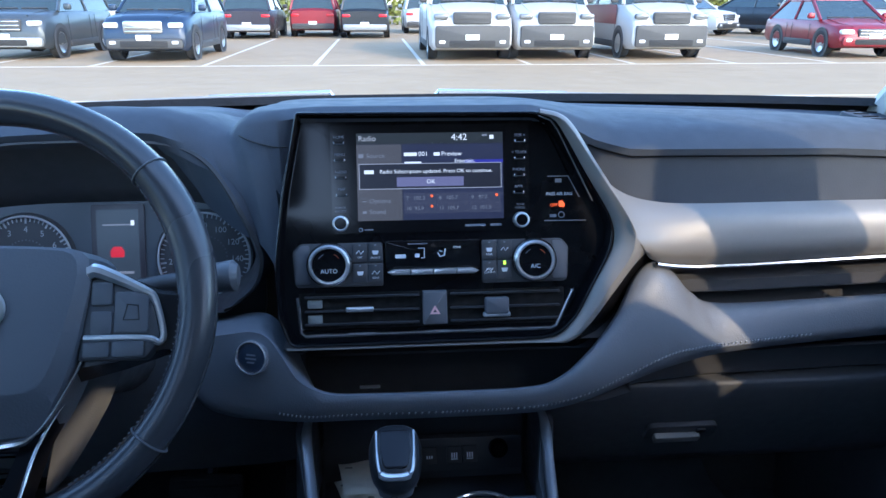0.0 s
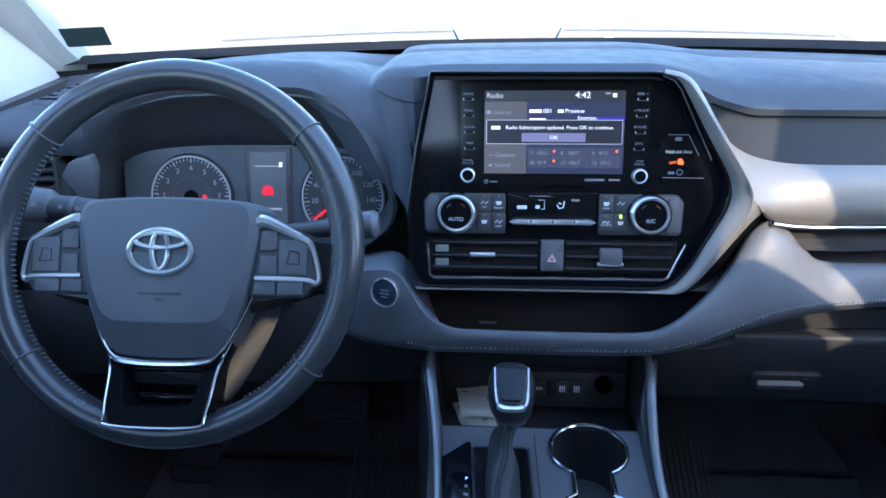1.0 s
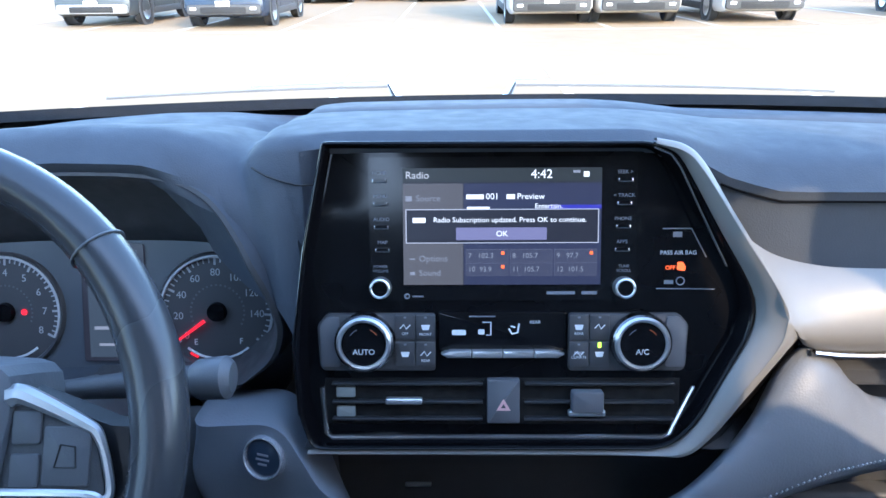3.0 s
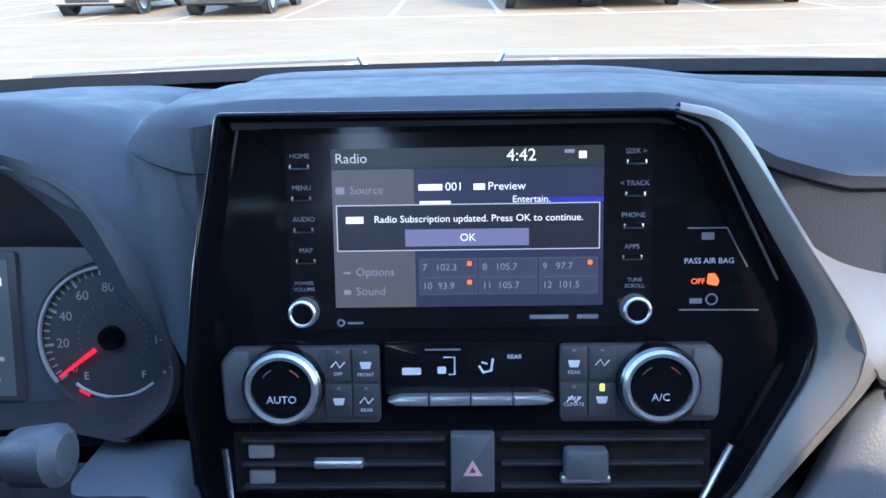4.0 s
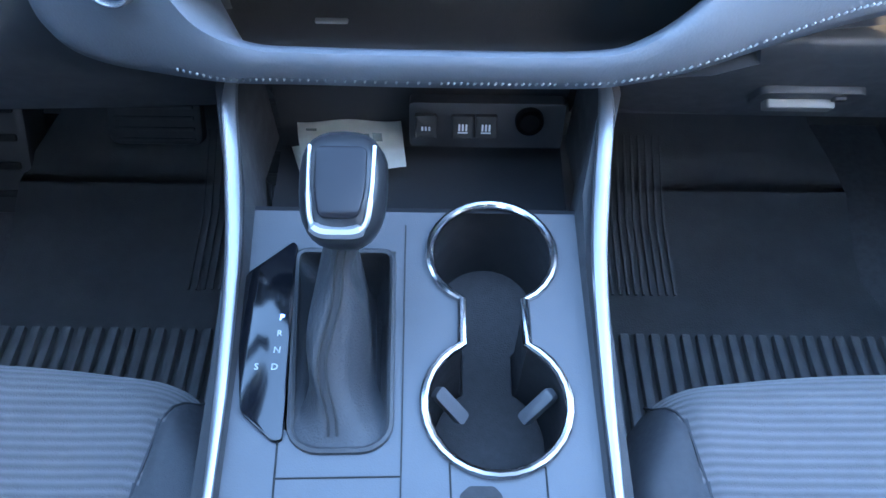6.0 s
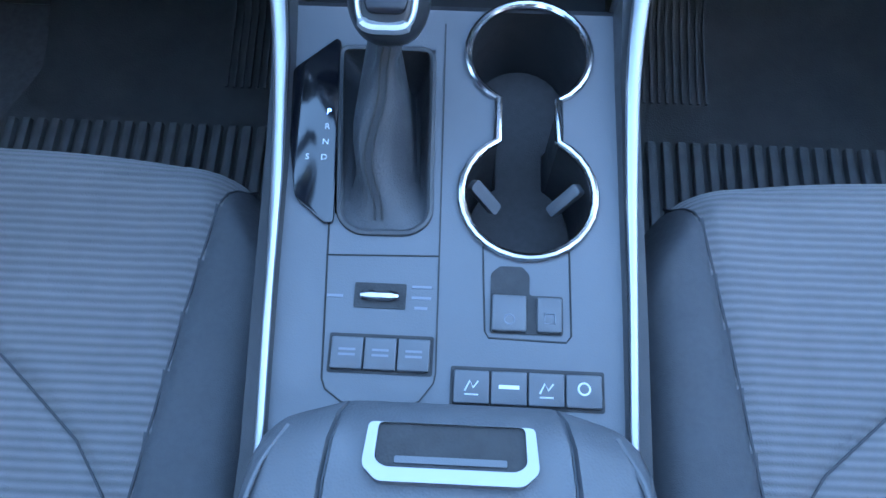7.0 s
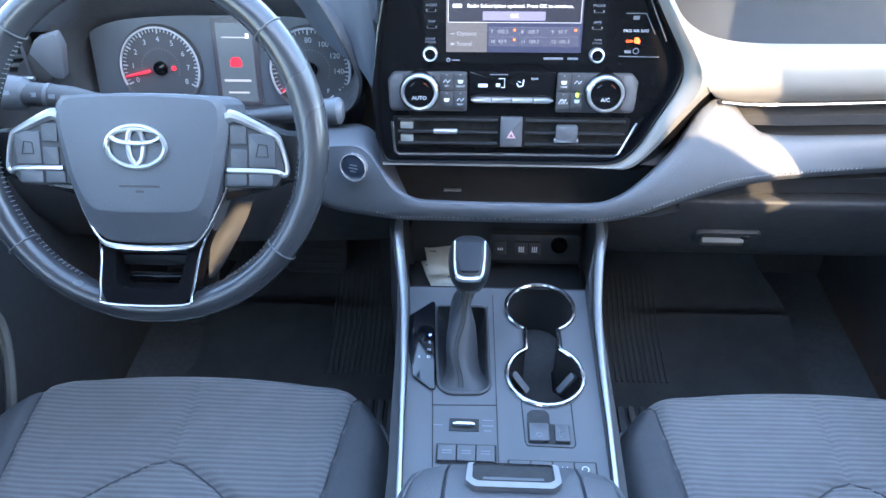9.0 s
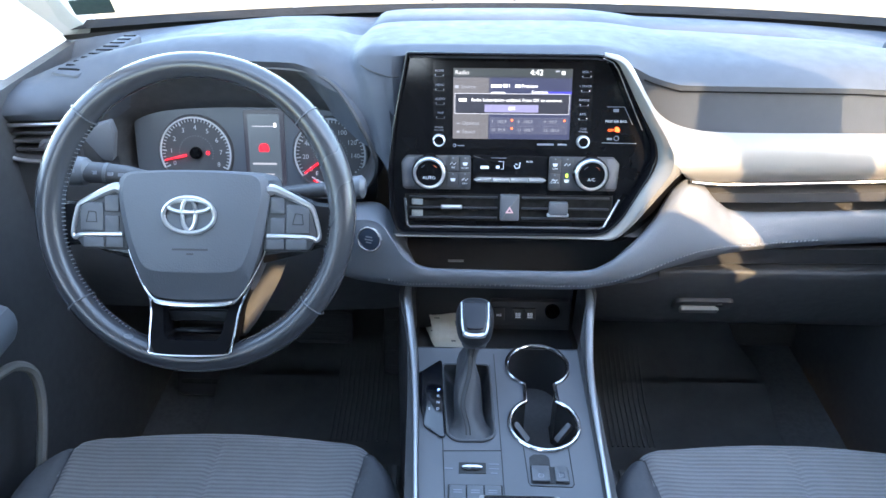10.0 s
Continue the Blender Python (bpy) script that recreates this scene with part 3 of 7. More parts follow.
part("air_outlet", bm, PLASTIC, dash, "slim black blade of the passenger air outlet")

# lower stitched pad
UP_ = [(-0.263, 0.775, 0.952), (-0.250, 0.757, 0.958), (-0.218, 0.747, 0.966), (-0.192, 0.740, 0.971), (-0.175, 0.734, 0.966), (-0.161, 0.725, 0.949), (-0.143, 0.717, 0.923), (-0.115, 0.715, 0.908), (-0.08, 0.715, 0.905), (0.0, 0.715, 0.904), (0.10, 0.715, 0.905),
       (0.135, 0.717, 0.914), (0.165, 0.723, 0.938), (0.20, 0.740, 0.974), (0.223, 0.756, 1.014), (0.245, 0.764, 1.0275), (0.269, 0.770, 1.014), (0.298, 0.778, 0.984), (0.34, 0.784, 0.966), (0.50, 0.788, 0.968), (0.72, 0.795, 0.974)]
LO_ = [(-0.267, 0.792, 0.930), (-0.268, 0.770, 0.915), (-0.264, 0.759, 0.900), (-0.256, 0.753, 0.888), (-0.243, 0.748, 0.880), (-0.222, 0.743, 0.875), (-0.195, 0.738, 0.8735), (-0.140, 0.728, 0.8735), (-0.08, 0.725, 0.875), (0.0, 0.725, 0.874), (0.10, 0.725, 0.875),
       (0.14, 0.727, 0.879), (0.18, 0.731, 0.888), (0.225, 0.738, 0.903), (0.255, 0.742, 0.912), (0.275, 0.746, 0.916), (0.295, 0.750, 0.919), (0.32, 0.755, 0.922), (0.37, 0.765, 0.923), (0.50, 0.78, 0.925), (0.72, 0.795, 0.93)]
cu, cl = crom(UP_, 6), crom(LO_, 6)


def pad_full(x):
    """How full the pad is stuffed: less towards the start button."""
    return 1.0 - 0.95 * max(0.0, min(1.0, (-0.115 - x) / 0.03))


bm = bmesh.new()
rows = []
for a, b in zip(cu, cl):
    h = (b - a).length
    bul = min(0.018, h * 0.16) * pad_full(a.x)
    back = Vector((0, 0.012, -0.003))
    w = max(0.0, min(1.0, (a.x + 0.150) / 0.035))
    r = [a + Vector((0, 0.060 - 0.037 * w, -0.004 - 0.036 * w)), a + Vector((0, 0.006 + 0.005 * w, 0.001 - 0.005 * w)), a + Vector((0, 0.004 * w, 0)), a]
    r += [a + (b - a) * t + Vector((0, -bul, -bul * 0.25)) * math.sin(math.pi * (0.12 + 0.76 * t)) for t in (0.1, 0.25, 0.5, 0.75, 0.92)]
    r += [b, b + Vector((0, 0.003, -0.008)), b + Vector((0, 0.03, -0.014))]
    rows.append(r)
loft(bm, rows)
part("lower_pad", bm, VINYL_SOFT, dash, "padded dark vinyl with a stitched lower edge", sharp=60)
# stitches
bm = bmesh.new()
line = [a + (b - a) * 0.84 + Vector((0, -1, -0.25)) * min(0.018, (b - a).length * 0.16) * pad_full(a.x) * math.sin(math.pi * (0.12 + 0.76 * 0.84)) + Vector((0, -0.0006, 0)) for a, b in zip(cu, cl) if -0.135 < a.x < 0.45]
fine = crom(line, 4)
acc = 0.0
prev = fine[0]
for p in fine[1:]:
    step = (p - prev).length
    acc += step
    if acc > 0.0040:
        d = (p - prev).normalized()
        q = Vector((0.25 * d.x, -0.35, 0.9)).normalized()
        tube(bm, [p - q * 0.0014, p + q * 0.0014], 0.0008, 5)
        acc = 0
    prev = p
part("stitching", bm, THREAD, dash, "pale grey row of stitches")
# open tray under the screen panel
bm = bmesh.new()
loft(bm, [[(x, 0.79 + (y - 0.79) * k, 0.915 + (z - 0.915) * k) for y, z in ((0.735, 0.953), (0.80, 0.955), (0.845, 0.948), (0.855, 0.925), (0.848, 0.884), (0.79, 0.872), (0.730, 0.876))] for x, k in ((-0.162, 0.1), (-0.16, 0.95), (-0.15, 1), (-0.05, 1), (0.05, 1), (0.15, 1), (0.19, 0.97), (0.222, 0.85), (0.226, 0.1))])
part("tray", bm, PLASTIC, dash, "black open storage tray under the controls")
bm = bmesh.new()
rbox(bm, -0.084, -0.060, 0.786, 0.791, 0.872, 0.8745, 0.001)
part("tray_light", bm, BRIGHT, dash, "small pale lamp in the storage tray")
# gap shadow piece behind silver lower branch
bm = bmesh.new()
loft(bm, [[b + Vector((0.001, 0.003, -0.001)), b + Vector((0.008, 0.012, -0.008)), b + Vector((0.016, 0.022, -0.016)), b + Vector((0.032, 0.05, -0.026))] for b in lo])
part("gap_filler", bm, PIANO, dash)
# knee panel, steering column shroud
bm = bmesh.new()
loft(bm, [[(x, 0.80 + k, 0.952), (x, 0.785 + k, 0.90), (x, 0.80 + k, 0.82), (x, 0.84 + k, 0.74), (x, 0.93 + k, 0.70), (x, 1.20, 0.69)] for x, k in ((-0.70, 0.0), (-0.55, -0.005), (-0.40, -0.01), (-0.28, -0.005), (-0.20, 0.0), (-0.145, 0.01))])
part("knee_panel", bm, mat("knee_plastic", (0.078, 0.081, 0.086), 0.55, 0, 0.12, 20, 0.2, 900), dash)
bm = bmesh.new()
tube(bm, crom([(-0.365, 0.62, 1.005), (-0.365, 0.70, 0.972), (-0.365, 0.80, 0.925), (-0.365, 0.90, 0.88)], 5), [0.050] * 5 + [0.058] * 10 + [0.06], 16, flat=0.8)
part("column_shroud", bm, PLASTIC, dash)
# glovebox
glove = thing("glovebox", (0.43, 0.86, 0.70), "closed black glovebox with a silver latch under the dashboard", "glovebox")
bm = bmesh.new()
loft(bm, [[(x, 0.775 + k, 0.909), (x, 0.798 + k, 0.902), (x, 0.806 + k, 0.890), (x, 0.810 + k, 0.862), (x, 0.825 + k, 0.850)] for x, k in ((0.215, -0.02), (0.25, -0.015), (0.35, 0), (0.5, 0.005), (0.70, 0.01))])
part("upper_edge", bm, PLASTIC, glove)
bm = bmesh.new()
loft(bm, [[(x, 0.830 + k, 0.8555), (x, 0.803 + k, 0.8555), (x, 0.7985 + k, 0.8535), (x, 0.798 + k, 0.850), (x, 0.802 + k, 0.838), (x, 0.822 + k, 0.80), (x, 0.852 + k, 0.752), (x, 0.878 + k, 0.70), (x, 0.92, 0.66), (x, 1.20, 0.64)] for x, k in ((0.145, 0.02), (0.20, 0.005), (0.30, 0), (0.5, 0.0), (0.70, 0.01))])
part("lid", bm, mat("glovebox_plastic", (0.085, 0.087, 0.091), 0.5, 0, 0.12, 20, 0.2, 900), glove, sharp=60)
gm = frame_of((0.332, 0.843, 0.757), (1, 0, 0), (0, -0.5, 0.85))
part("latch_cup", block(fillet(rect(-0.045, -0.018, 0.050, 0.020), 0.010), gm, -0.004, 0.003, 0.002), PLASTIC, glove)
part("latch", block(fillet(rect(-0.034, -0.010, 0.028, 0.004), 0.003), gm, 0.003, 0.011, 0.002), SILVER, glove, "silver pull latch")
part("latch_lock", block(fillet(rect(0.022, 0.005, 0.034, 0.013), 0.003), gm, 0.003, 0.006, 0.001), RUBBER, glove)
# start button
startb = thing("start_button", (-0.193, 0.73, 0.945), "round engine start button with a chrome ring", "push button")
sm = frame_of((-0.193, 0.7335, 0.9445), (1, -0.30, 0), (0, 0.30, 1))
bm = bmesh.new()
lathe(bm, [(0.0155, -0.01), (0.0155, 0.002), (0.0164, 0.0038), (0.0176, 0.0036), (0.0186, 0.001), (0.0189, -0.01)], sm, 36, False)
part("ring", bm, mat("light_satin", (0.70, 0.70, 0.72), 0.25, 0.75, 0.03, 20), startb, "chrome ring")
bm = bmesh.new()
lathe(bm, [(0.0, -0.004), (0.0156, -0.004), (0.0156, 0.0005), (0.013, 0.002), (0.0, 0.0022)], sm, 32, False)
part("button", bm, mat("start_button_face", (0.03, 0.045, 0.07), 0.22, 0, 0.1, 10), startb)
for k, wd in ((0.003, 0.010), (-0.001, 0.012), (-0.005, 0.008)):
    part("label_bar", block(rect(-wd / 2, k - 0.0008, wd / 2, k + 0.0008), sm, 0.0021, 0.0026), DIM_INK, startb)
# driver's side vents
dv = thing("side_air_vent", (-0.69, 0.77, 1.04), "driver's side air vent with a silver lower edge", "air vent")
vm = frame_of((-0.652, 0.785, 1.062), (1, 0.03, 0), (0, 0, 1))
bm = bmesh.new()
loop = fillet([(-0.051, 0.026), (-0.053, -0.002), (-0.044, -0.018), (-0.026, -0.024), (0.055, -0.025), (0.058, 0.028)], 0.006)
loft(bm, [[vm @ Vector((p.x * k, p.y * k, w)) for p in loop] for k, w in ((1.06, 0.002), (0.97, 0.001), (0.95, -0.018), (0.92, -0.034), (0.02, -0.034))], True)
part("frame_back", bm, PLASTIC, dv, "black vent duct", sharp=40)
for k, w in ((0.012, -0.004), (0.0, -0.003), (-0.013, -0.004)):
    part("slat", block(fillet(rect(-0.047 if k > -0.01 else -0.038, k - 0.0022, 0.054, k + 0.0022), 0.0015), at(vm, 0, 0, w), -0.016, 0.0, 0.001), PLASTIC, dv)
part("slide_tab", block(fillet([(-0.002, -0.007), (0.014, -0.008), (0.014, 0.004), (0.004, 0.003)], 0.002), vm, -0.004, 0.005, 0.0015), PLASTIC_GREY, dv, "grey slide tab")
bm = bmesh.new()
tube(bm, [vm @ Vector(p) for p in crom([(-0.0535, 0.024, 0.001), (-0.0555, 0.0, 0.003), (-0.046, -0.018, 0.004), (-0.026, -0.0255, 0.004), (0.01, -0.0270, 0.004), (0.06, -0.0265, 0.003)], 6)], 0.0029, 8)
part("silver_edge", bm, RAIL, dv, "silver edge strip")
bm = bmesh.new()
tube(bm, [vm @ Vector(p) for p in crom([(-0.062, 0.0262, 0.003), (-0.02, 0.0275, 0.004), (0.02, 0.0285, 0.004), (0.060, 0.0300, 0.003)], 6)], 0.0027, 8)
part("silver_edge", bm, RAIL, dv)
bm = bmesh.new()
loft(bm, [[(-0.72, 0.785, 1.034), (-0.60, 0.79, 1.034), (-0.555, 0.803, 1.034)], [(-0.72, 0.79, 0.955), (-0.60, 0.795, 0.95), (-0.555, 0.80, 0.95)]])
part("side_face", bm, PLASTIC, dash)
part("side_plate", block(fillet([(-0.574, 1.086), (-0.546, 1.094), (-0.543, 1.076), (-0.555, 1.034), (-0.569, 1.036), (-0.588, 1.068)], 0.004), Matrix.Translation((0, 0.785, 0)) @ Matrix.Rotation(radians(90), 4, "X"), -0.012, 0.0, 0.0015), PLASTIC_GREY, dash, "grey plate beside the vent")
part("side_duct", block(fillet([(-0.618, 1.034), (-0.608, 1.052), (-0.588, 1.068), (-0.569, 1.036), (-0.575, 1.030)], 0.005), Matrix.Translation((0, 0.787, 0)) @ Matrix.Rotation(radians(90), 4, "X"), -0.012, 0.0, 0.0015), RUBBER, dash, "black duct cover")
# demister grille on the dash corner: a raised panel, black bars painting the shade in its tapered slots
for s in (-1, 1):
    dg = thing("demister_grille", (s * 0.58, 0.82, 1.15), "raised demister panel with black bars for the shade in its tapered slots on the dash top", "vent grille", "demister grilles")
    gu, gv = Vector((-s * 0.345, 0.925, 0.108)).normalized(), Vector((s * 0.925, 0.345, 0.0)).normalized()
    gc = (s * 0.586, 0.886, 1.1545)
    gm_ = frame_of(gc, gu, gv) if s < 0 else frame_of(gc, gv, gu)
    ax = (lambda a_, b_: (a_, b_)) if s < 0 else (lambda a_, b_: (b_, a_))
    part("panel", block(fillet([Vector(ax(*p)) for p in ((-0.072, -0.024), (0.072, -0.014), (0.072, 0.012), (-0.072, 0.022))], 0.006), gm_, -0.012, 0.0022, 0.002), VINYL, dg, "padded vinyl panel")
    for i in range(10):
        t = i / 9
        c, h_, w_ = -0.060 + 0.122 * t, 0.0165 - 0.0075 * t, 0.0036 - 0.0010 * t
        quad = ((c - w_ * 0.9, h_), (c + w_ * 0.2, h_), (c + w_ + 0.004, -h_), (c - w_ * 0.4 + 0.004, -h_))
        # raised black bar in place of a shaded recess
        part("slot", block(fillet([Vector(ax(*p)) for p in quad], 0.0008), gm_, -0.003, 0.0032, 0.0005), SLOT, dg)

# ---- instrument cluster ----
cl_ = thing("instrument_cluster", (-0.365, 0.87, 1.0), "instrument cluster with two round dials and a small display", "instrument cluster")
ARCH = [(-0.580, 0.985), (-0.578, 1.045), (-0.560, 1.096), (-0.518, 1.134), (-0.455, 1.152), (-0.397, 1.156), (-0.30, 1.155), (-0.252, 1.142), (-0.220, 1.110), (-0.201, 1.075), (-0.191, 1.046), (-0.190, 1.026), (-0.198, 1.004), (-0.214, 0.988), (-0.232, 0.975), (-0.262, 0.968), (-0.53, 0.955)]
a1 = crom([(x, 0.822, z) for x, z in ARCH], 5, True)
cx, cz = -0.375, 1.03
HOOD = mat("hood_lining", (0.052, 0.054, 0.058), 0.7, 0, 0.1, 20, 0.2, 800)


def hood_row(y, kx, kz):
    out_ = []
    for p in a1:
        fwd = max(0.0, min(1.0, (p.x + 0.30) / 0.08)) * max(0.0, min(1.0, (1.15 - p.z) / 0.06)) * max(0.0, min(1.0, (0.91 - y) / 0.07))
        out_.append(Vector((p.x + (cx - p.x) * kx, y - 0.030 * fwd, p.z + (cz - p.z) * (kz if p.z > cz else 0.02))))
    return out_


bm = bmesh.new()
loft(bm, [hood_row(*k) for k in ((0.910, -0.125, -0.10), (0.850, -0.090, -0.085), (0.826, -0.058, -0.058), (0.818, -0.040, -0.036))], True)
part("hood_lip", bm, VINYL, cl_, "padded lip round the instrument hood", sharp=80)
bm = bmesh.new()
loft(bm, [hood_row(*k) for k in ((0.818, -0.040, -0.036), (0.8165, -0.018, -0.018), (0.821, 0.0, 0.0), (0.835, 0.014, 0.08), (0.852, 0.030, 0.24), (0.870, 0.045, 0.46), (0.885, 0.055, 0.64), (0.892, 0.065, 0.66))], True)
part("hood_lining", bm, HOOD, cl_, "dark lining of the instrument hood", sharp=60)
km = frame_of((-0.365, 0.862, 1.003), (1, 0, 0), (0, 0.30, 1))
part("face", block(fillet(rect(-0.192, -0.075, 0.172, 0.079), 0.03), km, -0.006, 0.0, 0.0), mat("cluster_face", (0.082, 0.094, 0.11), 0.35, 0, 0.1, 15), cl_)

DIALS = km
DIAL_INK = mat("dial_ink", (0.44, 0.45, 0.47), 0.5, 0, 0.1, 60)


def dial(cx_, r, a0, a1_, ticks, labels, needle, lab):
    km = at(DIALS, -0.003 if cx_ > 0 else 0, 0.009)
    bm = bmesh.new()
    lathe(bm, [(0.0, 0.001), (r * 0.93, 0.001), (r * 0.95, 0.004), (r, 0.005), (r * 1.03, 0.0), (r * 1.03, -0.002)], at(km, cx_, 0), 48, False)
    p = part("dial_face", bm, PLASTIC, cl_, lab)
    bm = bmesh.new()
    for i in range(ticks):
        a = radians(a0 + (a1_ - a0) * i / (ticks - 1))
        big = i % 5 == 0
        m2 = at(km, cx_, 0) @ Matrix.Rotation(-a, 4, "Z")
        slab(bm, rect(-0.0006 if not big else -0.0010, r * (0.84 if not big else 0.80), 0.0006 if not big else 0.0010, r * 0.92), m2, 0.0012, 0.0018)
    part("tick_marks", bm, DIAL_INK, p, "white scale marks")
    bm = bmesh.new()
    pts = [at(km, cx_, 0) @ Vector((r * 0.945 * math.sin(radians(a)), r * 0.945 * math.cos(radians(a)), 0.0042)) for a in range(int(a0), int(a1_) + 1, 4)]
    tube(bm, pts, 0.0016, 5)
    part("scale_ring", bm, DIAL_INK, p)
    bm = bmesh.new()
    for i in range(25):
        a = radians(a0 + 8 + (a1_ - a0 - 16) * i / 24)
        slab(bm, rect(-0.0008, r * 0.44, 0.0008, r * 0.47), at(km, cx_, 0) @ Matrix.Rotation(-a, 4, "Z"), 0.0012, 0.0017)
    part("inner_marks", bm, PLASTIC_GREY, p, "small dim inner scale")
    for i, s in enumerate(labels[:-1] if labels[-1] == "" else labels):
        a = radians(a0 + (a1_ - a0) * i / (len(labels) - 1))
        text("number", s, r * 0.175, at(km, cx_ + r * 0.67 * math.sin(a), r * 0.67 * math.cos(a), 0.0016), DIAL_INK, p)
    bm = bmesh.new()
    a = radians(needle)
    m2 = at(km, cx_, 0) @ Matrix.Rotation(-a, 4, "Z")
    slab(bm, [(-0.0016, r * 0.25), (0.0016, r * 0.25), (0.0008, r * 0.86), (-0.0008, r * 0.86)], m2, 0.005, 0.0065)
    part("needle", bm, RED_GLOW, p, "red needle")
    bm = bmesh.new()
    lathe(bm, [(0.0, 0.0075), (r * 0.15, 0.007), (r * 0.17, 0.002)], at(km, cx_, 0), 20, False)
    part("needle_cap", bm, PIANO, p)
    return p


tach = dial(-0.101, 0.056, -115, 118, 41, list("012345678"), -103, "rev counter dial with white scale")
spd = dial(0.105, 0.056, -128, 125, 41, ["0", "20", "40", "60", "80", "100", "120", "140", ""], -126, "speedometer dial with white scale")
bm = bmesh.new()
lathe(bm, [(0.0, 0.0022), (0.003, 0.0022)], at(km, -0.083, 0.009, 0), 12, False)
part("warning_light", bm, RED_GLOW, tach, "small red warning lamp")
for cx_, a0, a1_ in ((-0.101, 140, 220), (0.102, 140, 220)):
    bm = bmesh.new()
    tube(bm, [at(km, cx_, 0.009) @ Vector((0.045 * math.sin(radians(a)), 0.045 * math.cos(radians(a)), 0.002)) for a in range(a0, a1_ + 1, 8)], 0.0012, 5)
    part("small_scale", bm, WHITE_INK, tach if cx_ < 0 else spd)
for a, s in ((142, "F"), (216, "E")):
    text("letter", s, 0.008, at(km, 0.102 + 0.036 * math.sin(radians(a)), 0.009 + 0.036 * math.cos(radians(a)), 0.0016), WHITE_INK, spd)
bm = bmesh.new()
tube(bm, [at(km, 0.102, 0.009) @ Vector((0.0475 * math.sin(radians(a)), 0.0475 * math.cos(radians(a)), 0.0022)) for a in range(204, 219, 5)], 0.0010, 5)
part("reserve_mark", bm, RED_GLOW, spd, "short red reserve mark")
part("display", block(fillet(rect(-0.030, -0.050, 0.030, 0.062), 0.003), at(km, 0.004, 0.012), 0.0, 0.003), SCR_BLACK, cl_, "small central display")
md = part("display_panel", block(rect(-0.024, -0.046, 0.024, 0.056), at(km, 0.004, 0.012), 0.003, 0.0036), CLUSTER_GREY, cl_)
bm = bmesh.new()
slab(bm, fillet([(-0.0075, -0.004), (0.0075, -0.004), (0.008, 0.003), (0.0045, 0.0085), (-0.0045, 0.0085), (-0.008, 0.003)], 0.0015), at(km, 0.003, 0.016), 0.0037, 0.0041)
part("warning_symbol", bm, glow("warning_red", (1.0, 0.02, 0.05), 0.10), md, "red warning symbol")
part("text_bar", block(rect(-0.018, -0.0015, 0.018, 0.0015), at(km, 0.003, -0.006), 0.0037, 0.004), TEXT_DIM, md)
part("text_bar", block(rect(-0.014, -0.0012, 0.014, 0.0012), at(km, 0.003, -0.022), 0.0037, 0.004), TEXT_DIM, md)
part("text_bar", block(rect(-0.016, -0.0008, 0.016, 0.0008), at(km, 0.003, 0.050), 0.0037, 0.004), TEXT_DIM, md)
part("text_bar", block(rect(-0.002, -0.003, 0.002, 0.003), at(km, 0.021, 0.052), 0.0037, 0.004), TEXT_GLOW, md)

# ---- centre control panel ----
PM = frame_of((0, 0.726, 0.96), (1, 0, 0), (0, 0.28, 1))


def V(z):
    return (z - 0.96) * 1.0385


panel = thing("infotainment_unit", (0, 0.76, 0.96), "gloss black infotainment unit with touch screen, keys and small knobs", "infotainment unit")
OUT = [(-0.139, V(1.192)), (0.113, V(1.191)), (0.131, V(1.183)), (0.142, V(1.168)), (0.190, V(1.087)), (0.195, V(1.068)), (0.191, V(1.046)), (0.154, V(0.980)), (0.136, V(0.963)), (0.119, V(0.958)), (-0.152, V(0.957)), (-0.162, V(0.985)), (-0.165, V(1.04)), (-0.156, V(1.11))]
bz = [Vector((p.x, p.y)) for p in fillet(OUT, [0.004, 0.008, 0.01, 0.01, 0.012, 0.012, 0.012, 0.01, 0.008, 0.006, 0.010, 0.01, 0.02, 0.02], 4)]


def inset(o, d):
    """An outline drawn in by d; its points run clockwise."""
    out_ = []
    for i in range(len(o)):
        e = o[(i + 1) % len(o)] - o[i - 1]
        out_.append(o[i] + Vector((e.y, -e.x)).normalized() * d)
    return out_


bm = bmesh.new()
loft(bm, [[PM @ Vector((p.x, p.y, w)) for p in inset(bz, d)] for d, w in ((0, -0.045), (0, -0.003), (0.0006, -0.0008), (0.0020, 0.0), (0.0032, -0.0008), (0.0044, -0.004), (0.0056, -0.0195))], True)
bm.faces.new([bm.verts.new(PM @ Vector((p.x, p.y, -0.0195))) for p in inset(bz, 0.0050)])
part("bezel", bm, PIANO, panel, "gloss black bezel", sharp=50)
bm = bmesh.new()
tube(bm, [PM @ Vector((x, V(z), 0.0006)) for x, z in ((0.113, 1.186), (0.126, 1.181), (0.133, 1.172), (0.150, 1.138), (0.170, 1.099))], 0.0009, 6)
part("edge_line", bm, CHROME, panel, "thin bright edge line")
# dark chrome line added to paint in the highlight along the left side edge
bm = bmesh.new()
tube(bm, [PM @ Vector((x, V(z), -0.002)) for x, z in ((-0.138, 1.19), (-0.155, 1.11), (-0.164, 1.04), (-0.161, 0.985))], 0.0012, 6)
part("edge_line", bm, DARK_CHROME, panel)
# the face of the unit lies sunk behind its rim
RIM_M = PM
PM = Matrix.Translation((0, 0.0185, -0.0068)) @ PM @ Matrix.Diagonal((1.021, 1, 1, 1))
# screen
part("screen_glass", block(fillet(rect(-0.103, V(1.072), 0.104, V(1.182)), 0.003), PM, 0.0, 0.0012), SMOKED, panel, "smoked display glass")
scr = part("screen", block(rect(-0.0765, V(1.0845), 0.0765, V(1.1735)), PM, 0.0012, 0.0016), SCR_BLACK, panel, "lit radio display")
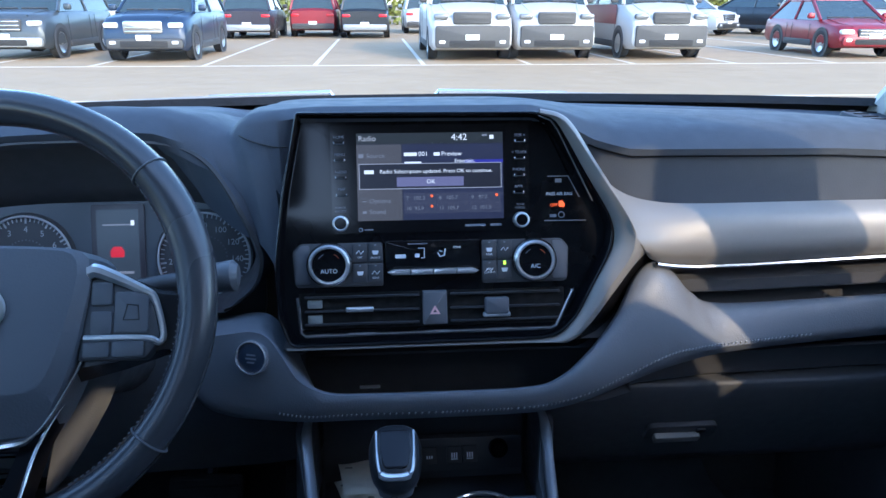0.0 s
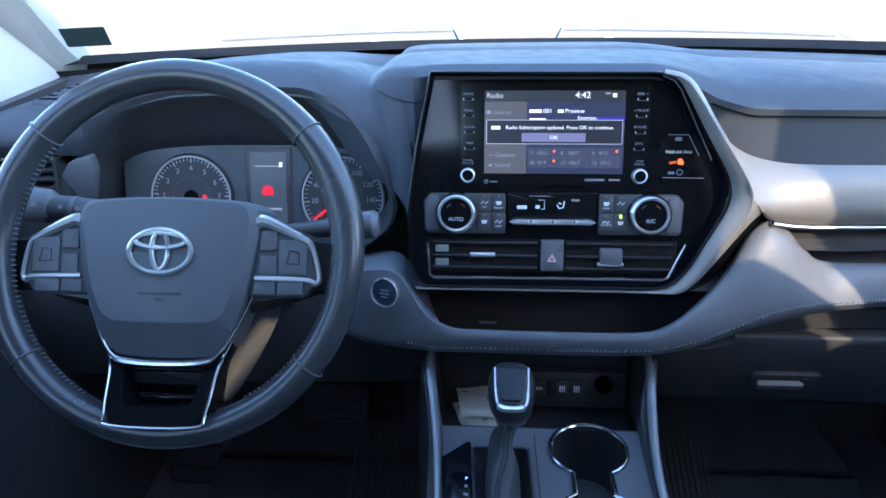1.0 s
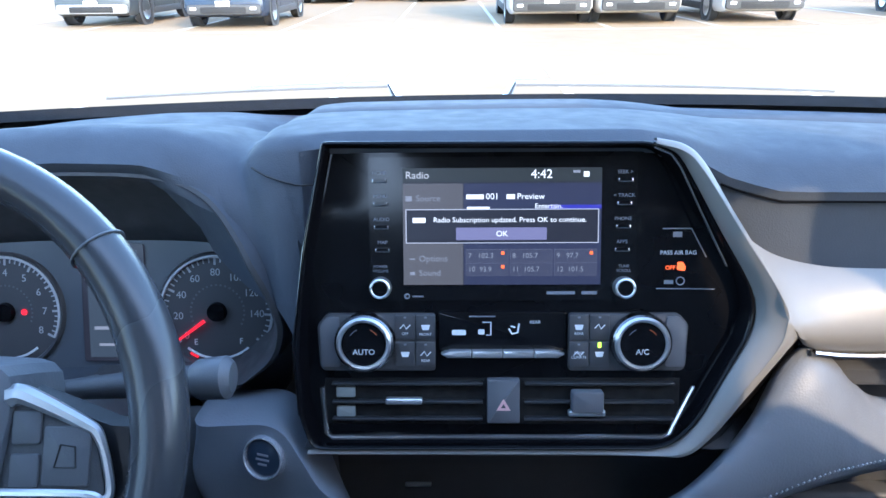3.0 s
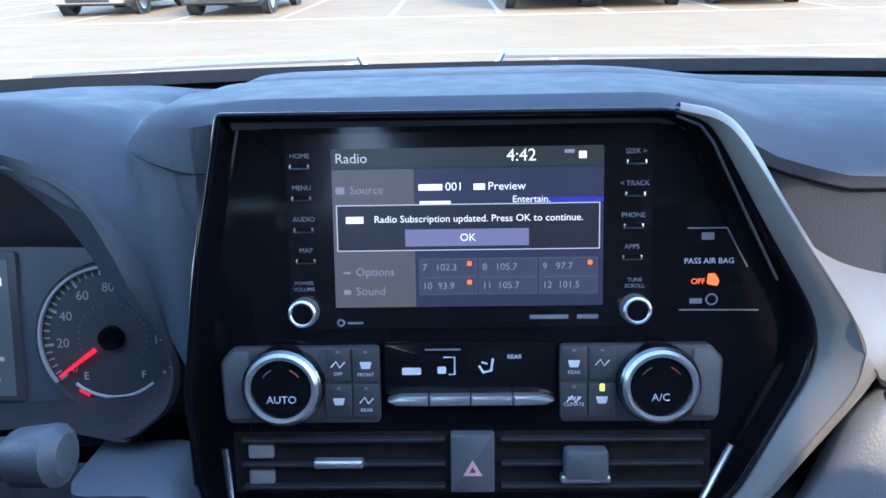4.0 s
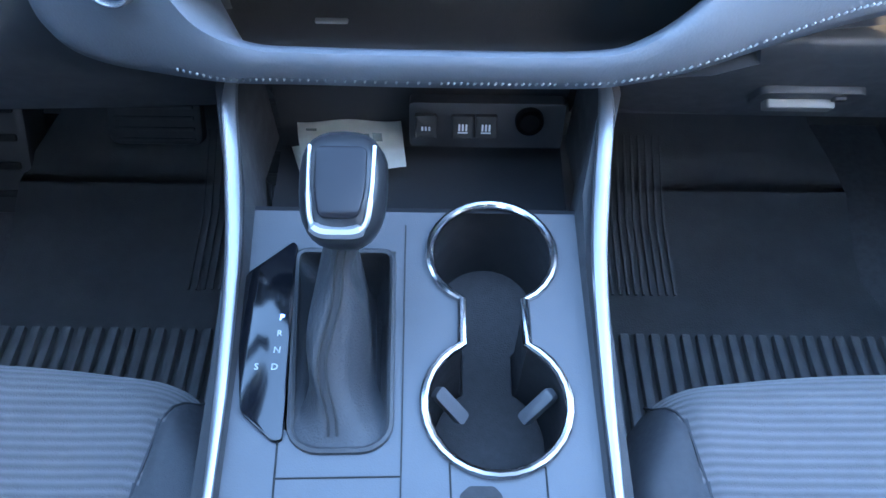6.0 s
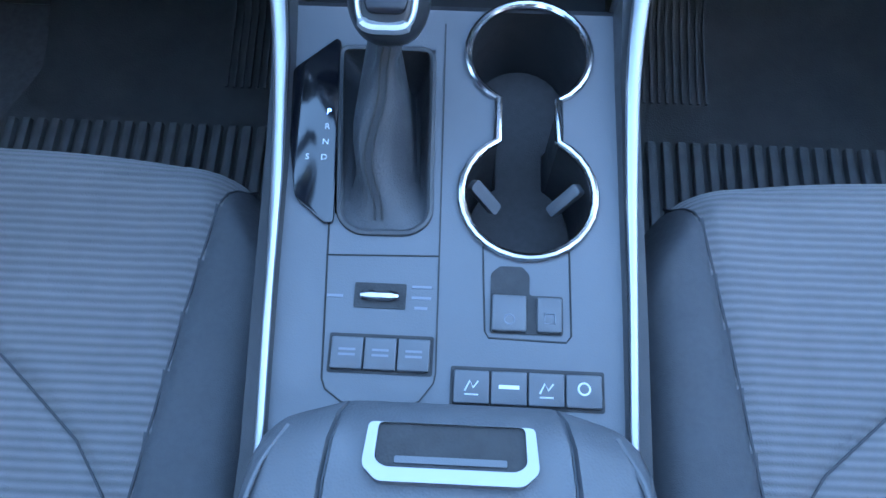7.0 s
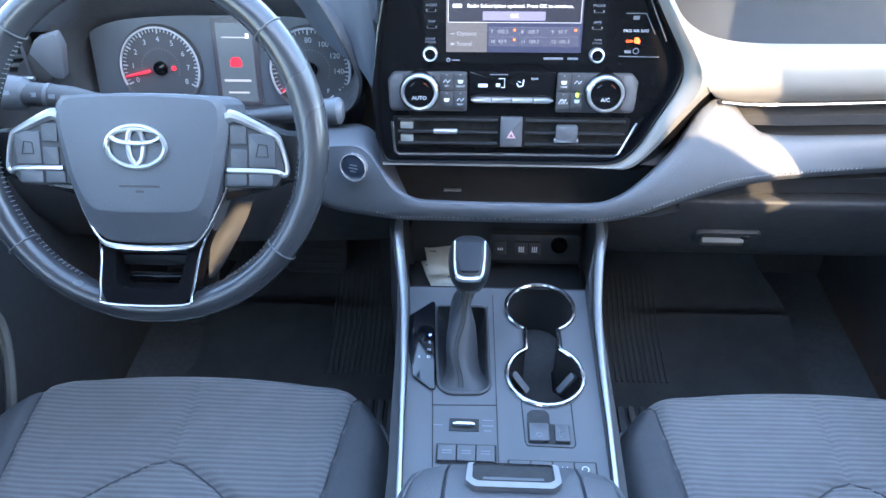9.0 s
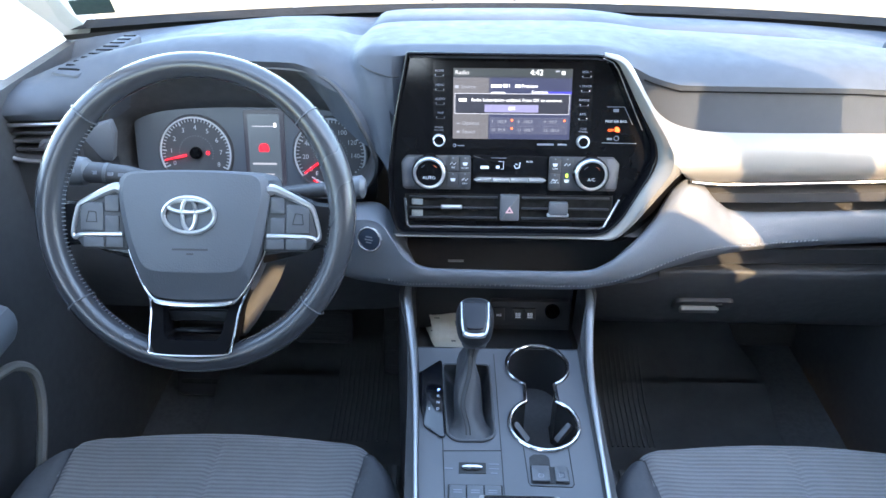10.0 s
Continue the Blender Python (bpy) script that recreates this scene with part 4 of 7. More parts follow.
Z1, Z2 = 0.0017, 0.0019


def tile(name, u0, z0, u1, z1, material, w=Z1, lab=""):
    return part(name, block(rect(u0, V(z0), u1, V(z1)), PM, w - 0.0001, w + 0.0001), material, scr, lab, smooth=False)


tile("header", -0.0765, 1.163, 0.0765, 1.1735, SCR_HEAD)
tile("menu_column", -0.0765, 1.0845, -0.030, 1.162, SCR_GREY)
tile("content", -0.0295, 1.0845, 0.0765, 1.162, SCR_BLUE)
for r in range(2):
    for c in range(3):
        u0, z1 = -0.0275 + c * 0.0342, 1.1115 - r * 0.0105
        tile("preset_edge", u0 - 0.0004, z1 - 0.0096, u0 + 0.0326, z1 + 0.0004, SCR_EDGE, Z2 - 0.0001)
        tile("preset", u0, z1 - 0.0092, u0 + 0.0322, z1, SCR_TILE, Z2 + 0.0001)
        if r == 0 or c == 0:
            if c != 1:
                tile("preset_mark", u0 + 0.0270, z1 - 0.0038, u0 + 0.0294, z1 - 0.0014, ORANGE_GLOW, Z2 + 0.0003)
for i, (s, c, r) in enumerate((("7   102.3", 0, 0), ("8   105.7", 1, 0), ("9   97.7", 2, 0), ("10  93.9", 0, 1), ("11  105.7", 1, 1), ("12  101.5", 2, 1))):
    text("preset_text", s, 0.0056, at(PM, -0.0262 + c * 0.0342, V(1.1068 - r * 0.0105), Z2 + 0.0004), TEXT_DIM, scr, "LEFT")
text("title_text", "Radio", 0.0080, at(PM, -0.0745, V(1.168), Z2), glow("screen_text_title", (0.6, 0.62, 0.7), 0.12), scr, "LEFT")
text("clock_text", "4:42", 0.0098, at(PM, 0.0305, V(1.1685), Z2), TEXT_GLOW, scr)
tile("status_bar", 0.0545, 1.1695, 0.0600, 1.1715, TEXT_DIM, Z2)
tile("status_bar", 0.0625, 1.1665, 0.0668, 1.1705, TEXT_GLOW, Z2)
text("menu_text", "Source", 0.0068, at(PM, -0.0665, V(1.1505), Z2), TEXT_DIM, scr, "LEFT")
tile("menu_icon", -0.0745, 1.1485, -0.0695, 1.1525, TEXT_DIM, Z2)
text("menu_text", "Options", 0.0068, at(PM, -0.0645, V(1.1045), Z2), TEXT_DIM, scr, "LEFT")
tile("menu_icon", -0.0715, 1.1038, -0.0675, 1.1048, TEXT_DIM, Z2)
text("menu_text", "Sound", 0.0068, at(PM, -0.0645, V(1.0935), Z2), TEXT_DIM, scr, "LEFT")
tile("menu_icon", -0.0715, 1.092, -0.0675, 1.0945, TEXT_DIM, Z2)
tile("name_bar", -0.0275, 1.1500, -0.0140, 1.1535, TEXT_GLOW, Z2)
text("channel_text", "001", 0.0068, at(PM, -0.0125, V(1.1518), Z2), TEXT_GLOW, scr, "LEFT")
text("channel_text", "Preview", 0.0066, at(PM, 0.0115, V(1.1518), Z2), TEXT_GLOW, scr, "LEFT")
tile("name_bar", 0.0035, 1.1500, 0.0100, 1.1535, TEXT_GLOW, Z2)
text("channel_text", "Entertain.", 0.0055, at(PM, 0.036, V(1.1445), Z2), TEXT_GLOW, scr)
tile("channel_band", 0.036, 1.1425, 0.0765, 1.1455, glow("screen_deep_blue", (0.02, 0.02, 0.22), 0.25), Z1 + 0.0001)
tile("name_bar", -0.027, 1.1422, -0.0095, 1.1442, TEXT_GLOW, Z2)
tile("popup_edge", -0.0745, 1.1165, 0.0745, 1.1425, glow("screen_edge", (0.62, 0.66, 0.8), 0.11), Z2 + 0.0005)
tile("popup", -0.0738, 1.1171, 0.0738, 1.1419, SCR_BLACK, Z2 + 0.0007)
tile("popup_button", -0.0355, 1.1190, 0.0345, 1.1285, SCR_BUTTON, Z2 + 0.0009)
text("popup_text", "OK", 0.0062, at(PM, 0.0, V(1.1236), Z2 + 0.0012), TEXT_GLOW, scr)
tile("name_bar", -0.0690, 1.1322, -0.0590, 1.1360, TEXT_GLOW, Z2 + 0.0009)
text("popup_text", "Radio Subscription updated. Press OK to continue.", 0.0057, at(PM, 0.0060, V(1.1342), Z2 + 0.0012), TEXT_GLOW, scr)
for u, wd in ((0.046, 0.022), (0.068, 0.012)):
    part("brand_bar", block(rect(u - wd / 2, V(1.0768), u + wd / 2, V(1.0792)), PM, 0.0012, 0.0015), DIM_INK, panel)
bm = bmesh.new()
lathe(bm, [(0.0012, 0.0012), (0.0018, 0.0016), (0.0024, 0.0012)], at(PM, -0.074, V(1.0755)), 14, False)
part("brand_ring", bm, DIM_INK, panel)
part("brand_bar", block(rect(-0.070, V(1.0748), -0.061, V(1.0760)), PM, 0.0012, 0.0015), DIM_INK, panel)
# keys beside the screen
for side, names in ((-1, ("HOME", "MENU", "AUDIO", "MAP")), (1, ("SEEK >", "< TRACK", "PHONE", "APPS"))):
    for i, s in enumerate(names):
        u, z = side * (0.0945 - 0.0006 * i), 1.164 - 0.0176 * i
        k = part("key", block(fillet(rect(u - 0.0058, V(z) - 0.0016, u + 0.0058, V(z) + 0.0016), 0.0008, 2), PM, 0.0012, 0.0030, 0.0006), CHROME, panel, "slim chrome-edged key")
        part("key_face", block(rect(u - 0.0046, V(z) - 0.0006, u + 0.0046, V(z) + 0.0017), PM, 0.0026, 0.0034), PIANO, k)
        text("key_text", s, 0.0040, at(PM, u, V(z) + 0.0062, 0.0014), DIM_INK, k)
    u, z = side * 0.0945, 1.0825
    km2 = at(PM, u, V(z), 0.0)
    bm = bmesh.new()
    lathe(bm, [(0.0, 0.010), (0.0055, 0.010), (0.0062, 0.0095)], km2, 24, False)
    kn = part("volume_knob" if side < 0 else "tuning_knob", bm, PIANO, panel, "small round knob with a chrome rim")
    bm = bmesh.new()
    lathe(bm, [(0.0060, 0.0098), (0.0068, 0.0106), (0.0080, 0.0098), (0.0086, 0.006), (0.0086, 0.001)], km2, 28, False)
    part("knob_rim", bm, BRIGHT, kn)
    for j, s in enumerate(("POWER", "VOLUME") if side < 0 else ("TUNE", "SCROLL")):
        text("knob_text", s, 0.0032, at(PM, u, V(1.0985) - 0.0036 * j, 0.0014), DIM_INK, kn)
# airbag lamp field
bm = bmesh.new()
tube(bm, [PM @ Vector((u, V(z), 0.0005)) for u, z in ((0.120, 1.081), (0.165, 1.0805), )], 0.0005, 5)
part("lamp_field_line", bm, DIM_INK, panel)
bm = bmesh.new()
tube(bm, [PM @ Vector((u, V(z), 0.0005)) for u, z in ((0.124, 1.127), (0.146, 1.127), (0.158, 1.105))], 0.0005, 5)
part("lamp_field_line", bm, DIM_INK, panel)
text("lamp_text", "PASS AIR BAG", 0.0046, at(PM, 0.1365, V(1.1085), 0.0006), WHITE_INK, panel)
text("lamp_text", "OFF", 0.0046, at(PM, 0.1305, V(1.0970), 0.0006), ORANGE_GLOW, panel)
bm = bmesh.new()
slab(bm, fillet([(0.1355, V(1.0955)), (0.1415, V(1.0945)), (0.1425, V(1.0975)), (0.140, V(1.1015)), (0.136, V(1.1015))], 0.001), PM, 0.0004, 0.0008)
part("airbag_lamp", bm, ORANGE_GLOW, panel, "orange airbag warning lamp")
part("lamp_symbol", block(rect(0.126, V(1.0845), 0.133, V(1.0875)), PM, 0.0004, 0.0006), DIM_INK, panel)
bm = bmesh.new()
lathe(bm, [(0.0026, 0.0004), (0.003, 0.0007), (0.0036, 0.0004)], at(PM, 0.1385, V(1.0868)), 16, False)
part("lamp_symbol", bm, DIM_INK, panel)
part("lamp_symbol", block(rect(0.132, V(1.1205), 0.139, V(1.1245)), PM, 0.0004, 0.0006), DIM_INK, panel)

# climate controls
clim = thing("climate_controls", (0, 0.745, 1.03), "climate control strip with two large chrome-ringed knobs", "climate control")
for s in (-1, 1):
    o = [(s * 0.052, V(1.0625)), (s * 0.137, V(1.0625)), (s * 0.1445, V(1.054)), (s * 0.143, V(1.022)), (s * 0.140, V(1.018)), (s * 0.052, V(1.018))]
    part("switch_plate", block(fillet(o, 0.003), PM, 0.0, 0.006, 0.0015), PLASTIC, clim)
    part("side_tile", block(fillet([(s * 0.127, V(1.0605)), (s * 0.1365, V(1.0605)), (s * 0.1425, V(1.0535)), (s * 0.1415, V(1.0215)), (s * 0.127, V(1.0215))], 0.002), PM, 0.006, 0.0072, 0.0006), PLASTIC_GREY, clim)
    for i, u in enumerate((0.0595, 0.0755)):
        for j, z in enumerate((1.0525, 1.0315)):
            key = part("switch", block(fillet(rect(s * u - 0.0076, V(z) - 0.0098, s * u + 0.0076, V(z) + 0.0098), 0.001, 2), PM, 0.006, 0.0078, 0.0006), PLASTIC, clim)
            if s > 0 and i == 1 and j == 1:
                part("lamp", block(rect(s * u - 0.0012, V(z) + 0.0055, s * u + 0.0012, V(z) + 0.0095), PM, 0.0078, 0.0083), GREEN_GLOW, key, "green indicator lamp")
            else:
                part("lamp", block(rect(s * u - 0.001, V(z) + 0.0072, s * u + 0.001, V(z) + 0.0086), PM, 0.0078, 0.008), DIM_INK, key)
            bm = bmesh.new()
            if (i + j) % 2 == 0:
                slab(bm, fillet([(s * u - 0.0035, V(z) + 0.002), (s * u + 0.0035, V(z) + 0.002), (s * u + 0.0024, V(z) - 0.0022), (s * u - 0.0024, V(z) - 0.0022)], 0.0006), PM, 0.0078, 0.0080)
            else:
                tube(bm, [PM @ Vector((s * u - 0.004, V(z) - 0.001, 0.0079)), PM @ Vector((s * u - 0.001, V(z) + 0.0024, 0.0079)), PM @ Vector((s * u + 0.001, V(z) - 0.0014, 0.0079)), PM @ Vector((s * u + 0.004, V(z) + 0.002, 0.0079))], 0.0005, 5)
            part("symbol", bm, WHITE_INK, key)
    for u, z, t in ((-0.0595 - 0.016, 1.0475, "OFF"), (-0.0595, 1.047, "FRONT"), (-0.0595, 1.0265, "REAR"), (0.0595, 1.0475, "REAR"), (0.0595, 1.0325, "REAR"), (0.0595, 1.0290, "CLIMATE")):
        if (u > 0) == (s > 0):
            text("switch_text", t, 0.0030, at(PM, u, V(z), 0.0081), WHITE_INK, clim)
    k2 = at(PM, s * 0.107, V(1.0410), 0.0)
    bm = bmesh.new()
    lathe(bm, [(0.0240, 0.004), (0.0236, 0.006), (0.0228, 0.0135), (0.0215, 0.0150)], k2, 40, False)
    kb = part("knob", bm, DARK_CHROME, clim, "large ribbed knob with a chrome ring")
    bm = bmesh.new()
    for j in range(60):
        a = math.tau * j / 60
        rr = 0.0238
        tube(bm, [k2 @ Vector((rr * math.cos(a), rr * math.sin(a), 0.006)), k2 @ Vector((0.0230 * math.cos(a), 0.0230 * math.sin(a), 0.0130))], 0.00035, 4)
    part("knob_grip", bm, DARK_CHROME, kb)
    bm = bmesh.new()
    lathe(bm, [(0.0172, 0.0151), (0.0176, 0.0167), (0.0196, 0.0170), (0.0214, 0.0151)], k2, 40, False)
    part("knob_ring", bm, BRIGHT, kb)
    bm = bmesh.new()
    lathe(bm, [(0.0, 0.0143), (0.0165, 0.0147), (0.0172, 0.0157)], k2, 36, False)
    part("knob_face", bm, PIANO, kb)
    text("knob_text", "AUTO" if s < 0 else "A/C", 0.0062, at(k2, 0, -0.0065, 0.0151), WHITE_INK, kb)
    for q, mt in ((-1, BLUE_GLOW), (1, RED_GLOW)):
        bm = bmesh.new()
        tube(bm, [k2 @ Vector((0.0125 * math.sin(radians(a)), 0.0125 * math.cos(radians(a)), 0.0152)) for a in range(q * 25, q * 25 + 31, 10)] if q > 0 else [k2 @ Vector((0.0125 * math.sin(radians(a)), 0.0125 * math.cos(radians(a)), 0.0152)) for a in range(-55, -24, 10)], 0.0003, 4)
        part("temperature_mark", bm, DIM_INK if q < 0 else AMBER, kb)
part("readout", block(fillet(rect(-0.0495, V(1.0335), 0.0505, V(1.0635)), 0.002), PM, 0.0, 0.003, 0.001), SMOKED, clim, "smoked climate readout")
part("readout_symbol", block(fillet(rect(-0.039, V(1.0455), -0.028, V(1.0495)), 0.0008), PM, 0.003, 0.0034), WHITE_INK, clim)
bm = bmesh.new()
tube(bm, [PM @ Vector((u, V(z), 0.0032)) for u, z in ((-0.015, 1.0555), (-0.0085, 1.0555), (-0.0085, 1.0455), (-0.012, 1.0455))], 0.0005, 5)
slab(bm, fillet(rect(-0.0185, V(1.046), -0.0135, V(1.050)), 0.001), PM, 0.003, 0.0034)
part("readout_symbol", bm, WHITE_INK, clim)
bm = bmesh.new()
tube(bm, [PM @ Vector((u, V(z), 0.0032)) for u, z in ((0.0055, 1.0505), (0.008, 1.0465), (0.0125, 1.0475), (0.0135, 1.0545))], 0.0008, 5)
tube(bm, [PM @ Vector((u, V(z), 0.0032)) for u, z in ((0.007, 1.0525), (0.0105, 1.0515))], 0.0006, 5)
part("readout_symbol", bm, WHITE_INK, clim)
text("readout_text", "REAR", 0.0036, at(PM, 0.026, V(1.0555), 0.0033), WHITE_INK, clim)
part("readout_symbol", block(rect(-0.0255, V(1.0595), -0.005, V(1.0605)), PM, 0.003, 0.0033), DIM_INK, clim)
for i in range(4):
    u0 = -0.0475 + i * 0.0242
    o = [(u0, V(1.0285)), (u0 + 0.0236, V(1.0285)), (u0 + 0.0236, V(1.0345)), (u0, V(1.0345))]
    if i == 0:
        o = [(u0 + 0.005, V(1.0285)), (u0 + 0.0236, V(1.0285)), (u0 + 0.0236, V(1.0345)), (u0 + 0.007, V(1.0345)), (u0, V(1.0315))]
    if i == 3:
        o = [(u0, V(1.0285)), (u0 + 0.0186, V(1.0285)), (u0 + 0.0236, V(1.0315)), (u0 + 0.0166, V(1.0345)), (u0, V(1.0345))]
    part("rocker_key", block(o, PM, 0.0, 0.0095, 0.0022, 3), BRIGHT, clim, "satin chrome rocker key")

# centre air vents
vent = thing("centre_air_vents", (0, 0.735, 0.975), "twin centre air vents with louvres and chrome tabs", "air vent")
bm = bmesh.new()
tube(bm, [RIM_M @ Vector((u, v, 0.003)) for u, v in ((-0.1415, V(1.0085)), (-0.1385, V(0.973)), (-0.134, V(0.9695)), (0.123, V(0.9705)), (0.129, V(0.973)), (0.147, V(1.0095)))], 0.0020, 8)
part("chrome_edge", bm, CHROME, vent, "chrome lower edge")
# flat black plate stands in for the shaded depth of the vent openings
part("duct_shade_plate", block(rect(-0.140, V(0.974), 0.140, V(1.011)), PM, 0.0001, 0.0006), mat("duct_shade_black", (0.004, 0.004, 0.004), 0.9), vent)
for s in (-1, 1):
    u0, u1 = (-0.136, -0.013) if s < 0 else (0.016, 0.137)
    for z in (0.9795, 0.9930, 1.0075):
        part("louvre", block(fillet(rect(u0 + 0.002, -0.0011, u1 - 0.002, 0.0011), 0.0006, 2), at(PM, 0, V(z), 0.0), 0.0006, 0.0065, 0.0006), CUBBY, vent)
    part("chrome_tab", block(fillet(rect(-0.0145, -0.0026, 0.0145, 0.0026), 0.0018), at(PM, -0.077 if s < 0 else 0.0665, V(0.9945 if s < 0 else 0.985)), 0.004, 0.010, 0.0018, 3), BRIGHT, vent, "chrome slider tab")
    if s > 0:
        part("tab_hood", block(fillet(rect(-0.0125, -0.002, 0.0125, 0.016), 0.003), at(PM, 0.0665, V(0.988)), 0.004, 0.013, 0.002), PLASTIC_GREY, vent)
for z in (0.985, 1.0005):
    part("side_flap", block(fillet(rect(-0.131, V(z) - 0.0045, -0.116, V(z) + 0.0045), 0.0015), PM, 0.0006, 0.004, 0.001), mat("pale_plastic", (0.25, 0.27, 0.26), 0.5), vent, "pale plastic flap")
hz = part("hazard_switch", block(fillet(rect(-0.0115, V(0.977), 0.0140, V(1.0115)), 0.0015), PM, 0.0006, 0.0085, 0.0015), PLASTIC_GREY, vent, "hazard switch with a red triangle")
hm = at(PM, 0.0012, V(0.9905), 0.0086)
bm = bmesh.new()
tri = [Vector((0.0065 * math.sin(math.tau * k / 3), 0.0065 * math.cos(math.tau * k / 3))) for k in range(3)]
slab(bm, tri, hm, 0, 0.0003)
part("triangle", bm, mat("pink_triangle", (0.75, 0.45, 0.45), 0.5), hz)
part("triangle_core", block([t * 0.35 for t in tri], hm, 0.0003, 0.0006), PLASTIC, hz)

# ---- steering wheel ----
WM = frame_of((-0.365, 0.578, 1.071), (1, 0, 0), (0, 0.56, 1))
wheel = thing("steering_wheel", (-0.365, 0.60, 1.05), "black leather steering wheel with silver edged spokes and buttons", "steering wheel")
bm = bmesh.new()
ring = []
for i in range(96):
    a = math.tau * i / 96
    u, v = 0.1668 * math.sin(a), 0.1668 * math.cos(a)
    if v < -0.135:
        v = -0.135 + (v + 0.135) * 0.97
    ring.append((u, v))
sec = 14
rows = []
for i, (u, v) in enumerate(ring):
    d = Vector((u, v)).normalized()
    a = math.atan2(abs(u), v)
    thick = 0.0146 + 0.0015 * math.exp(-((a - 1.25) / 0.35) ** 2)
    rows.append([WM @ Vector((u + d.x * thick * math.cos(math.tau * j / sec), v + d.y * thick * math.cos(math.tau * j / sec), 0.0168 * math.sin(math.tau * j / sec))) for j in range(sec)])
rows.append(rows[0])
loft(bm, rows, True)
bmesh.ops.remove_doubles(bm, verts=bm.verts, dist=1e-6)
rim = part("rim", bm, LEATHER, wheel, "stitched black leather rim", sharp=80)
for ang in (-47, 47, 127, -127):
    a = radians(ang)
    i = round(ang / 360 * 96) % 96
    bm = bmesh.new()
    u, v = ring[i]
    d = Vector((u, v)).normalized()
    pts = [WM @ Vector((u + d.x * 0.0156 * math.cos(math.tau * j / 24), v + d.y * 0.0156 * math.cos(math.tau * j / 24), 0.0172 * math.sin(math.tau * j / 24))) for j in range(24)]
    tube(bm, pts, 0.0009, 5, True)
    part("seam", bm, PLASTIC_GREY, rim)
for side in (-1, 1):
    bm = bmesh.new()
    for i in range(0, 192):
        f = i / 2
        p0, p1 = Vector(ring[int(f) % 96]), Vector(ring[(int(f) + 1) % 96])
        q = p0.lerp(p1, f - int(f))
        a = side * (math.degrees(math.atan2(q.x, q.y)))
        if 50 < a < 150:
            d = q.normalized()
            c0 = WM @ Vector((q.x - d.x * 0.0150, q.y - d.y * 0.0150, 0.0035))
            c1 = WM @ Vector((q.x - d.x * 0.0158, q.y - d.y * 0.0158, -0.0025))
            tube(bm, [c0, c1], 0.0006, 4)
    part("stitching", bm, mat("wheel_thread", (0.20, 0.205, 0.215), 0.75), rim, "grey stitches along the inner edge")
HM = WM @ Matrix.Translation((0, -0.007, -0.014))
HUB = [(-0.084, 0.046), (-0.045, 0.055), (0.045, 0.055), (0.084, 0.046), (0.081, -0.005), (0.071, -0.046), (0.054, -0.083), (0.034, -0.0925), (-0.034, -0.0925), (-0.054, -0.083), (-0.071, -0.046), (-0.081, -0.005)]
# crease round the raised middle panel, point for point with the outline
CREASE = [(-0.0765, 0.043), (-0.045, 0.0525), (0.045, 0.0525), (0.0765, 0.043), (0.0705, -0.008), (0.0600, -0.042), (0.0500, -0.0545), (0.030, -0.0575), (-0.030, -0.0575), (-0.0500, -0.0545), (-0.0600, -0.042), (-0.0705, -0.008)]
bm = bmesh.new()
hc = crom([(u, v, 0) for u, v in HUB], 4, True)
kc = crom([(u, v, 0) for u, v in CREASE], 4, True)


def hub_w(u, v):
    """Crowned middle panel of the airbag cover."""
    return 0.0335 - 1.1 * (u * u + 0.6 * v * v)


rows = [[HM @ Vector((p.x * k, p.y * k, w)) for p in hc] for k, w in ((1.02, -0.030), (1.02, -0.004), (1.012, 0.002))]
for t in (0.03, 0.10, 0.25, 0.5, 0.75, 0.94, 0.985):
    row = []
    for p, q in zip(hc, kc):
        m_ = p.lerp(q, t)
        d = (m_ - q).length
        fall = (0.46 if q.y < -0.05 else 0.75) * d + 0.004 * max(0.0, (0.10 - t) / 0.10)
        row.append(HM @ Vector((m_.x, m_.y, hub_w(q.x, q.y) - fall)))
    rows.append(row)
for k in (1.0, 0.97, 0.9, 0.8, 0.7, 0.6, 0.5, 0.4, 0.3, 0.2, 0.1, 0.02):
    rows.append([HM @ Vector((p.x * k, p.y * k, hub_w(p.x * k, p.y * k))) for p in kc])
loft(bm, rows, True, True)
hub = part("airbag_cover", bm, mat("airbag_vinyl", (0.118, 0.126, 0.14), 0.46, 0, 0.08, 12, 0.25, 500), wheel, "padded airbag cover", sharp=24)
for k, wd in ((-0.032, 0.020), (-0.037, 0.004)):
    part("label_bar", block(rect(-wd, k - 0.0011, wd, k + 0.0011), HM, 0.0300, 0.0332), PLASTIC, hub)
em = at(HM, 0, 0.006, 0.0330)
bm = bmesh.new()


def oval(a, b, cx_=0, cy=0, n=40):
    return [em @ Vector((cx_ + a * math.cos(math.tau * j / n), cy + b * math.sin(math.tau * j / n), 0.0022)) for j in range(n)]


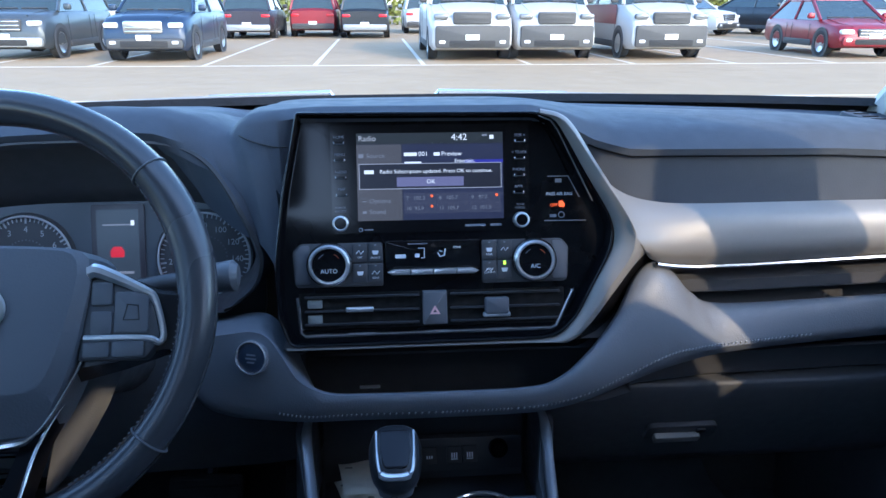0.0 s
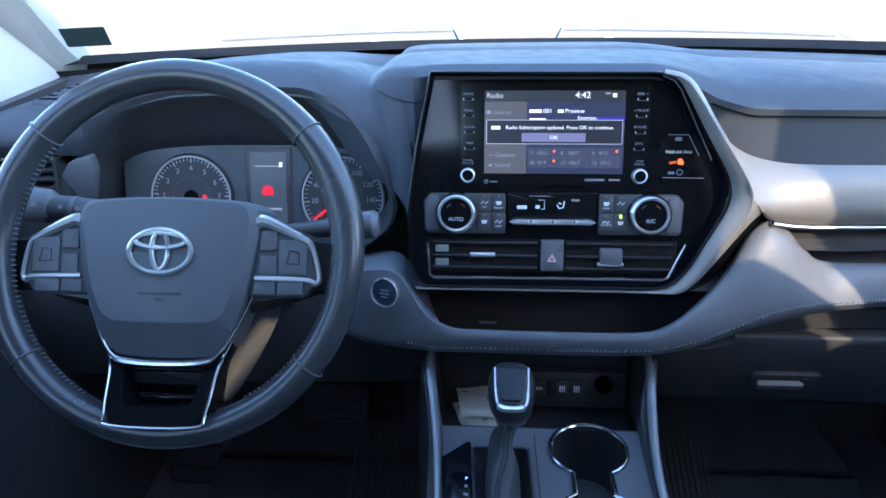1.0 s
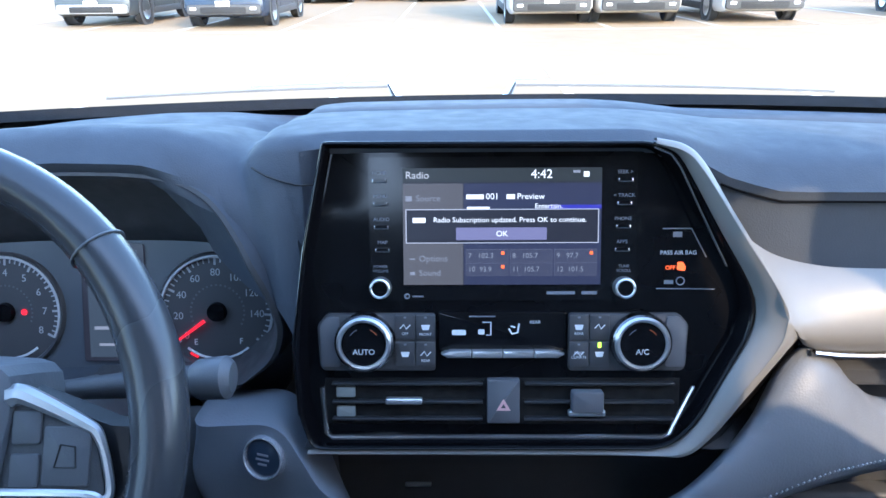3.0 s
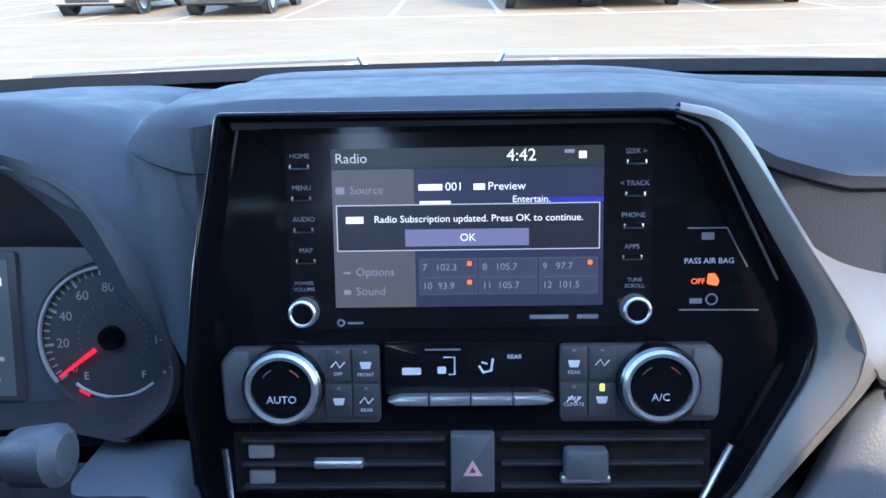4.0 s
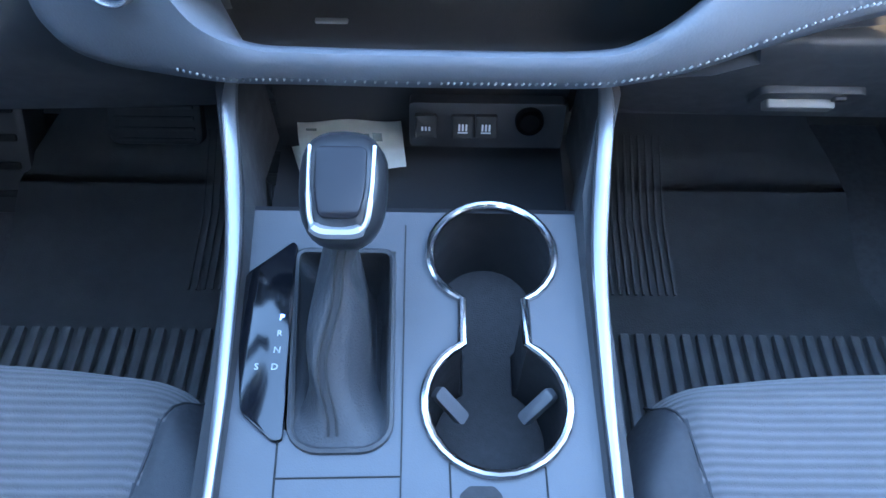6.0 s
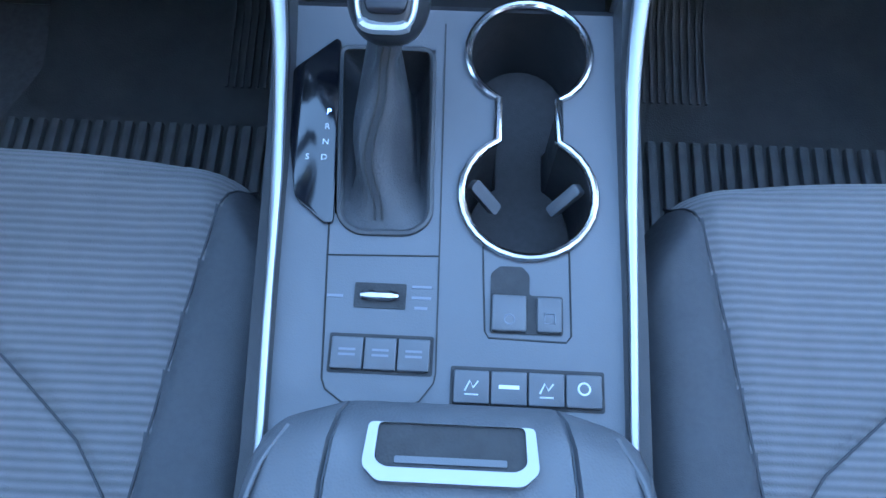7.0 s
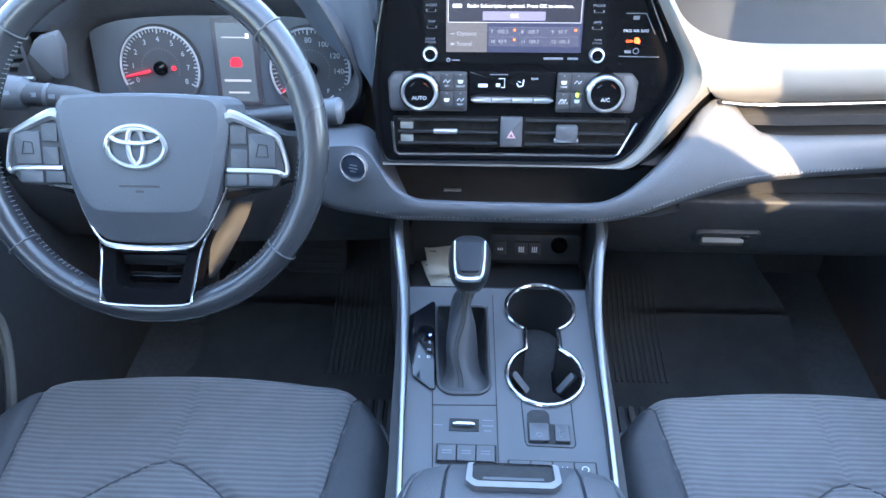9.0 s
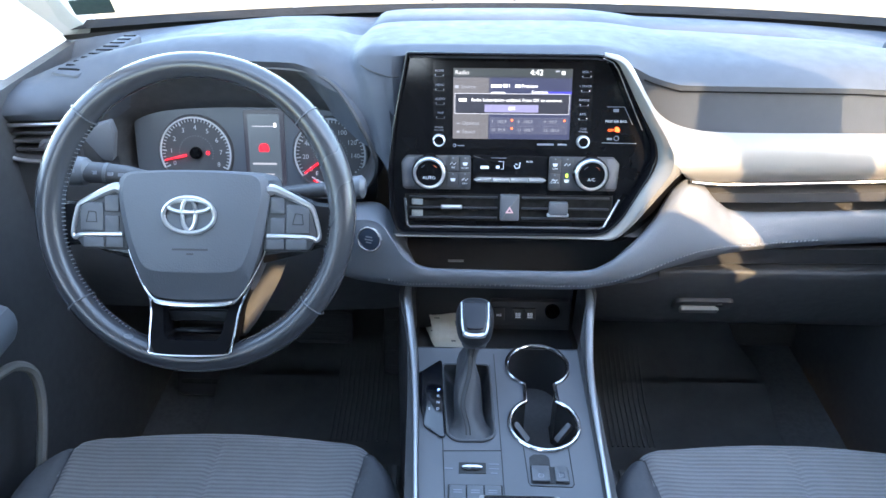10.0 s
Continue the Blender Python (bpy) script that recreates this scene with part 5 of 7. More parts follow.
tube(bm, oval(0.0285, 0.0195), 0.0026, 8, True)
emb = part("emblem", bm, BRIGHT, hub, "chrome oval emblem")
bm = bmesh.new()
tube(bm, oval(0.0075, 0.0175, 0, 0.0012), 0.0024, 8, True)
part("emblem_oval", bm, BRIGHT, emb)
bm = bmesh.new()
tube(bm, oval(0.0235, 0.0068, 0, 0.0100), 0.0024, 8, True)
part("emblem_oval", bm, BRIGHT, emb)
for s in (-1, 1):
    bm = bmesh.new()
    loft(bm, [[HM @ Vector((s * u, v, w)) for u, v, w in r] for r in (
        ((0.070, 0.046, -0.006), (0.070, 0.040, 0.010), (0.070, -0.040, 0.010), (0.068, -0.05, -0.006)),
        ((0.105, 0.034, -0.006), (0.105, 0.030, 0.010), (0.108, -0.034, 0.010), (0.108, -0.04, -0.006)),
        ((0.135, 0.022, -0.008), (0.135, 0.018, 0.006), (0.138, -0.026, 0.006), (0.138, -0.03, -0.008)),
        ((0.160, 0.020, -0.010), (0.160, 0.016, 0.000), (0.160, -0.028, 0.000), (0.160, -0.032, -0.010)))])
    bmesh.ops.solidify(bm, geom=bm.faces[:], thickness=0.004)
    sp = part("spoke", bm, LEATHER, wheel)
    o = [(s * 0.083, 0.030), (s * 0.092, 0.032), (s * 0.125, 0.017), (s * 0.133, 0.010), (s * 0.139, -0.018), (s * 0.128, -0.034), (s * 0.076, -0.034)]
    part("button_pod", block(fillet(o, 0.004), HM, 0.004, 0.0165, 0.003), PLASTIC, sp, "button pod")
    bm = bmesh.new()
    tube(bm, [HM @ Vector((s * u, v, w)) for u, v, w in crom([(0.084, 0.035, 0.016), (0.093, 0.035, 0.017), (0.124, 0.0205, 0.016), (0.134, 0.012, 0.0155), (0.1405, -0.014, 0.014), (0.137, -0.021, 0.015), (0.128, -0.0175, 0.0165), (0.082, -0.0165, 0.018)], 5)], [0.0070 - 0.0003 * i for i in range(8)] + [0.0044 - 0.0002 * i for i in range(8)] + [0.0026] * 20, 8)
    part("silver_edge", bm, BRIGHT, sp, "satin chrome edge")
    for u, v, a, b in ((0.094, 0.018, 0.008, 0.009), (0.094, -0.005, 0.008, 0.009), (0.117, 0.003, 0.013, 0.016), (0.091, -0.0255, 0.010, 0.006), (0.115, -0.0255, 0.012, 0.006)):
        bt = part("button", block(fillet(rect(s * u - a, v - b, s * u + a, v + b), 0.002), HM, 0.0165, 0.0185, 0.001), PLASTIC_GREY, sp)
        if a == 0.013:
            bm = bmesh.new()
            tube(bm, [HM @ Vector((s * u + p, v + q, 0.0187)) for p, q in ((-0.006, -0.006), (0.006, -0.006), (0.005, 0.005), (-0.003, 0.006))], 0.0006, 5, True)
            part("button_mark", bm, RUBBER, bt)
# side brackets behind the lower spoke
for s in (-1, 1):
    bm = bmesh.new()
    loft(bm, [[HM @ Vector((s * (a + (b - a) * t), v, -0.018 - 0.008 * t * t)) for t in (0, 0.35, 0.7, 1)] for v, a, b in ((-0.028, 0.062, 0.101), (-0.050, 0.058, 0.093), (-0.068, 0.054, 0.0865), (-0.087, 0.050, 0.0770), (-0.105, 0.047, 0.0670), (-0.122, 0.045, 0.0570), (-0.134, 0.044, 0.047))])
    bmesh.ops.solidify(bm, geom=bm.faces[:], thickness=-0.012 * s)
    part("spoke_bracket", bm, PLASTIC_GREY, wheel, "grey plastic bracket behind the lower spoke", sharp=50)
# lower spoke
bm = bmesh.new()
o = fillet([(-0.078, -0.022), (0.078, -0.022), (0.066, -0.058), (0.052, -0.096), (0.047, -0.138), (0.038, -0.150), (-0.038, -0.150), (-0.047, -0.138), (-0.052, -0.096), (-0.066, -0.058)], 0.006)
i_ = fillet([(-0.038, -0.086), (0.038, -0.086), (0.036, -0.100), (0.0335, -0.115), (0.031, -0.128), (0.026, -0.134), (-0.026, -0.134), (-0.031, -0.128), (-0.0335, -0.115), (-0.036, -0.100)], 0.003)


def low_w(v):
    return -0.012 + 0.42 * (-0.030 - v)


rows = [[HM @ Vector((p.x * kx, p.y, low_w(p.y) + dw)) for p in q] for q, kx, dw in ((o, 1, -0.024), (o, 1, -0.003), (o, 0.97, 0.0), (i_, 1.04, -0.001), (i_, 1, -0.006), (i_, 0.96, -0.026))]
loft(bm, rows, True)
low = part("lower_spoke", bm, mat("spoke_black", (0.006, 0.006, 0.007), 0.30, 0, 0.2, 10, spec=0.05), wheel, "gloss black open lower spoke", sharp=40)
bm = bmesh.new()
tube(bm, [HM @ Vector((u, v, low_w(v) + 0.0005)) for u, v in crom([(-0.076, -0.028), (-0.066, -0.058), (-0.0515, -0.096), (-0.0465, -0.137), (-0.0375, -0.1485), (0.0375, -0.1485), (0.0465, -0.137), (0.0515, -0.096), (0.066, -0.058), (0.076, -0.028)], 4)], 0.0014, 6)
part("chrome_edge", bm, CHROME, low)
part("cross_bar", block(fillet([(-0.037, -0.100), (0.037, -0.100), (0.033, -0.116), (-0.033, -0.116)], 0.003), HM, -0.006, 0.010, 0.004), mat("spoke_gloss", (0.02, 0.021, 0.023), 0.12), low, "gloss black bar across the spoke opening")
part("cross_bar", block(fillet(rect(-0.030, -0.131, 0.030, -0.125), 0.002), HM, -0.004, 0.008, 0.002), PIANO, low)
bm = bmesh.new()
tube(bm, [HM @ Vector((u, v, w)) for u, v, w in crom([(-0.083, -0.02, 0.010), (-0.072, -0.05, 0.0125), (-0.052, -0.085, 0.0185), (-0.03, -0.0945, 0.0205), (0.03, -0.0945, 0.0205), (0.052, -0.085, 0.0185), (0.072, -0.05, 0.0145), (0.083, -0.02, 0.010)], 5)], [0.0014] * 10 + [0.0014 + 0.0006 * k for k in range(4)] + [0.0034] * 8 + [0.0032 - 0.0006 * k for k in range(4)] + [0.0014] * 10, 8)
part("chrome_edge", bm, CHROME, wheel, "chrome strip round the airbag cover")
# stalks
for s in (-1, 1):
    stk = thing("control_stalk", (-0.365 + s * 0.06, 0.68, 1.05), "black control stalk on the steering column with a grey end", "stalk", "column stalks")
    up = 0.018 if s < 0 else 0.0
    fat = 1.3 if s < 0 else 1.0
    a, b, c = Vector((-0.365 + s * 0.05, 0.675, 1.045 + up * 0.6)), Vector((-0.365 + s * 0.115, 0.668, 1.055 + up)), Vector((-0.365 + s * (0.182 if s < 0 else 0.178), 0.662, 1.064 + up))
    bm = bmesh.new()
    tube(bm, [a, b, b.lerp(c, 0.75)], [0.008, 0.0115 * fat, 0.0125 * fat], 14, flat=0.8)
    part("stalk_arm", bm, PLASTIC, stk)
    bm = bmesh.new()
    tube(bm, [b.lerp(c, 0.62), b.lerp(c, 0.7), c, c + Vector((s * 0.004, 0, 0))], [0.010 * fat, 0.0135 * fat, 0.0145 * fat, 0.010 * fat], 14)
    part("stalk_knob", bm, PLASTIC_GREY, stk, "grey rotating end")
    bm = bmesh.new()
    tube(bm, [b.lerp(c, 0.30), b.lerp(c, 0.36)], 0.0122 * fat, 14, flat=0.84)
    part("stalk_ring", bm, PLASTIC_GREY, stk)
    for k in (0.0, 0.18, 0.46, 0.82) if s < 0 else ():
        p = b.lerp(c, k)
        r = (0.0118 if k < 0.6 else 0.0142) * fat
        part("mark_bar", block(fillet(rect(-0.0034, -0.0022, 0.0034, 0.0022), 0.001, 2), frame_of(p + Vector((0, -r * 0.86, r * 0.45)), (1, 0, 0), (0, 0.46, 0.9)), -0.001, 0.0006), DIM_INK, stk)

# ---- centre console ----
con = thing("centre_console", (0, 0.55, 0.42), "grey plastic centre console with silver rails, cup holders and buttons", "centre console")
CZ = 0.80
CM = frame_of((0, 0, CZ), (1, 0, 0), (0, 1, 0))
L_EDGE = [(0.36, -0.106), (0.45, -0.111), (0.54, -0.115), (0.62, -0.119), (0.672, -0.1235)]
R_EDGE = [(0.36, 0.100), (0.45, 0.1015), (0.54, 0.102), (0.62, 0.1025), (0.672, 0.1035)]
# top plate with holes for the cup holders and the gear lever boot
bm = bmesh.new()
CXc = 0.0432


def cup_half(y):
    """Half width of the joined cup opening at y."""
    w = 0.0
    for cy, r in ((0.6365, 0.0425), (0.5285, 0.0435)):
        if abs(y - cy) < r:
            w = max(w, math.sqrt(r * r - (y - cy) ** 2))
    if 0.5285 < y < 0.6365:
        w = max(w, 0.0205)
    return w


def boot_half(y):
    if not 0.4975 < y < 0.638:
        return None
    k = min(1.0, (y - 0.4975) / 0.013)
    return (-0.0905 + 0.014 * (1 - k) + 0.012 * (0.62 - y) / 0.14 * 1.0, -0.0215 - 0.014 * (1 - k) + 0.003 * (0.62 - y) / 0.14)


ys = sorted(set([round(0.355 + 0.317 * i / 150, 5) for i in range(151)] + [0.4976, 0.6379, 0.4851, 0.6789 - 0.0001, 0.5719]))
ys = [y for y in ys if y <= 0.672]
for a, b in zip(ys, ys[1:]):
    y = (a + b) / 2

    def segs(yy, ref):
        e = lin([(p, [q]) for p, q in L_EDGE], yy)[0], lin([(p, [q]) for p, q in R_EDGE], yy)[0]
        w = cup_half(yy) if cup_half(ref) > 0 else 0
        bh = boot_half(min(max(yy, 0.4976), 0.6379)) if boot_half(ref) else None
        pts = [e[0]]
        if bh:
            pts += [bh[0], bh[1]]
        if cup_half(ref) > 0:
            pts += [CXc - w, CXc + w]
        pts.append(e[1])
        return pts
    pa, pb = segs(a, y), segs(b, y)
    for j in range(0, len(pa), 2):
        v = [bm.verts.new((pa[j], a, CZ)), bm.verts.new((pa[j + 1], a, CZ)), bm.verts.new((pb[j + 1], b, CZ)), bm.verts.new((pb[j], b, CZ))]
        bm.faces.new(v)
bmesh.ops.remove_doubles(bm, verts=bm.verts, dist=1e-5)
part("top_plate", bm, PLASTIC_GREY, con, smooth=False)
# front edge of the plate, cubby, sides
bm = bmesh.new()
loft(bm, [[(x, 0.672, 0.80), (x, 0.678, 0.797), (x, 0.682, 0.78), (x, 0.684, 0.742), (x, 0.74, 0.738), (x, 0.79, 0.742), (x, 0.80, 0.76), (x, 0.80, 0.868)] for x in (-0.130, -0.06, 0.0, 0.06, 0.112)])
part("cubby", bm, CUBBY, con, "black open cubby in front of the gear lever")
for s, E in ((-1, L_EDGE), (1, R_EDGE)):
    bm = bmesh.new()
    low_ = [(-0.18, E[0][1])] + [(y, x) for y, x in E] + [(0.75, -0.140 if s < 0 else 0.122), (0.80, -0.135 if s < 0 else 0.118)]
    rows = []
    for y, x in low_:
        top = lin([(0.36, [0.803]), (0.60, [0.806]), (0.66, [0.818]), (0.72, [0.838]), (0.80, [0.866])], y)[0]
        rows.append([(x - s * 0.001, y, CZ - 0.06 if y > 0.67 else CZ - 0.002), (x, y, CZ), (x + s * 0.002, y, top), (x + s * 0.016, y, top - 0.006), (x + s * 0.022, y, 0.70), (x + s * 0.025, y, 0.42)])
    loft(bm, rows)
    part("side_wall", bm, PLASTIC, con)
    pts = [(s * 0 + (-0.1085 if s < 0 else 0.1035), 0.352, 0.806), (-0.1145 if s < 0 else 0.1065, 0.45, 0.808), (-0.1195 if s < 0 else 0.1085, 0.54, 0.811), (-0.126 if s < 0 else 0.112, 0.62, 0.818), (-0.134 if s < 0 else 0.1185, 0.68, 0.829), (-0.1415 if s < 0 else 0.1245, 0.73, 0.845), (-0.1405 if s < 0 else 0.1235, 0.76, 0.854), (-0.134 if s < 0 else 0.117, 0.79, 0.864)]
    bm = bmesh.new()
    c = crom(pts, 6)
    tube(bm, c, [0.0026 + 0.0034 * min(1, max(0, (p.y - 0.46) / 0.20)) * (1 if p.y < 0.73 else max(0.3, 1 - (p.y - 0.73) / 0.06)) for p in c], 10, flat=0.8, up=(0, 0, 1))
    part("side_rail", bm, RAIL, con, "satin silver side rail")
# seams and switch groups on the plate
def line_on(pts, w=0.0006, z=0.0003, material=RUBBER, parent=None, name="panel_gap"):
    bm_ = bmesh.new()
    tube(bm_, [CM @ Vector((x, y, z)) for x, y in pts], w, 4)
    return part(name, bm_, material, parent or con)


line_on([(-0.084, 0.503), (-0.0785, 0.404), (-0.076, 0.398), (-0.066, 0.391), (-0.060, 0.389), (-0.028, 0.389), (-0.020, 0.393), (-0.012, 0.404), (-0.011, 0.41), (-0.0125, 0.495), (-0.016, 0.66)])
line_on([(-0.0835, 0.482), (-0.0125, 0.484)])
line_on([(0.0150, 0.492), (0.0175, 0.437), (0.020, 0.433), (0.067, 0.432), (0.070, 0.436), (0.0695, 0.491)])
md_ = part("drive_mode_slot", block(fillet(rect(-0.0635, 0.4485, -0.0315, 0.4645), 0.001), CM, 0.0003, 0.0009), RUBBER, con)
bm = bmesh.new()
tube(bm, [CM @ Vector((x, 0.456, 0.0025)) for x in (-0.0595, -0.0545, -0.041, -0.036)], [0.002, 0.0035, 0.0035, 0.002], 8)
part("drive_mode_lever", bm, CHROME, md_, "chrome rocker lever")
for x, y, w in ((-0.0755, 0.4555, 0.005), (-0.022, 0.463, 0.006), (-0.022, 0.456, 0.006), (-0.022, 0.4495, 0.004)):
    part("label_bar", block(rect(x - w, y - 0.0009, x + w, y + 0.0009), CM, 0.0002, 0.0005), DIM_INK, con)


def keys(x0, x1, y0, y1, n, slant=0.0):
    part("key_well", block(fillet(rect(x0 - 0.0015, y0 - 0.0015, x1 + 0.0015, y1 + 0.0015), 0.0015), CM, 0.0002, 0.0008), RUBBER, con)
    for i in range(n):
        a = x0 + (x1 - x0) * i / n
        b = x0 + (x1 - x0) * (i + 1) / n
        k = part("key", block(fillet(rect(a + 0.0005, y0 + 0.0004, b - 0.0005, y1 - 0.0012), 0.001, 2), CM, 0.0006, 0.0042, 0.001), PLASTIC_GREY, con)
        cx_, cy = (a + b) / 2, (y0 + y1) / 2
        if n == 3:
            for q in (0.0016, -0.0016):
                part("label_bar", block(rect(cx_ - 0.005, cy + q - 0.0007, cx_ + 0.005, cy + q + 0.0007), CM, 0.0042, 0.0045), DIM_INK, k)
        else:
            bm_ = bmesh.new()
            if i == 1:
                slab(bm_, rect(cx_ - 0.006, cy - 0.001, cx_ + 0.006, cy + 0.0012), CM, 0.0042, 0.0045)
            elif i == 3:
                lathe(bm_, [(0.0028, 0.0042), (0.0034, 0.0046), (0.0040, 0.0042)], at(CM, cx_, cy + 0.001), 16, False)
            else:
                tube(bm_, [CM @ Vector((cx_ + p, cy + q, 0.0043)) for p, q in ((-0.004, -0.003), (-0.001, 0.003), (0.001, -0.001), (0.004, 0.003))], 0.0006, 4)
                tube(bm_, [CM @ Vector((cx_ - 0.004, cy - 0.005, 0.0043)), CM @ Vector((cx_ + 0.004, cy - 0.005, 0.0043))], 0.0005, 4)
            part("symbol", bm_, WHITE_INK, k)


keys(-0.0745, -0.0145, 0.4095, 0.4305, 3)
keys(-0.0005, 0.0875, 0.3925, 0.4135, 4)
part("brake_key_well", block(fillet([(0.0205, 0.436), (0.065, 0.436), (0.065, 0.4605), (0.0445, 0.4605), (0.0445, 0.474), (0.040, 0.479), (0.026, 0.479), (0.0205, 0.474)], 0.002), CM, 0.0002, 0.0009), RUBBER, con)
bk = part("parking_brake_key", block(fillet(rect(0.0215, 0.437, 0.0425, 0.4595), 0.0015), CM, 0.0008, 0.0048, 0.0012), PLASTIC_GREY, con)
bm = bmesh.new()
lathe(bm, [(0.0024, 0.0048), (0.003, 0.0052), (0.0036, 0.0048)], at(CM, 0.032, 0.444), 16, False)
part("symbol", bm, DIM_INK, bk)
hk = part("hold_key", block(fillet(rect(0.0490, 0.437, 0.0640, 0.4590), 0.0015), CM, 0.0008, 0.0044, 0.0012), PLASTIC_GREY, con)
bm = bmesh.new()
tube(bm, [CM @ Vector((0.0565 + p, 0.4455 + q, 0.0045)) for p, q in ((-0.003, -0.003), (0.003, -0.003), (0.003, 0.003), (-0.003, 0.003))], 0.0006, 4, True)
part("symbol", bm, DIM_INK, hk)
# cup holders
bm = bmesh.new()
n = 26
outl = []
t1 = math.asin(0.0205 / 0.0425)
t2 = math.asin(0.0205 / 0.0435)
for k in range(n + 1):
    a = -math.pi / 2 + t1 + (math.tau - 2 * t1) * k / n
    outl.append((CXc + 0.0425 * math.cos(a), 0.6365 + 0.0425 * math.sin(a)))
for k in range(n + 1):
    a = math.pi / 2 + t2 + (math.tau - 2 * t2) * k / n
    outl.append((CXc + 0.0435 * math.cos(a), 0.5285 + 0.0435 * math.sin(a)))
loft(bm, [[(x, y, CZ + dz) for x, y in outl] for dz in (0.001, -0.03, -0.072)] + [[(CXc + (x - CXc) * 0.9, 0.582 + (y - 0.582) * 0.97, CZ - 0.080) for x, y in outl]], True)
bm.faces.new([bm.verts.new((CXc + (x - CXc) * 0.9, 0.582 + (y - 0.582) * 0.97, CZ - 0.080)) for x, y in outl])
cup = part("cup_holder", bm, CUBBY, con, "twin cup holder well")
bm = bmesh.new()
tube(bm, [(x, y, CZ + 0.0015) for x, y in outl], 0.0031, 10, True)
part("cup_ring", bm, POLISHED, cup, "chrome ring round the cup holders")
bm = bmesh.new()
slab(bm, [(CXc + (x - CXc) * 0.88, 0.582 + (y - 0.582) * 0.95) for x, y in outl], CM, -0.0798, -0.076, 0.002)
part("cup_mat", bm, mat("cup_mat", (0.06, 0.058, 0.06), 0.8, 0, 0.15, 60, 0.4, 800), cup, "grey rubber cup mat")
for s in (-1, 1):
    part("cup_grip", block(fillet(rect(-0.0045, -0.016, 0.0045, 0.013), 0.003), frame_of((CXc + s * 0.0285, 0.537, CZ - 0.022), (s * 0.45, -0.75, 0.0), (s * 0.55, 0.45, 0.70)), -0.003, 0.004, 0.002), PLASTIC_GREY, cup, "pale sprung cup grip")
# gear display
part("gear_display", block(fillet([(-0.120, 0.616), (-0.092, 0.643), (-0.0885, 0.640), (-0.0845, 0.570), (-0.081, 0.503), (-0.0865, 0.502), (-0.108, 0.520), (-0.1155, 0.56)], 0.004), CM, 0.0003, 0.0035, 0.001), mat("display_gloss", (0.006, 0.007, 0.010), 0.10, 0, 0.3, 8, spec=0.8), con, "gloss black gear position display")
for i, s in enumerate("PRND"):
    text("gear_letter", s, 0.006, at(CM, -0.0915, 0.583 - 0.0115 * i, 0.0038), BLUE_GLOW if i == 0 else WHITE_INK, con)
text("gear_letter", "S", 0.006, at(CM, -0.1025, 0.5485, 0.0038), WHITE_INK, con)

# ---- gear lever ----
gear = thing("gear_lever", (-0.052, 0.57, 0.80), "gear lever with grey leather boot and silver edged knob", "gear lever")
BZ = [(-0.0885, 0.637), (-0.0235, 0.637), (-0.0195, 0.508), (-0.030, 0.4985), (-0.066, 0.4975), (-0.0775, 0.506)]
bo = fillet(BZ, 0.008, 3)
bm = bmesh.new()
tube(bm, [(p.x, p.y, CZ + 0.001) for p in bo], 0.0022, 6, True)
part("boot_frame", bm, PLASTIC, gear)
bm = bmesh.new()
rows = []
cb = Vector((-0.054, 0.565))
top_c = Vector((-0.046, 0.612))
for k in range(17):
    t = k / 16
    rows_ = []
    for p in bo:
        a = math.atan2(p.y - cb.y, p.x - cb.x)
        back = max(0.0, -math.sin(a)) ** 4
        right = max(0.0, math.cos(a - 0.15)) ** 1.5
        left = max(0.0, -math.cos(a)) ** 1.5
        e = (1 - (1 - t) ** (3.2 + 3.2 * right + 3.2 * left)) * (1 - back) + back * (1 - (1 - t) ** 1.25)
        rt = Vector((top_c.x + 0.0150 * math.cos(a), top_c.y + 0.0165 * math.sin(a)))
        q = p.lerp(rt, e)
        dip = (0.040 + 0.075 * right + 0.075 * left) * math.sin(math.pi * min(1, t * 1.9)) * (1 - t) * (1 - back)
        fold = 0.0034 * math.sin(10 * t + 3 * a) * 4 * t * (1 - t)
        q.x -= 0.008 * math.sin(math.pi * t) ** 2
        fold += 0.0016 * math.sin(7 * a + 6 * t) * math.sin(math.pi * t)
        rows_.append(Vector((q.x + fold, q.y + 0.4 * fold, CZ - dip + 0.074 * (t ** 1.5 * (1 - back) + back * t ** 1.1))))
    rows.append(rows_)
loft(bm, rows, True)
boot = part("boot", bm, BOOT, gear, "wrinkled grey leather boot", sharp=70)
bm = bmesh.new()
for dx in (-0.0024, 0.0024):
    pts = []
    for k in range(1, 16):
        t = k / 16
        e = 1 - (1 - t) ** 1.25
        pts.append((-0.053 + 0.007 * e + dx - 0.008 * math.sin(math.pi * t) ** 2 + 0.0034 * math.sin(10 * t - 4.712) * 4 * t * (1 - t), 0.4975 + 0.098 * e + 0.00136 * math.sin(10 * t - 4.712) * 4 * t * (1 - t), CZ + 0.074 * t ** 1.1 + 0.0006))
    tube(bm, pts, 0.0008, 5)
part("boot_seam", bm, RUBBER, boot, "dark double seam")
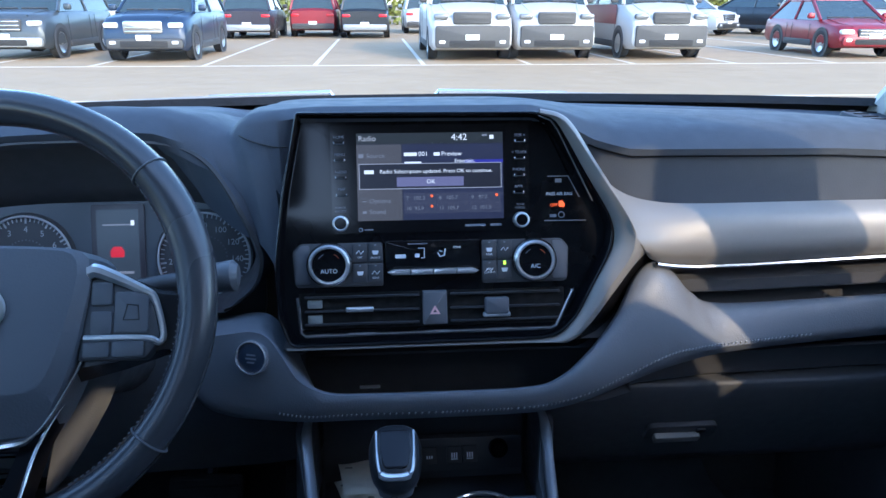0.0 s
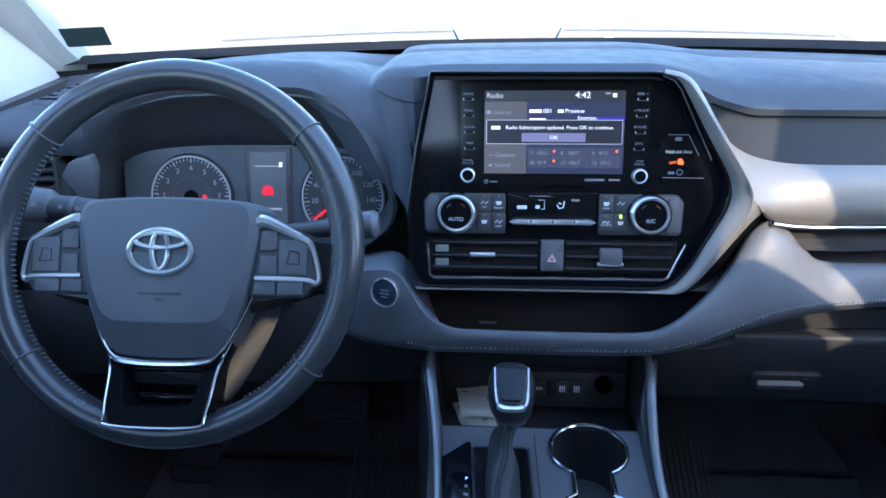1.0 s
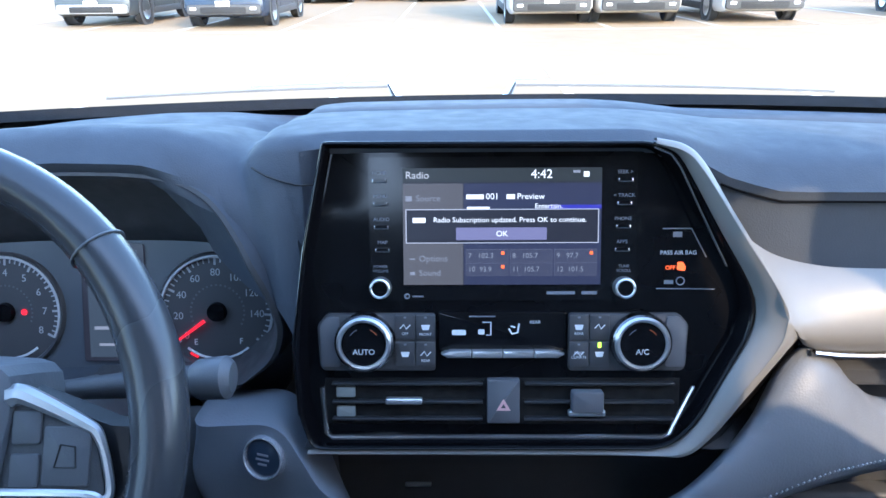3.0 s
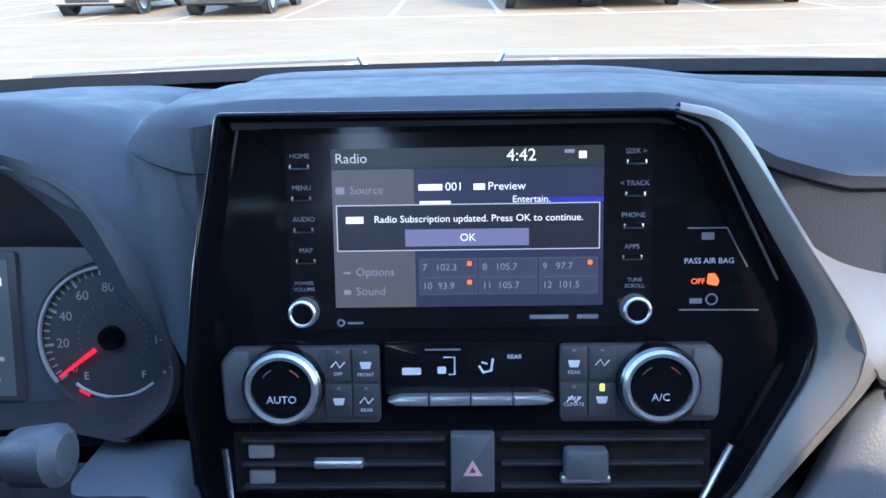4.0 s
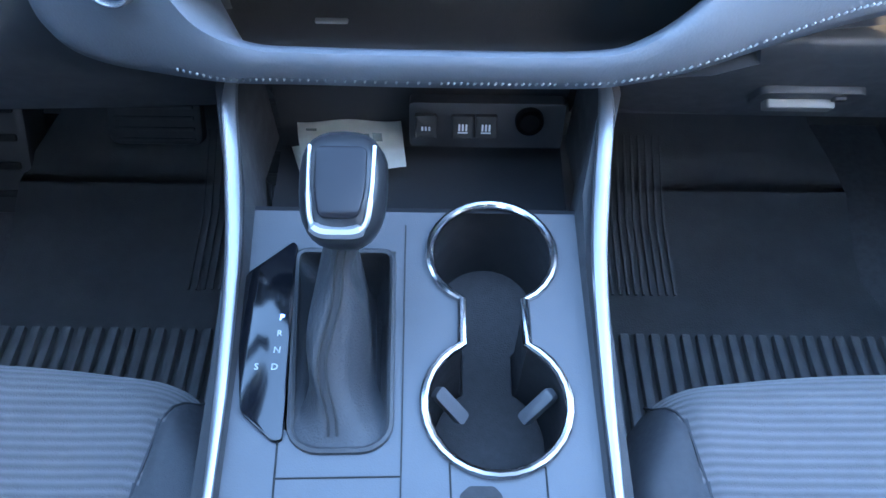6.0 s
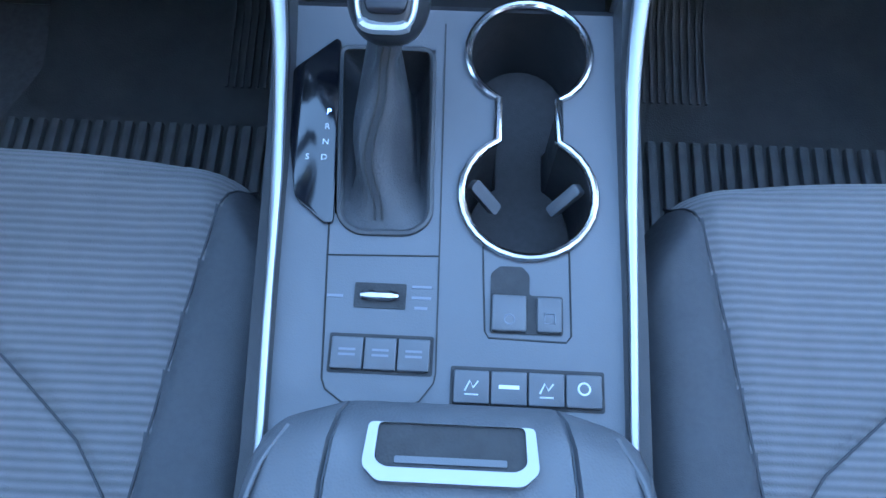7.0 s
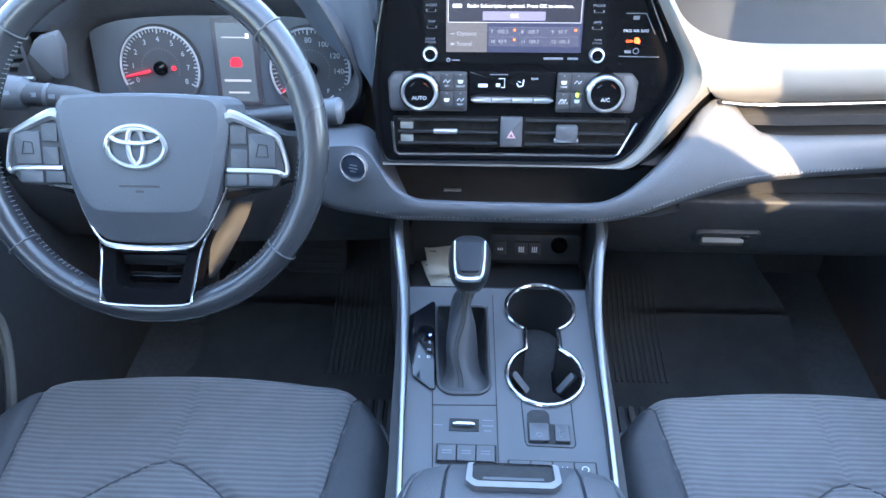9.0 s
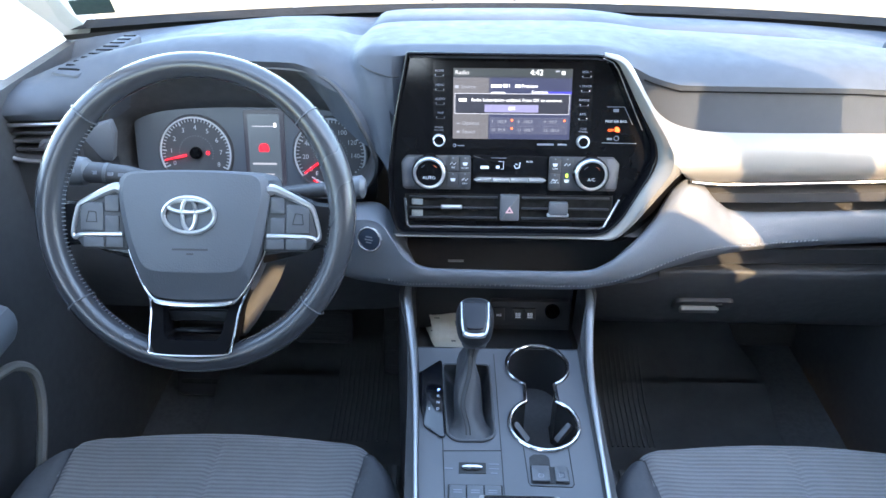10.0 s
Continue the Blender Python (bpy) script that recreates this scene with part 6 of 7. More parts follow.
# knob
GM = frame_of((-0.0455, 0.612, 0.872), (1, 0, 0), (0, 0.93, 0.36))
bm = bmesh.new()
KS = [(-0.004, 0.0150, 0.0160, 0.0), (0.006, 0.0185, 0.0200, 0.001), (0.016, 0.0235, 0.0285, 0.004), (0.026, 0.0245, 0.0325, 0.006), (0.034, 0.0225, 0.0315, 0.007), (0.039, 0.0185, 0.0270, 0.007), (0.0415, 0.0110, 0.0180, 0.007), (0.042, 0.001, 0.002, 0.007)]
rows = []
for w, a, b, cy in KS:
    r = []
    for j in range(28):
        t = math.tau * j / 28
        c_, s_ = math.cos(t), math.sin(t)
        k = 0.75
        wide = 1 + 0.12 * s_
        r.append(GM @ Vector((a * wide * math.copysign(abs(c_) ** k, c_), cy + b * math.copysign(abs(s_) ** k, s_), w)))
    rows.append(r)
loft(bm, rows, True, True)
knob = part("knob", bm, mat("knob_leather", (0.024, 0.025, 0.028), 0.36, 0, 0.06, 10, 0.1, 1300), gear, "black leather gear knob", sharp=70)
bm = bmesh.new()
tube(bm, [GM @ Vector(p) for p in crom([(-0.0175, 0.028, 0.0392), (-0.0165, 0.0, 0.0398), (-0.0130, -0.0175, 0.0385), (0.0, -0.0200, 0.0372), (0.0130, -0.0175, 0.0385), (0.0165, 0.0, 0.0398), (0.0175, 0.028, 0.0392)], 6)], [0.0012] * 6 + [0.0017] * 6 + [0.0036] * 12 + [0.0017] * 6 + [0.0012] * 7, 8)
part("knob_edge", bm, BRIGHT, knob, "silver edge")
part("knob_face", block(fillet([(-0.0140, 0.027), (-0.0138, 0.002), (-0.0105, -0.0135), (0.0105, -0.0135), (0.0138, 0.002), (0.0140, 0.027)], 0.005), GM, 0.036, 0.0428, 0.0016), mat("knob_plate", (0.014, 0.013, 0.016), 0.20, 0, 0.1, 20, spec=0.3), knob, "smooth dark plate on top of the knob")
bm = bmesh.new()
tube(bm, [(-0.0455, 0.6070, 0.8625), (-0.0455, 0.6085, 0.868), (-0.0455, 0.611, 0.876)], [0.0160, 0.0176, 0.016], 20)
part("collar", bm, PLASTIC_GREY, gear, "grey plastic collar under the knob")

# ---- switches in front of the cubby, notes ----
SWM = frame_of((0.0065, 0.769, 0.789), (1, 0, 0), (0, 0.25, 1))
sw = thing("switch_row", (0.03, 0.77, 0.79), "row of black switches and a power socket in the cubby", "switch panel")
part("switch_plate", block(fillet(rect(-0.024, -0.020, 0.100, 0.020), 0.004), SWM, -0.015, -0.001, 0.001), CUBBY, sw)
for x0, x1 in ((-0.0195, -0.002), (0.010, 0.0275), (0.0285, 0.046)):
    k = part("switch", block(fillet(rect(x0, -0.0105, x1, 0.0105), 0.0015), SWM, -0.001, 0.003, 0.0012), RUBBER, sw)
    xm = (x0 + x1) / 2
    for q in (-0.0028, 0.0, 0.0028):
        part("symbol", block(fillet(rect(xm + q - 0.0008, -0.0030, xm + q + 0.0008, 0.0034 if x0 > 0 else 0.0008), 0.0006, 2), SWM, 0.003, 0.0033), WHITE_INK, k)
    if x0 > 0:
        part("symbol", block(rect(xm - 0.0040, -0.0050, xm + 0.0040, -0.0038), SWM, 0.003, 0.0033), WHITE_INK, k)
bm = bmesh.new()
lathe(bm, [(0.0, 0.005), (0.0075, 0.005), (0.0085, 0.003), (0.0105, 0.006), (0.0115, 0.004), (0.0115, -0.004)], at(SWM, 0.0715, 0.006), 28, False)
part("power_socket", bm, PIANO, sw, "round power socket with a cap")
for i, (tl, tr, br, bl) in enumerate((
        ((-0.114, 0.794, 0.768), (-0.026, 0.795, 0.770), (-0.020, 0.751, 0.758), (-0.104, 0.743, 0.756)),
        ((-0.119, 0.780, 0.752), (-0.052, 0.782, 0.750), (-0.046, 0.734, 0.746), (-0.099, 0.724, 0.747)))):
    tl, tr, br, bl = (Vector(p) for p in (tl, tr, br, bl))
    bill = thing("paper_slip", ((tl.x + br.x) / 2, (tl.y + br.y) / 2, 0.742), "crumpled pale paper slip lying in the cubby", "paper", "paper slips")

    def on_sheet(a, b, up=0.0):
        p = (tl * (1 - a) + tr * a) * b + (bl * (1 - a) + br * a) * (1 - b)
        return p + Vector((0, -0.2, 1)) * (0.0022 * math.sin(a * 8 + b * 4 + 2 * i) + 0.0015 * math.sin(b * 11) + up)
    bm = bmesh.new()
    loft(bm, [[on_sheet(a / 14, b / 10) for a in range(15)] for b in range(11)])
    bmesh.ops.solidify(bm, geom=bm.faces[:], thickness=0.0004)
    sheet = part("sheet", bm, PAPER, bill)
    for a0, a1_, b0, b1_ in ((0.44, 0.50, 0.52, 0.66), (0.53, 0.59, 0.52, 0.66), (0.62, 0.68, 0.53, 0.66), (0.71, 0.80, 0.53, 0.68), (0.08, 0.18, 0.80, 0.86), (0.50, 0.62, 0.34, 0.42)):
        bm = bmesh.new()
        loft(bm, [[on_sheet(a0 + (a1_ - a0) * k / 3, b, 0.0006) for k in range(4)] for b in (b0, b1_)])
        part("print_bar", bm, PAPER_INK, sheet)

# ---- armrest ----
arm = thing("armrest", (0, 0.1, 0.80), "grey vinyl centre armrest lid with a silver edged handle", "armrest")
AX = [(-0.118, 0.0), (-0.112, 0.6), (-0.104, 0.92), (-0.095, 1.0), (-0.067, 1.02), (-0.0655, 0.93), (-0.0645, 0.93), (-0.063, 1.02), (0.0, 1.03), (0.063, 1.02), (0.0645, 0.93), (0.0655, 0.93), (0.067, 1.02), (0.095, 1.0), (0.104, 0.92), (0.112, 0.6), (0.118, 0.0)]
bm = bmesh.new()
rows = []
for y, h, sq in ((0.392, 0.004, 0.80), (0.388, 0.030, 0.86), (0.380, 0.044, 0.91), (0.366, 0.052, 0.955), (0.345, 0.0555, 0.985), (0.31, 0.058, 1.0), (0.2, 0.060, 1.0), (0.0, 0.060, 1.0), (-0.18, 0.058, 1.0), (-0.20, 0.03, 1.0)):
    rows.append([(x * sq, y - 0.25 * max(0, abs(x) - 0.065) * (1 if y > 0.3 else 0), CZ - 0.002 + h * max(0.0, k)) for x, k in AX])
loft(bm, rows)
part("lid", bm, ARM, arm, "padded grey lid", sharp=50)
for s in (-1, 1):
    bm = bmesh.new()
    tube(bm, crom([(s * 0.086, 0.372, 0.842), (s * 0.098, 0.345, 0.852), (s * 0.104, 0.30, 0.856), (s * 0.1045, 0.2, 0.858), (s * 0.1045, 0.0, 0.858), (s * 0.1045, -0.17, 0.856)], 6), 0.0016, 6)
    part("lid_seam", bm, ARM, arm)
bm = bmesh.new()
o = fillet([(-0.042, 0.374), (-0.044, 0.352), (-0.036, 0.3445), (0.036, 0.3445), (0.044, 0.352), (0.042, 0.374)], 0.003)
i_ = fillet([(-0.037, 0.374), (-0.038, 0.355), (-0.033, 0.3515), (0.033, 0.3515), (0.038, 0.355), (0.037, 0.374)], 0.003)
AM = Matrix.Translation((0, 0, 0.8555)) @ Matrix.Translation((0, 0.36, 0)) @ Matrix.Rotation(radians(-12), 4, "X") @ Matrix.Translation((0, -0.36, 0))
loft(bm, [[AM @ Vector((p.x, p.y, w)) for p in q] for q, w in ((o, -0.004), (o, 0.003), (i_, 0.003), (i_, -0.004))], True)
part("handle_edge", bm, mat("handle_satin", (0.34, 0.33, 0.33), 0.34, 0.75, 0.03, 10), arm, "satin silver handle edge")
part("handle_recess", block(i_, AM, -0.003, 0.0008), RUBBER, arm)
part("handle_bar", block(fillet(rect(-0.028, 0.354, 0.028, 0.3575), 0.001), AM, 0.0008, 0.0018), PLASTIC_GREY, arm)
bm = bmesh.new()
rbox(bm, -0.115, 0.115, -0.20, 0.365, 0.42, 0.802, 0.012)
part("storage_box", bm, PLASTIC_GREY, arm)

# ---- front seats ----
def seat(s, xin, xout, grp):
    """A front seat: cushion from the console side xin to the door side xout (both positive), on side s."""
    st_ = thing("front_seat", (s * (xin + xout) / 2, 0.3, 0.42), ("driver's" if s < 0 else "passenger's") + " front seat in grey ribbed cloth with plain bolsters", "car seat", grp)
    xc = (xin + xout) / 2
    nx, ny = 104, 110
    y0, y1 = -0.02, 0.61

    def front(x):
        k = abs(x - xc) / ((xout - xin) / 2)
        return 0.626 - 0.030 * k ** 2 - 0.095 * max(0, k - 0.62) ** 2.2 / 0.38 ** 2.2

    def peak(x):
        return 0.460 - lin([(0, [0]), (0.02, [0.006]), (0.063, [0.034]), (0.132, [0.092]), (0.163, [0.134]), (0.175, [0.170]), (0.20, [0.40]), (0.3, [1.4])], abs(x - xc))[0]

    def zone(x, y):
        d_in = 0.060 + 0.115 * (0.59 - y)
        b_in, b_out = xin + d_in, xout - d_in
        if x < b_in or x > b_out:
            return "bolster"
        if y < peak(x):
            return "insert"
        return "cushion"

    def height(x, y):
        d = front(x) - y
        e = min(x - xin, xout - x)
        z = 0.714 - 0.004 * max(0, y - 0.45) / 0.1
        if d < 0.06:
            z -= 0.075 * (1 - d / 0.06) ** 2.8 if d > 0 else 0.075 + 0.5 * (-d)
        if e < 0.04:
            z -= 0.060 * (1 - e / 0.04) ** 2.8
        k = abs(x - xc) / ((xout - xin) / 2)
        z += 0.012 * max(0, (k - 0.55) / 0.45) * (1 if e > 0.05 else e / 0.05) - 0.008 * k * k * max(0, min(1, (y - 0.35) / 0.2))
        z -= 0.014 * max(0, 1 - ((x - xc) / 0.14) ** 2) * max(0, (0.45 - y) / 0.3)
        return z

    def groove(x, y):
        d_in = 0.060 + 0.115 * (0.59 - y)
        g = min(abs(x - xin - d_in), abs(xout - d_in - x))
        g2 = abs(y - peak(x)) / (1.0 if abs(x - xc) < 0.03 else (1.35 if abs(x - xc) < 0.16 else 4.0))
        inside = xin + d_in < x < xout - d_in
        v = 0.006 * math.exp(-(g / 0.005) ** 2)
        if inside:
            v = max(v, 0.007 * math.exp(-(g2 / 0.006) ** 2))
            if y > 0.462:
                v = max(v, 0.004 * math.exp(-((x - xc) / 0.005) ** 2) * min(1, (0.60 - y) / 0.05))
        return v
    meshes = {"bolster": bmesh.new(), "insert": bmesh.new(), "cushion": bmesh.new()}
    cache = {k: {} for k in meshes}
    gx = [xin - 0.0 + (xout - xin) * i / nx for i in range(nx + 1)]

    def vert(k, i, j):
        c = cache[k]
        if (i, j) not in c:
            x = gx[i]
            y = y0 + (front(x) - y0) * (j / ny)
            c[(i, j)] = meshes[k].verts.new((s * x, y, height(x, y) - groove(x, y)))
        return c[(i, j)]
    for i in range(nx):
        for j in range(ny):
            x = (gx[i] + gx[i + 1]) / 2
            y = y0 + (front(x) - y0) * ((j + 0.5) / ny)
            k = zone(x, y)
            meshes[k].faces.new([vert(k, i, j), vert(k, i + 1, j), vert(k, i + 1, j + 1), vert(k, i, j + 1)])
    part("bolster", meshes["bolster"], CLOTH_PLAIN, st_, "plain grey side bolster", sharp=80)
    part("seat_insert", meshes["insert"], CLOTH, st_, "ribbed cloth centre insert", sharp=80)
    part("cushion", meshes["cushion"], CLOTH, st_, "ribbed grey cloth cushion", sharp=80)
    for a_ in (0, 1):
        bm_ = bmesh.new()
        pts_ = []
        for j in range(60):
            y = y0 + (0.600 - y0) * j / 59
            d_ = 0.060 + 0.115 * (0.59 - y)
            x = xin + d_ if a_ == 0 else xout - d_
            pts_.append((s * x, y, height(x, y) - groove(x, y) + 0.0012))
        tube(bm_, pts_, 0.0012, 5)
        part("seam", bm_, SEAM, st_, "dark seam line")
    bm_ = bmesh.new()
    tube(bm_, [(s * (xc + q), peak(xc + q), height(xc + q, peak(xc + q)) - groove(xc + q, peak(xc + q)) + 0.0012) for q in [-0.182 + 0.364 * i / 72 for i in range(73)]], 0.0011, 5)
    part("seam", bm_, SEAM, st_, "dark seam line")
    # skirt
    bm_ = bmesh.new()
    edge = [(xin, y0 + (front(xin) - y0) * j / 20) for j in range(21)] + [(xin + (xout - xin) * i / 30, front(xin + (xout - xin) * i / 30)) for i in range(1, 30)] + [(xout, y0 + (front(xout) - y0) * j / 20) for j in range(20, -1, -1)]
    loft(bm_, [[(s * (xc + (x - xc) * k), 0.3 + (y - 0.3) * k2, z if z else height(x, y) + 0.0005) for x, y in edge] for k, k2, z in ((1.0, 1.0, None), (1.005, 1.005, 0.60), (0.98, 0.97, 0.52), (0.90, 0.9, 0.42))])
    part("seat_base", bm_, CLOTH_PLAIN, st_, "dark cloth seat base")
    # piping along the console side bolster
    bm_ = bmesh.new()
    pts = []
    for j in range(41):
        y = y0 + (0.575 - y0) * j / 40
        x = xin + 0.010 + 0.03 * max(0, (y - 0.50) / 0.08) ** 2.2
        x = min(x, xin + 0.046)
        pts.append((s * x, y, height(x, y) + 0.001))
    tube(bm_, crom(pts, 2), 0.0026, 6)
    part("piping", bm_, PIPING, st_, "grey piping along the bolster")
    # backrest and head restraint, behind the camera for most of the way
    bm_ = bmesh.new()
    rows_ = []
    for z, y, w, d in ((0.70, 0.02, 0.46, 0.10), (0.80, 0.0, 0.50, 0.12), (0.95, -0.04, 0.52, 0.12), (1.10, -0.08, 0.50, 0.11), (1.25, -0.115, 0.44, 0.09), (1.32, -0.13, 0.36, 0.06), (1.335, -0.135, 0.25, 0.03)):
        rows_.append([(s * xc + w / 2 * math.copysign(abs(math.cos(a)) ** 0.5, math.cos(a)), y - d * 0.5 + d / 2 * math.copysign(abs(math.sin(a)) ** 0.6, math.sin(a)), z) for a in [math.tau * i / 32 for i in range(32)]])
    loft(bm_, rows_, True, True)
    part("backrest", bm_, CLOTH_PLAIN, st_)
    bm_ = bmesh.new()
    rbox(bm_, s * xc - 0.14, s * xc + 0.16, -0.16, -0.07, 1.35, 1.56, 0.03)
    part("head_restraint", bm_, CLOTH_PLAIN, st_)
    for q in (-0.05, 0.05):
        bm_ = bmesh.new()
        tube(bm_, [(s * xc + q, -0.13, 1.28), (s * xc + q, -0.12, 1.40)], 0.006, 8)
        part("restraint_post", bm_, CHROME, st_)


seat(-1, 0.127, 0.662, "front seats")
seat(1, 0.125, 0.655, "front seats")

# ---- footwells ----
for s, nm in ((-1, "driver's"), (1, "passenger's")):
    fm = thing("floor_mat", (s * 0.40, 0.9, 0.41), "black ribbed rubber floor mat in the " + nm + " footwell", "floor mat", "floor mats")
    bm = bmesh.new()
    prof = [(0.30, 0.405), (0.60, 0.407), (0.76, 0.408), (0.80, 0.412), (0.83, 0.4145), (0.86, 0.418), (0.90, 0.423), (0.95, 0.43), (0.99, 0.447), (1.03, 0.467), (1.08, 0.49), (1.14, 0.56), (1.165, 0.64)]
    edge_x = [(0.30, [0.60]), (0.78, [0.60]), (0.82, [0.578]), (0.85, [0.556]), (0.90, [0.556]), (0.97, [0.565]), (1.00, [0.560]), (1.04, [0.538]), (1.10, [0.505]), (1.165, [0.48])]
    loft(bm, [[(s * (0.17 + (lin(edge_x, y)[0] - 0.17) * i / 8), y, z + 0.003) for y, z in prof] for i in range(9)])
    bmesh.ops.solidify(bm, geom=bm.faces[:], thickness=0.006)
    part("mat_sheet", bm, MAT_RUBBER, fm)
    for i in range(22):
        x = s * (0.18 + 0.019 * i)
        bm = bmesh.new()
        slab(bm, fillet(rect(x - 0.0055, 0.32, x + 0.0055, 0.785), 0.002, 2), frame_of((0, 0, 0.411), (1, 0, 0), (0, 1, 0)), 0, 0.010, 0.002)
        part("rib", bm, MAT_RUBBER, fm)
    for i in range(12):
        x = s * (0.20 + 0.010 * i)
        bm = bmesh.new()
        tube(bm, [(x, 0.84, 0.421), (x, 0.95, 0.4345), (x, 1.06, 0.483)], 0.0022, 5)
        part("fine_rib", bm, MAT_RUBBER, fm)
for nm, x, y, z, a, b, lab in (("brake_pedal", -0.325, 0.965, 0.60, 0.055, 0.032, "wide black rubber brake pedal on its arm"), ("accelerator_pedal", -0.19, 1.0, 0.55, 0.026, 0.075, "tall narrow black accelerator pedal")):
    pd = thing(nm, (x, y, z), lab, "pedal", "pedals")
    pm_ = frame_of((x, y, z), (1, 0, 0), (0, 0.55, 0.83))
    part("pad", block(fillet(rect(-a, -b, a, b), 0.012), pm_, -0.008, 0.006, 0.004), RUBBER, pd)
    for k in range(5):
        v = -b * 0.8 + b * 1.6 * k / 4
        part("pad_rib", block(fillet(rect(-a * 0.85, v - 0.002, a * 0.85, v + 0.002), 0.001, 2), pm_, 0.005, 0.009, 0.001), RUBBER, pd)
    bm = bmesh.new()
    tube(bm, crom([(x, y + 0.01, z), (x + 0.01, y + 0.08, z + 0.10), (x + 0.01, y + 0.12, z + 0.22)], 5), 0.009, 8)
    part("pedal_arm", bm, PLASTIC, pd)
pm_ = frame_of((-0.60, 1.06, 0.50), (1, 0, 0), (0, 0.6, 0.8))
fr = thing("foot_rest", (-0.555, 0.98, 0.42), "black plastic foot rest with raised ribs beside the pedals", "foot rest")
part("rest_body", block(fillet(rect(-0.055, -0.13, 0.055, 0.12), 0.02), pm_, -0.03, 0.02, 0.008), PLASTIC, fr)
for k in range(6):
    v = -0.10 + 0.038 * k
    part("rest_rib", block(fillet(rect(-0.042, v - 0.005, 0.042, v + 0.005), 0.004), pm_, 0.019, 0.025, 0.002), RUBBER, fr)

# ---- the car's own bonnet, wipers and windscreen sticker ----
PAINT_OWN = mat("bonnet_paint", (0.62, 0.62, 0.61), 0.3, 0.0, 0.04, 6, coat=1.0)
bm = bmesh.new()
loft(bm, [[(x, y - 0.10 * (x / 0.8) ** 2, z - 0.06 * (abs(x) / 0.8) ** 3) for y, z in ((1.50, 1.045), (1.56, 1.040), (1.7, 1.01), (1.9, 0.965), (2.15, 0.89), (2.30, 0.80), (2.36, 0.60))] for x in [-0.85 + 1.7 * i / 16 for i in range(17)]])
bmesh.ops.solidify(bm, geom=bm.faces[:], thickness=0.01)
tagged(part("bonnet", bm, PAINT_OWN), "pale painted car bonnet beyond the windscreen", "bonnet")
bm = bmesh.new()
loft(bm, [[(x, yb(x) + 0.03, 1.125), (x, yb(x) + 0.10, 1.075), (x, yb(x) + 0.42, 1.030)] for x in [-0.75 + 1.5 * i / 16 for i in range(17)]])
tagged(part("cowl_panel", bm, PLASTIC), "black plastic cowl panel below the windscreen", "cowl panel")
for x0, x1 in ((-0.60, -0.15), (0.06, 0.56)):
    wp = thing("windscreen_wiper", (x0, 1.45, 1.08), "grey windscreen wiper resting on the cowl", "wiper", "wipers")
    c = [(x0 + (x1 - x0) * t, 1.45 - 0.10 * (x0 + (x1 - x0) * t) ** 2, 1.133 - 0.03 * (x0 + (x1 - x0) * t) ** 2) for t in (0, 0.25, 0.5, 0.75, 1)]
    bm = bmesh.new()
    tube(bm, crom(c, 4), 0.0042, 6)
    part("blade", bm, mat("wiper_grey", (0.26, 0.26, 0.26), 0.5), wp)
    bm = bmesh.new()
    a = Vector(c[-1] if x0 < 0 else c[0])
    tube(bm, [Vector(c[2]) + Vector((0, 0.012, 0.0)), a + Vector((0, 0.02, 0.0)), a + Vector((0.02 if x0 < 0 else -0.02, 0.03, -0.04))], [0.004, 0.006, 0.012], 8)
    part("wiper_arm", bm, CHROME, wp)
STK = frame_of((-0.6145, 0.9545, 1.204), (1, 0.31, 0), (0.10, -0.72, 0.66))
part("sticker_face", block(fillet(rect(-0.028, -0.021, 0.028, 0.021), 0.003), STK, 0, 0.0006), mat("sticker", (0.03, 0.06, 0.06), 0.6, 0, 0.3, 40))
tagged(bpy.data.objects["sticker_face"], "dark green sticker on the lower windscreen corner", "sticker").name = "windscreen_sticker"

# ---- car park ----
bm = bmesh.new()
loft(bm, [[(x, y, 0.0) for x in (-300, -60, -20, 0, 20, 60, 300)] for y in (-300, -60, -20, 0, 20, 40, 60, 500)])
ASPHALT = mat("asphalt", (0.305, 0.211, 0.116), 0.9, 0, 0.18, 0.8, 0.6, 60)
tagged(part("ground", bm, ASPHALT, smooth=False), "sunlit pale grey asphalt of a car park", "ground", kind="structure")
LINE = mat("line_paint", (0.58, 0.50, 0.40), 0.7, 0, 0.1, 3)


def stripe(x0, y0, x1, y1, w=0.095):
    d = Vector((x1 - x0, y1 - y0)).normalized()
    n_ = Vector((-d.y, d.x)) * w / 2
    bm_ = bmesh.new()
    lo_ = [(x0 + n_.x, y0 + n_.y), (x0 - n_.x, y0 - n_.y), (x1 - n_.x, y1 - n_.y), (x1 + n_.x, y1 + n_.y)]
    slab(bm_, lo_, Matrix.Identity(4), 0.001, 0.005)
    tagged(part("parking_line", bm_, LINE, smooth=False), "white painted parking bay line on the asphalt", "road marking", "parking lines", "structure")


stripe(-20, 10.45, 20, 10.45)
stripe(-22, 16.3, 22, 16.3)
for i in range(-7, 8):
    stripe(-1.37 + 2.53 * i, 4.9, -1.37 + 2.53 * i, 10.4)
for i in range(-8, 9):
    stripe(-1.50 + 2.37 * i, 16.35, -1.62 + 2.37 * i, 28.5)

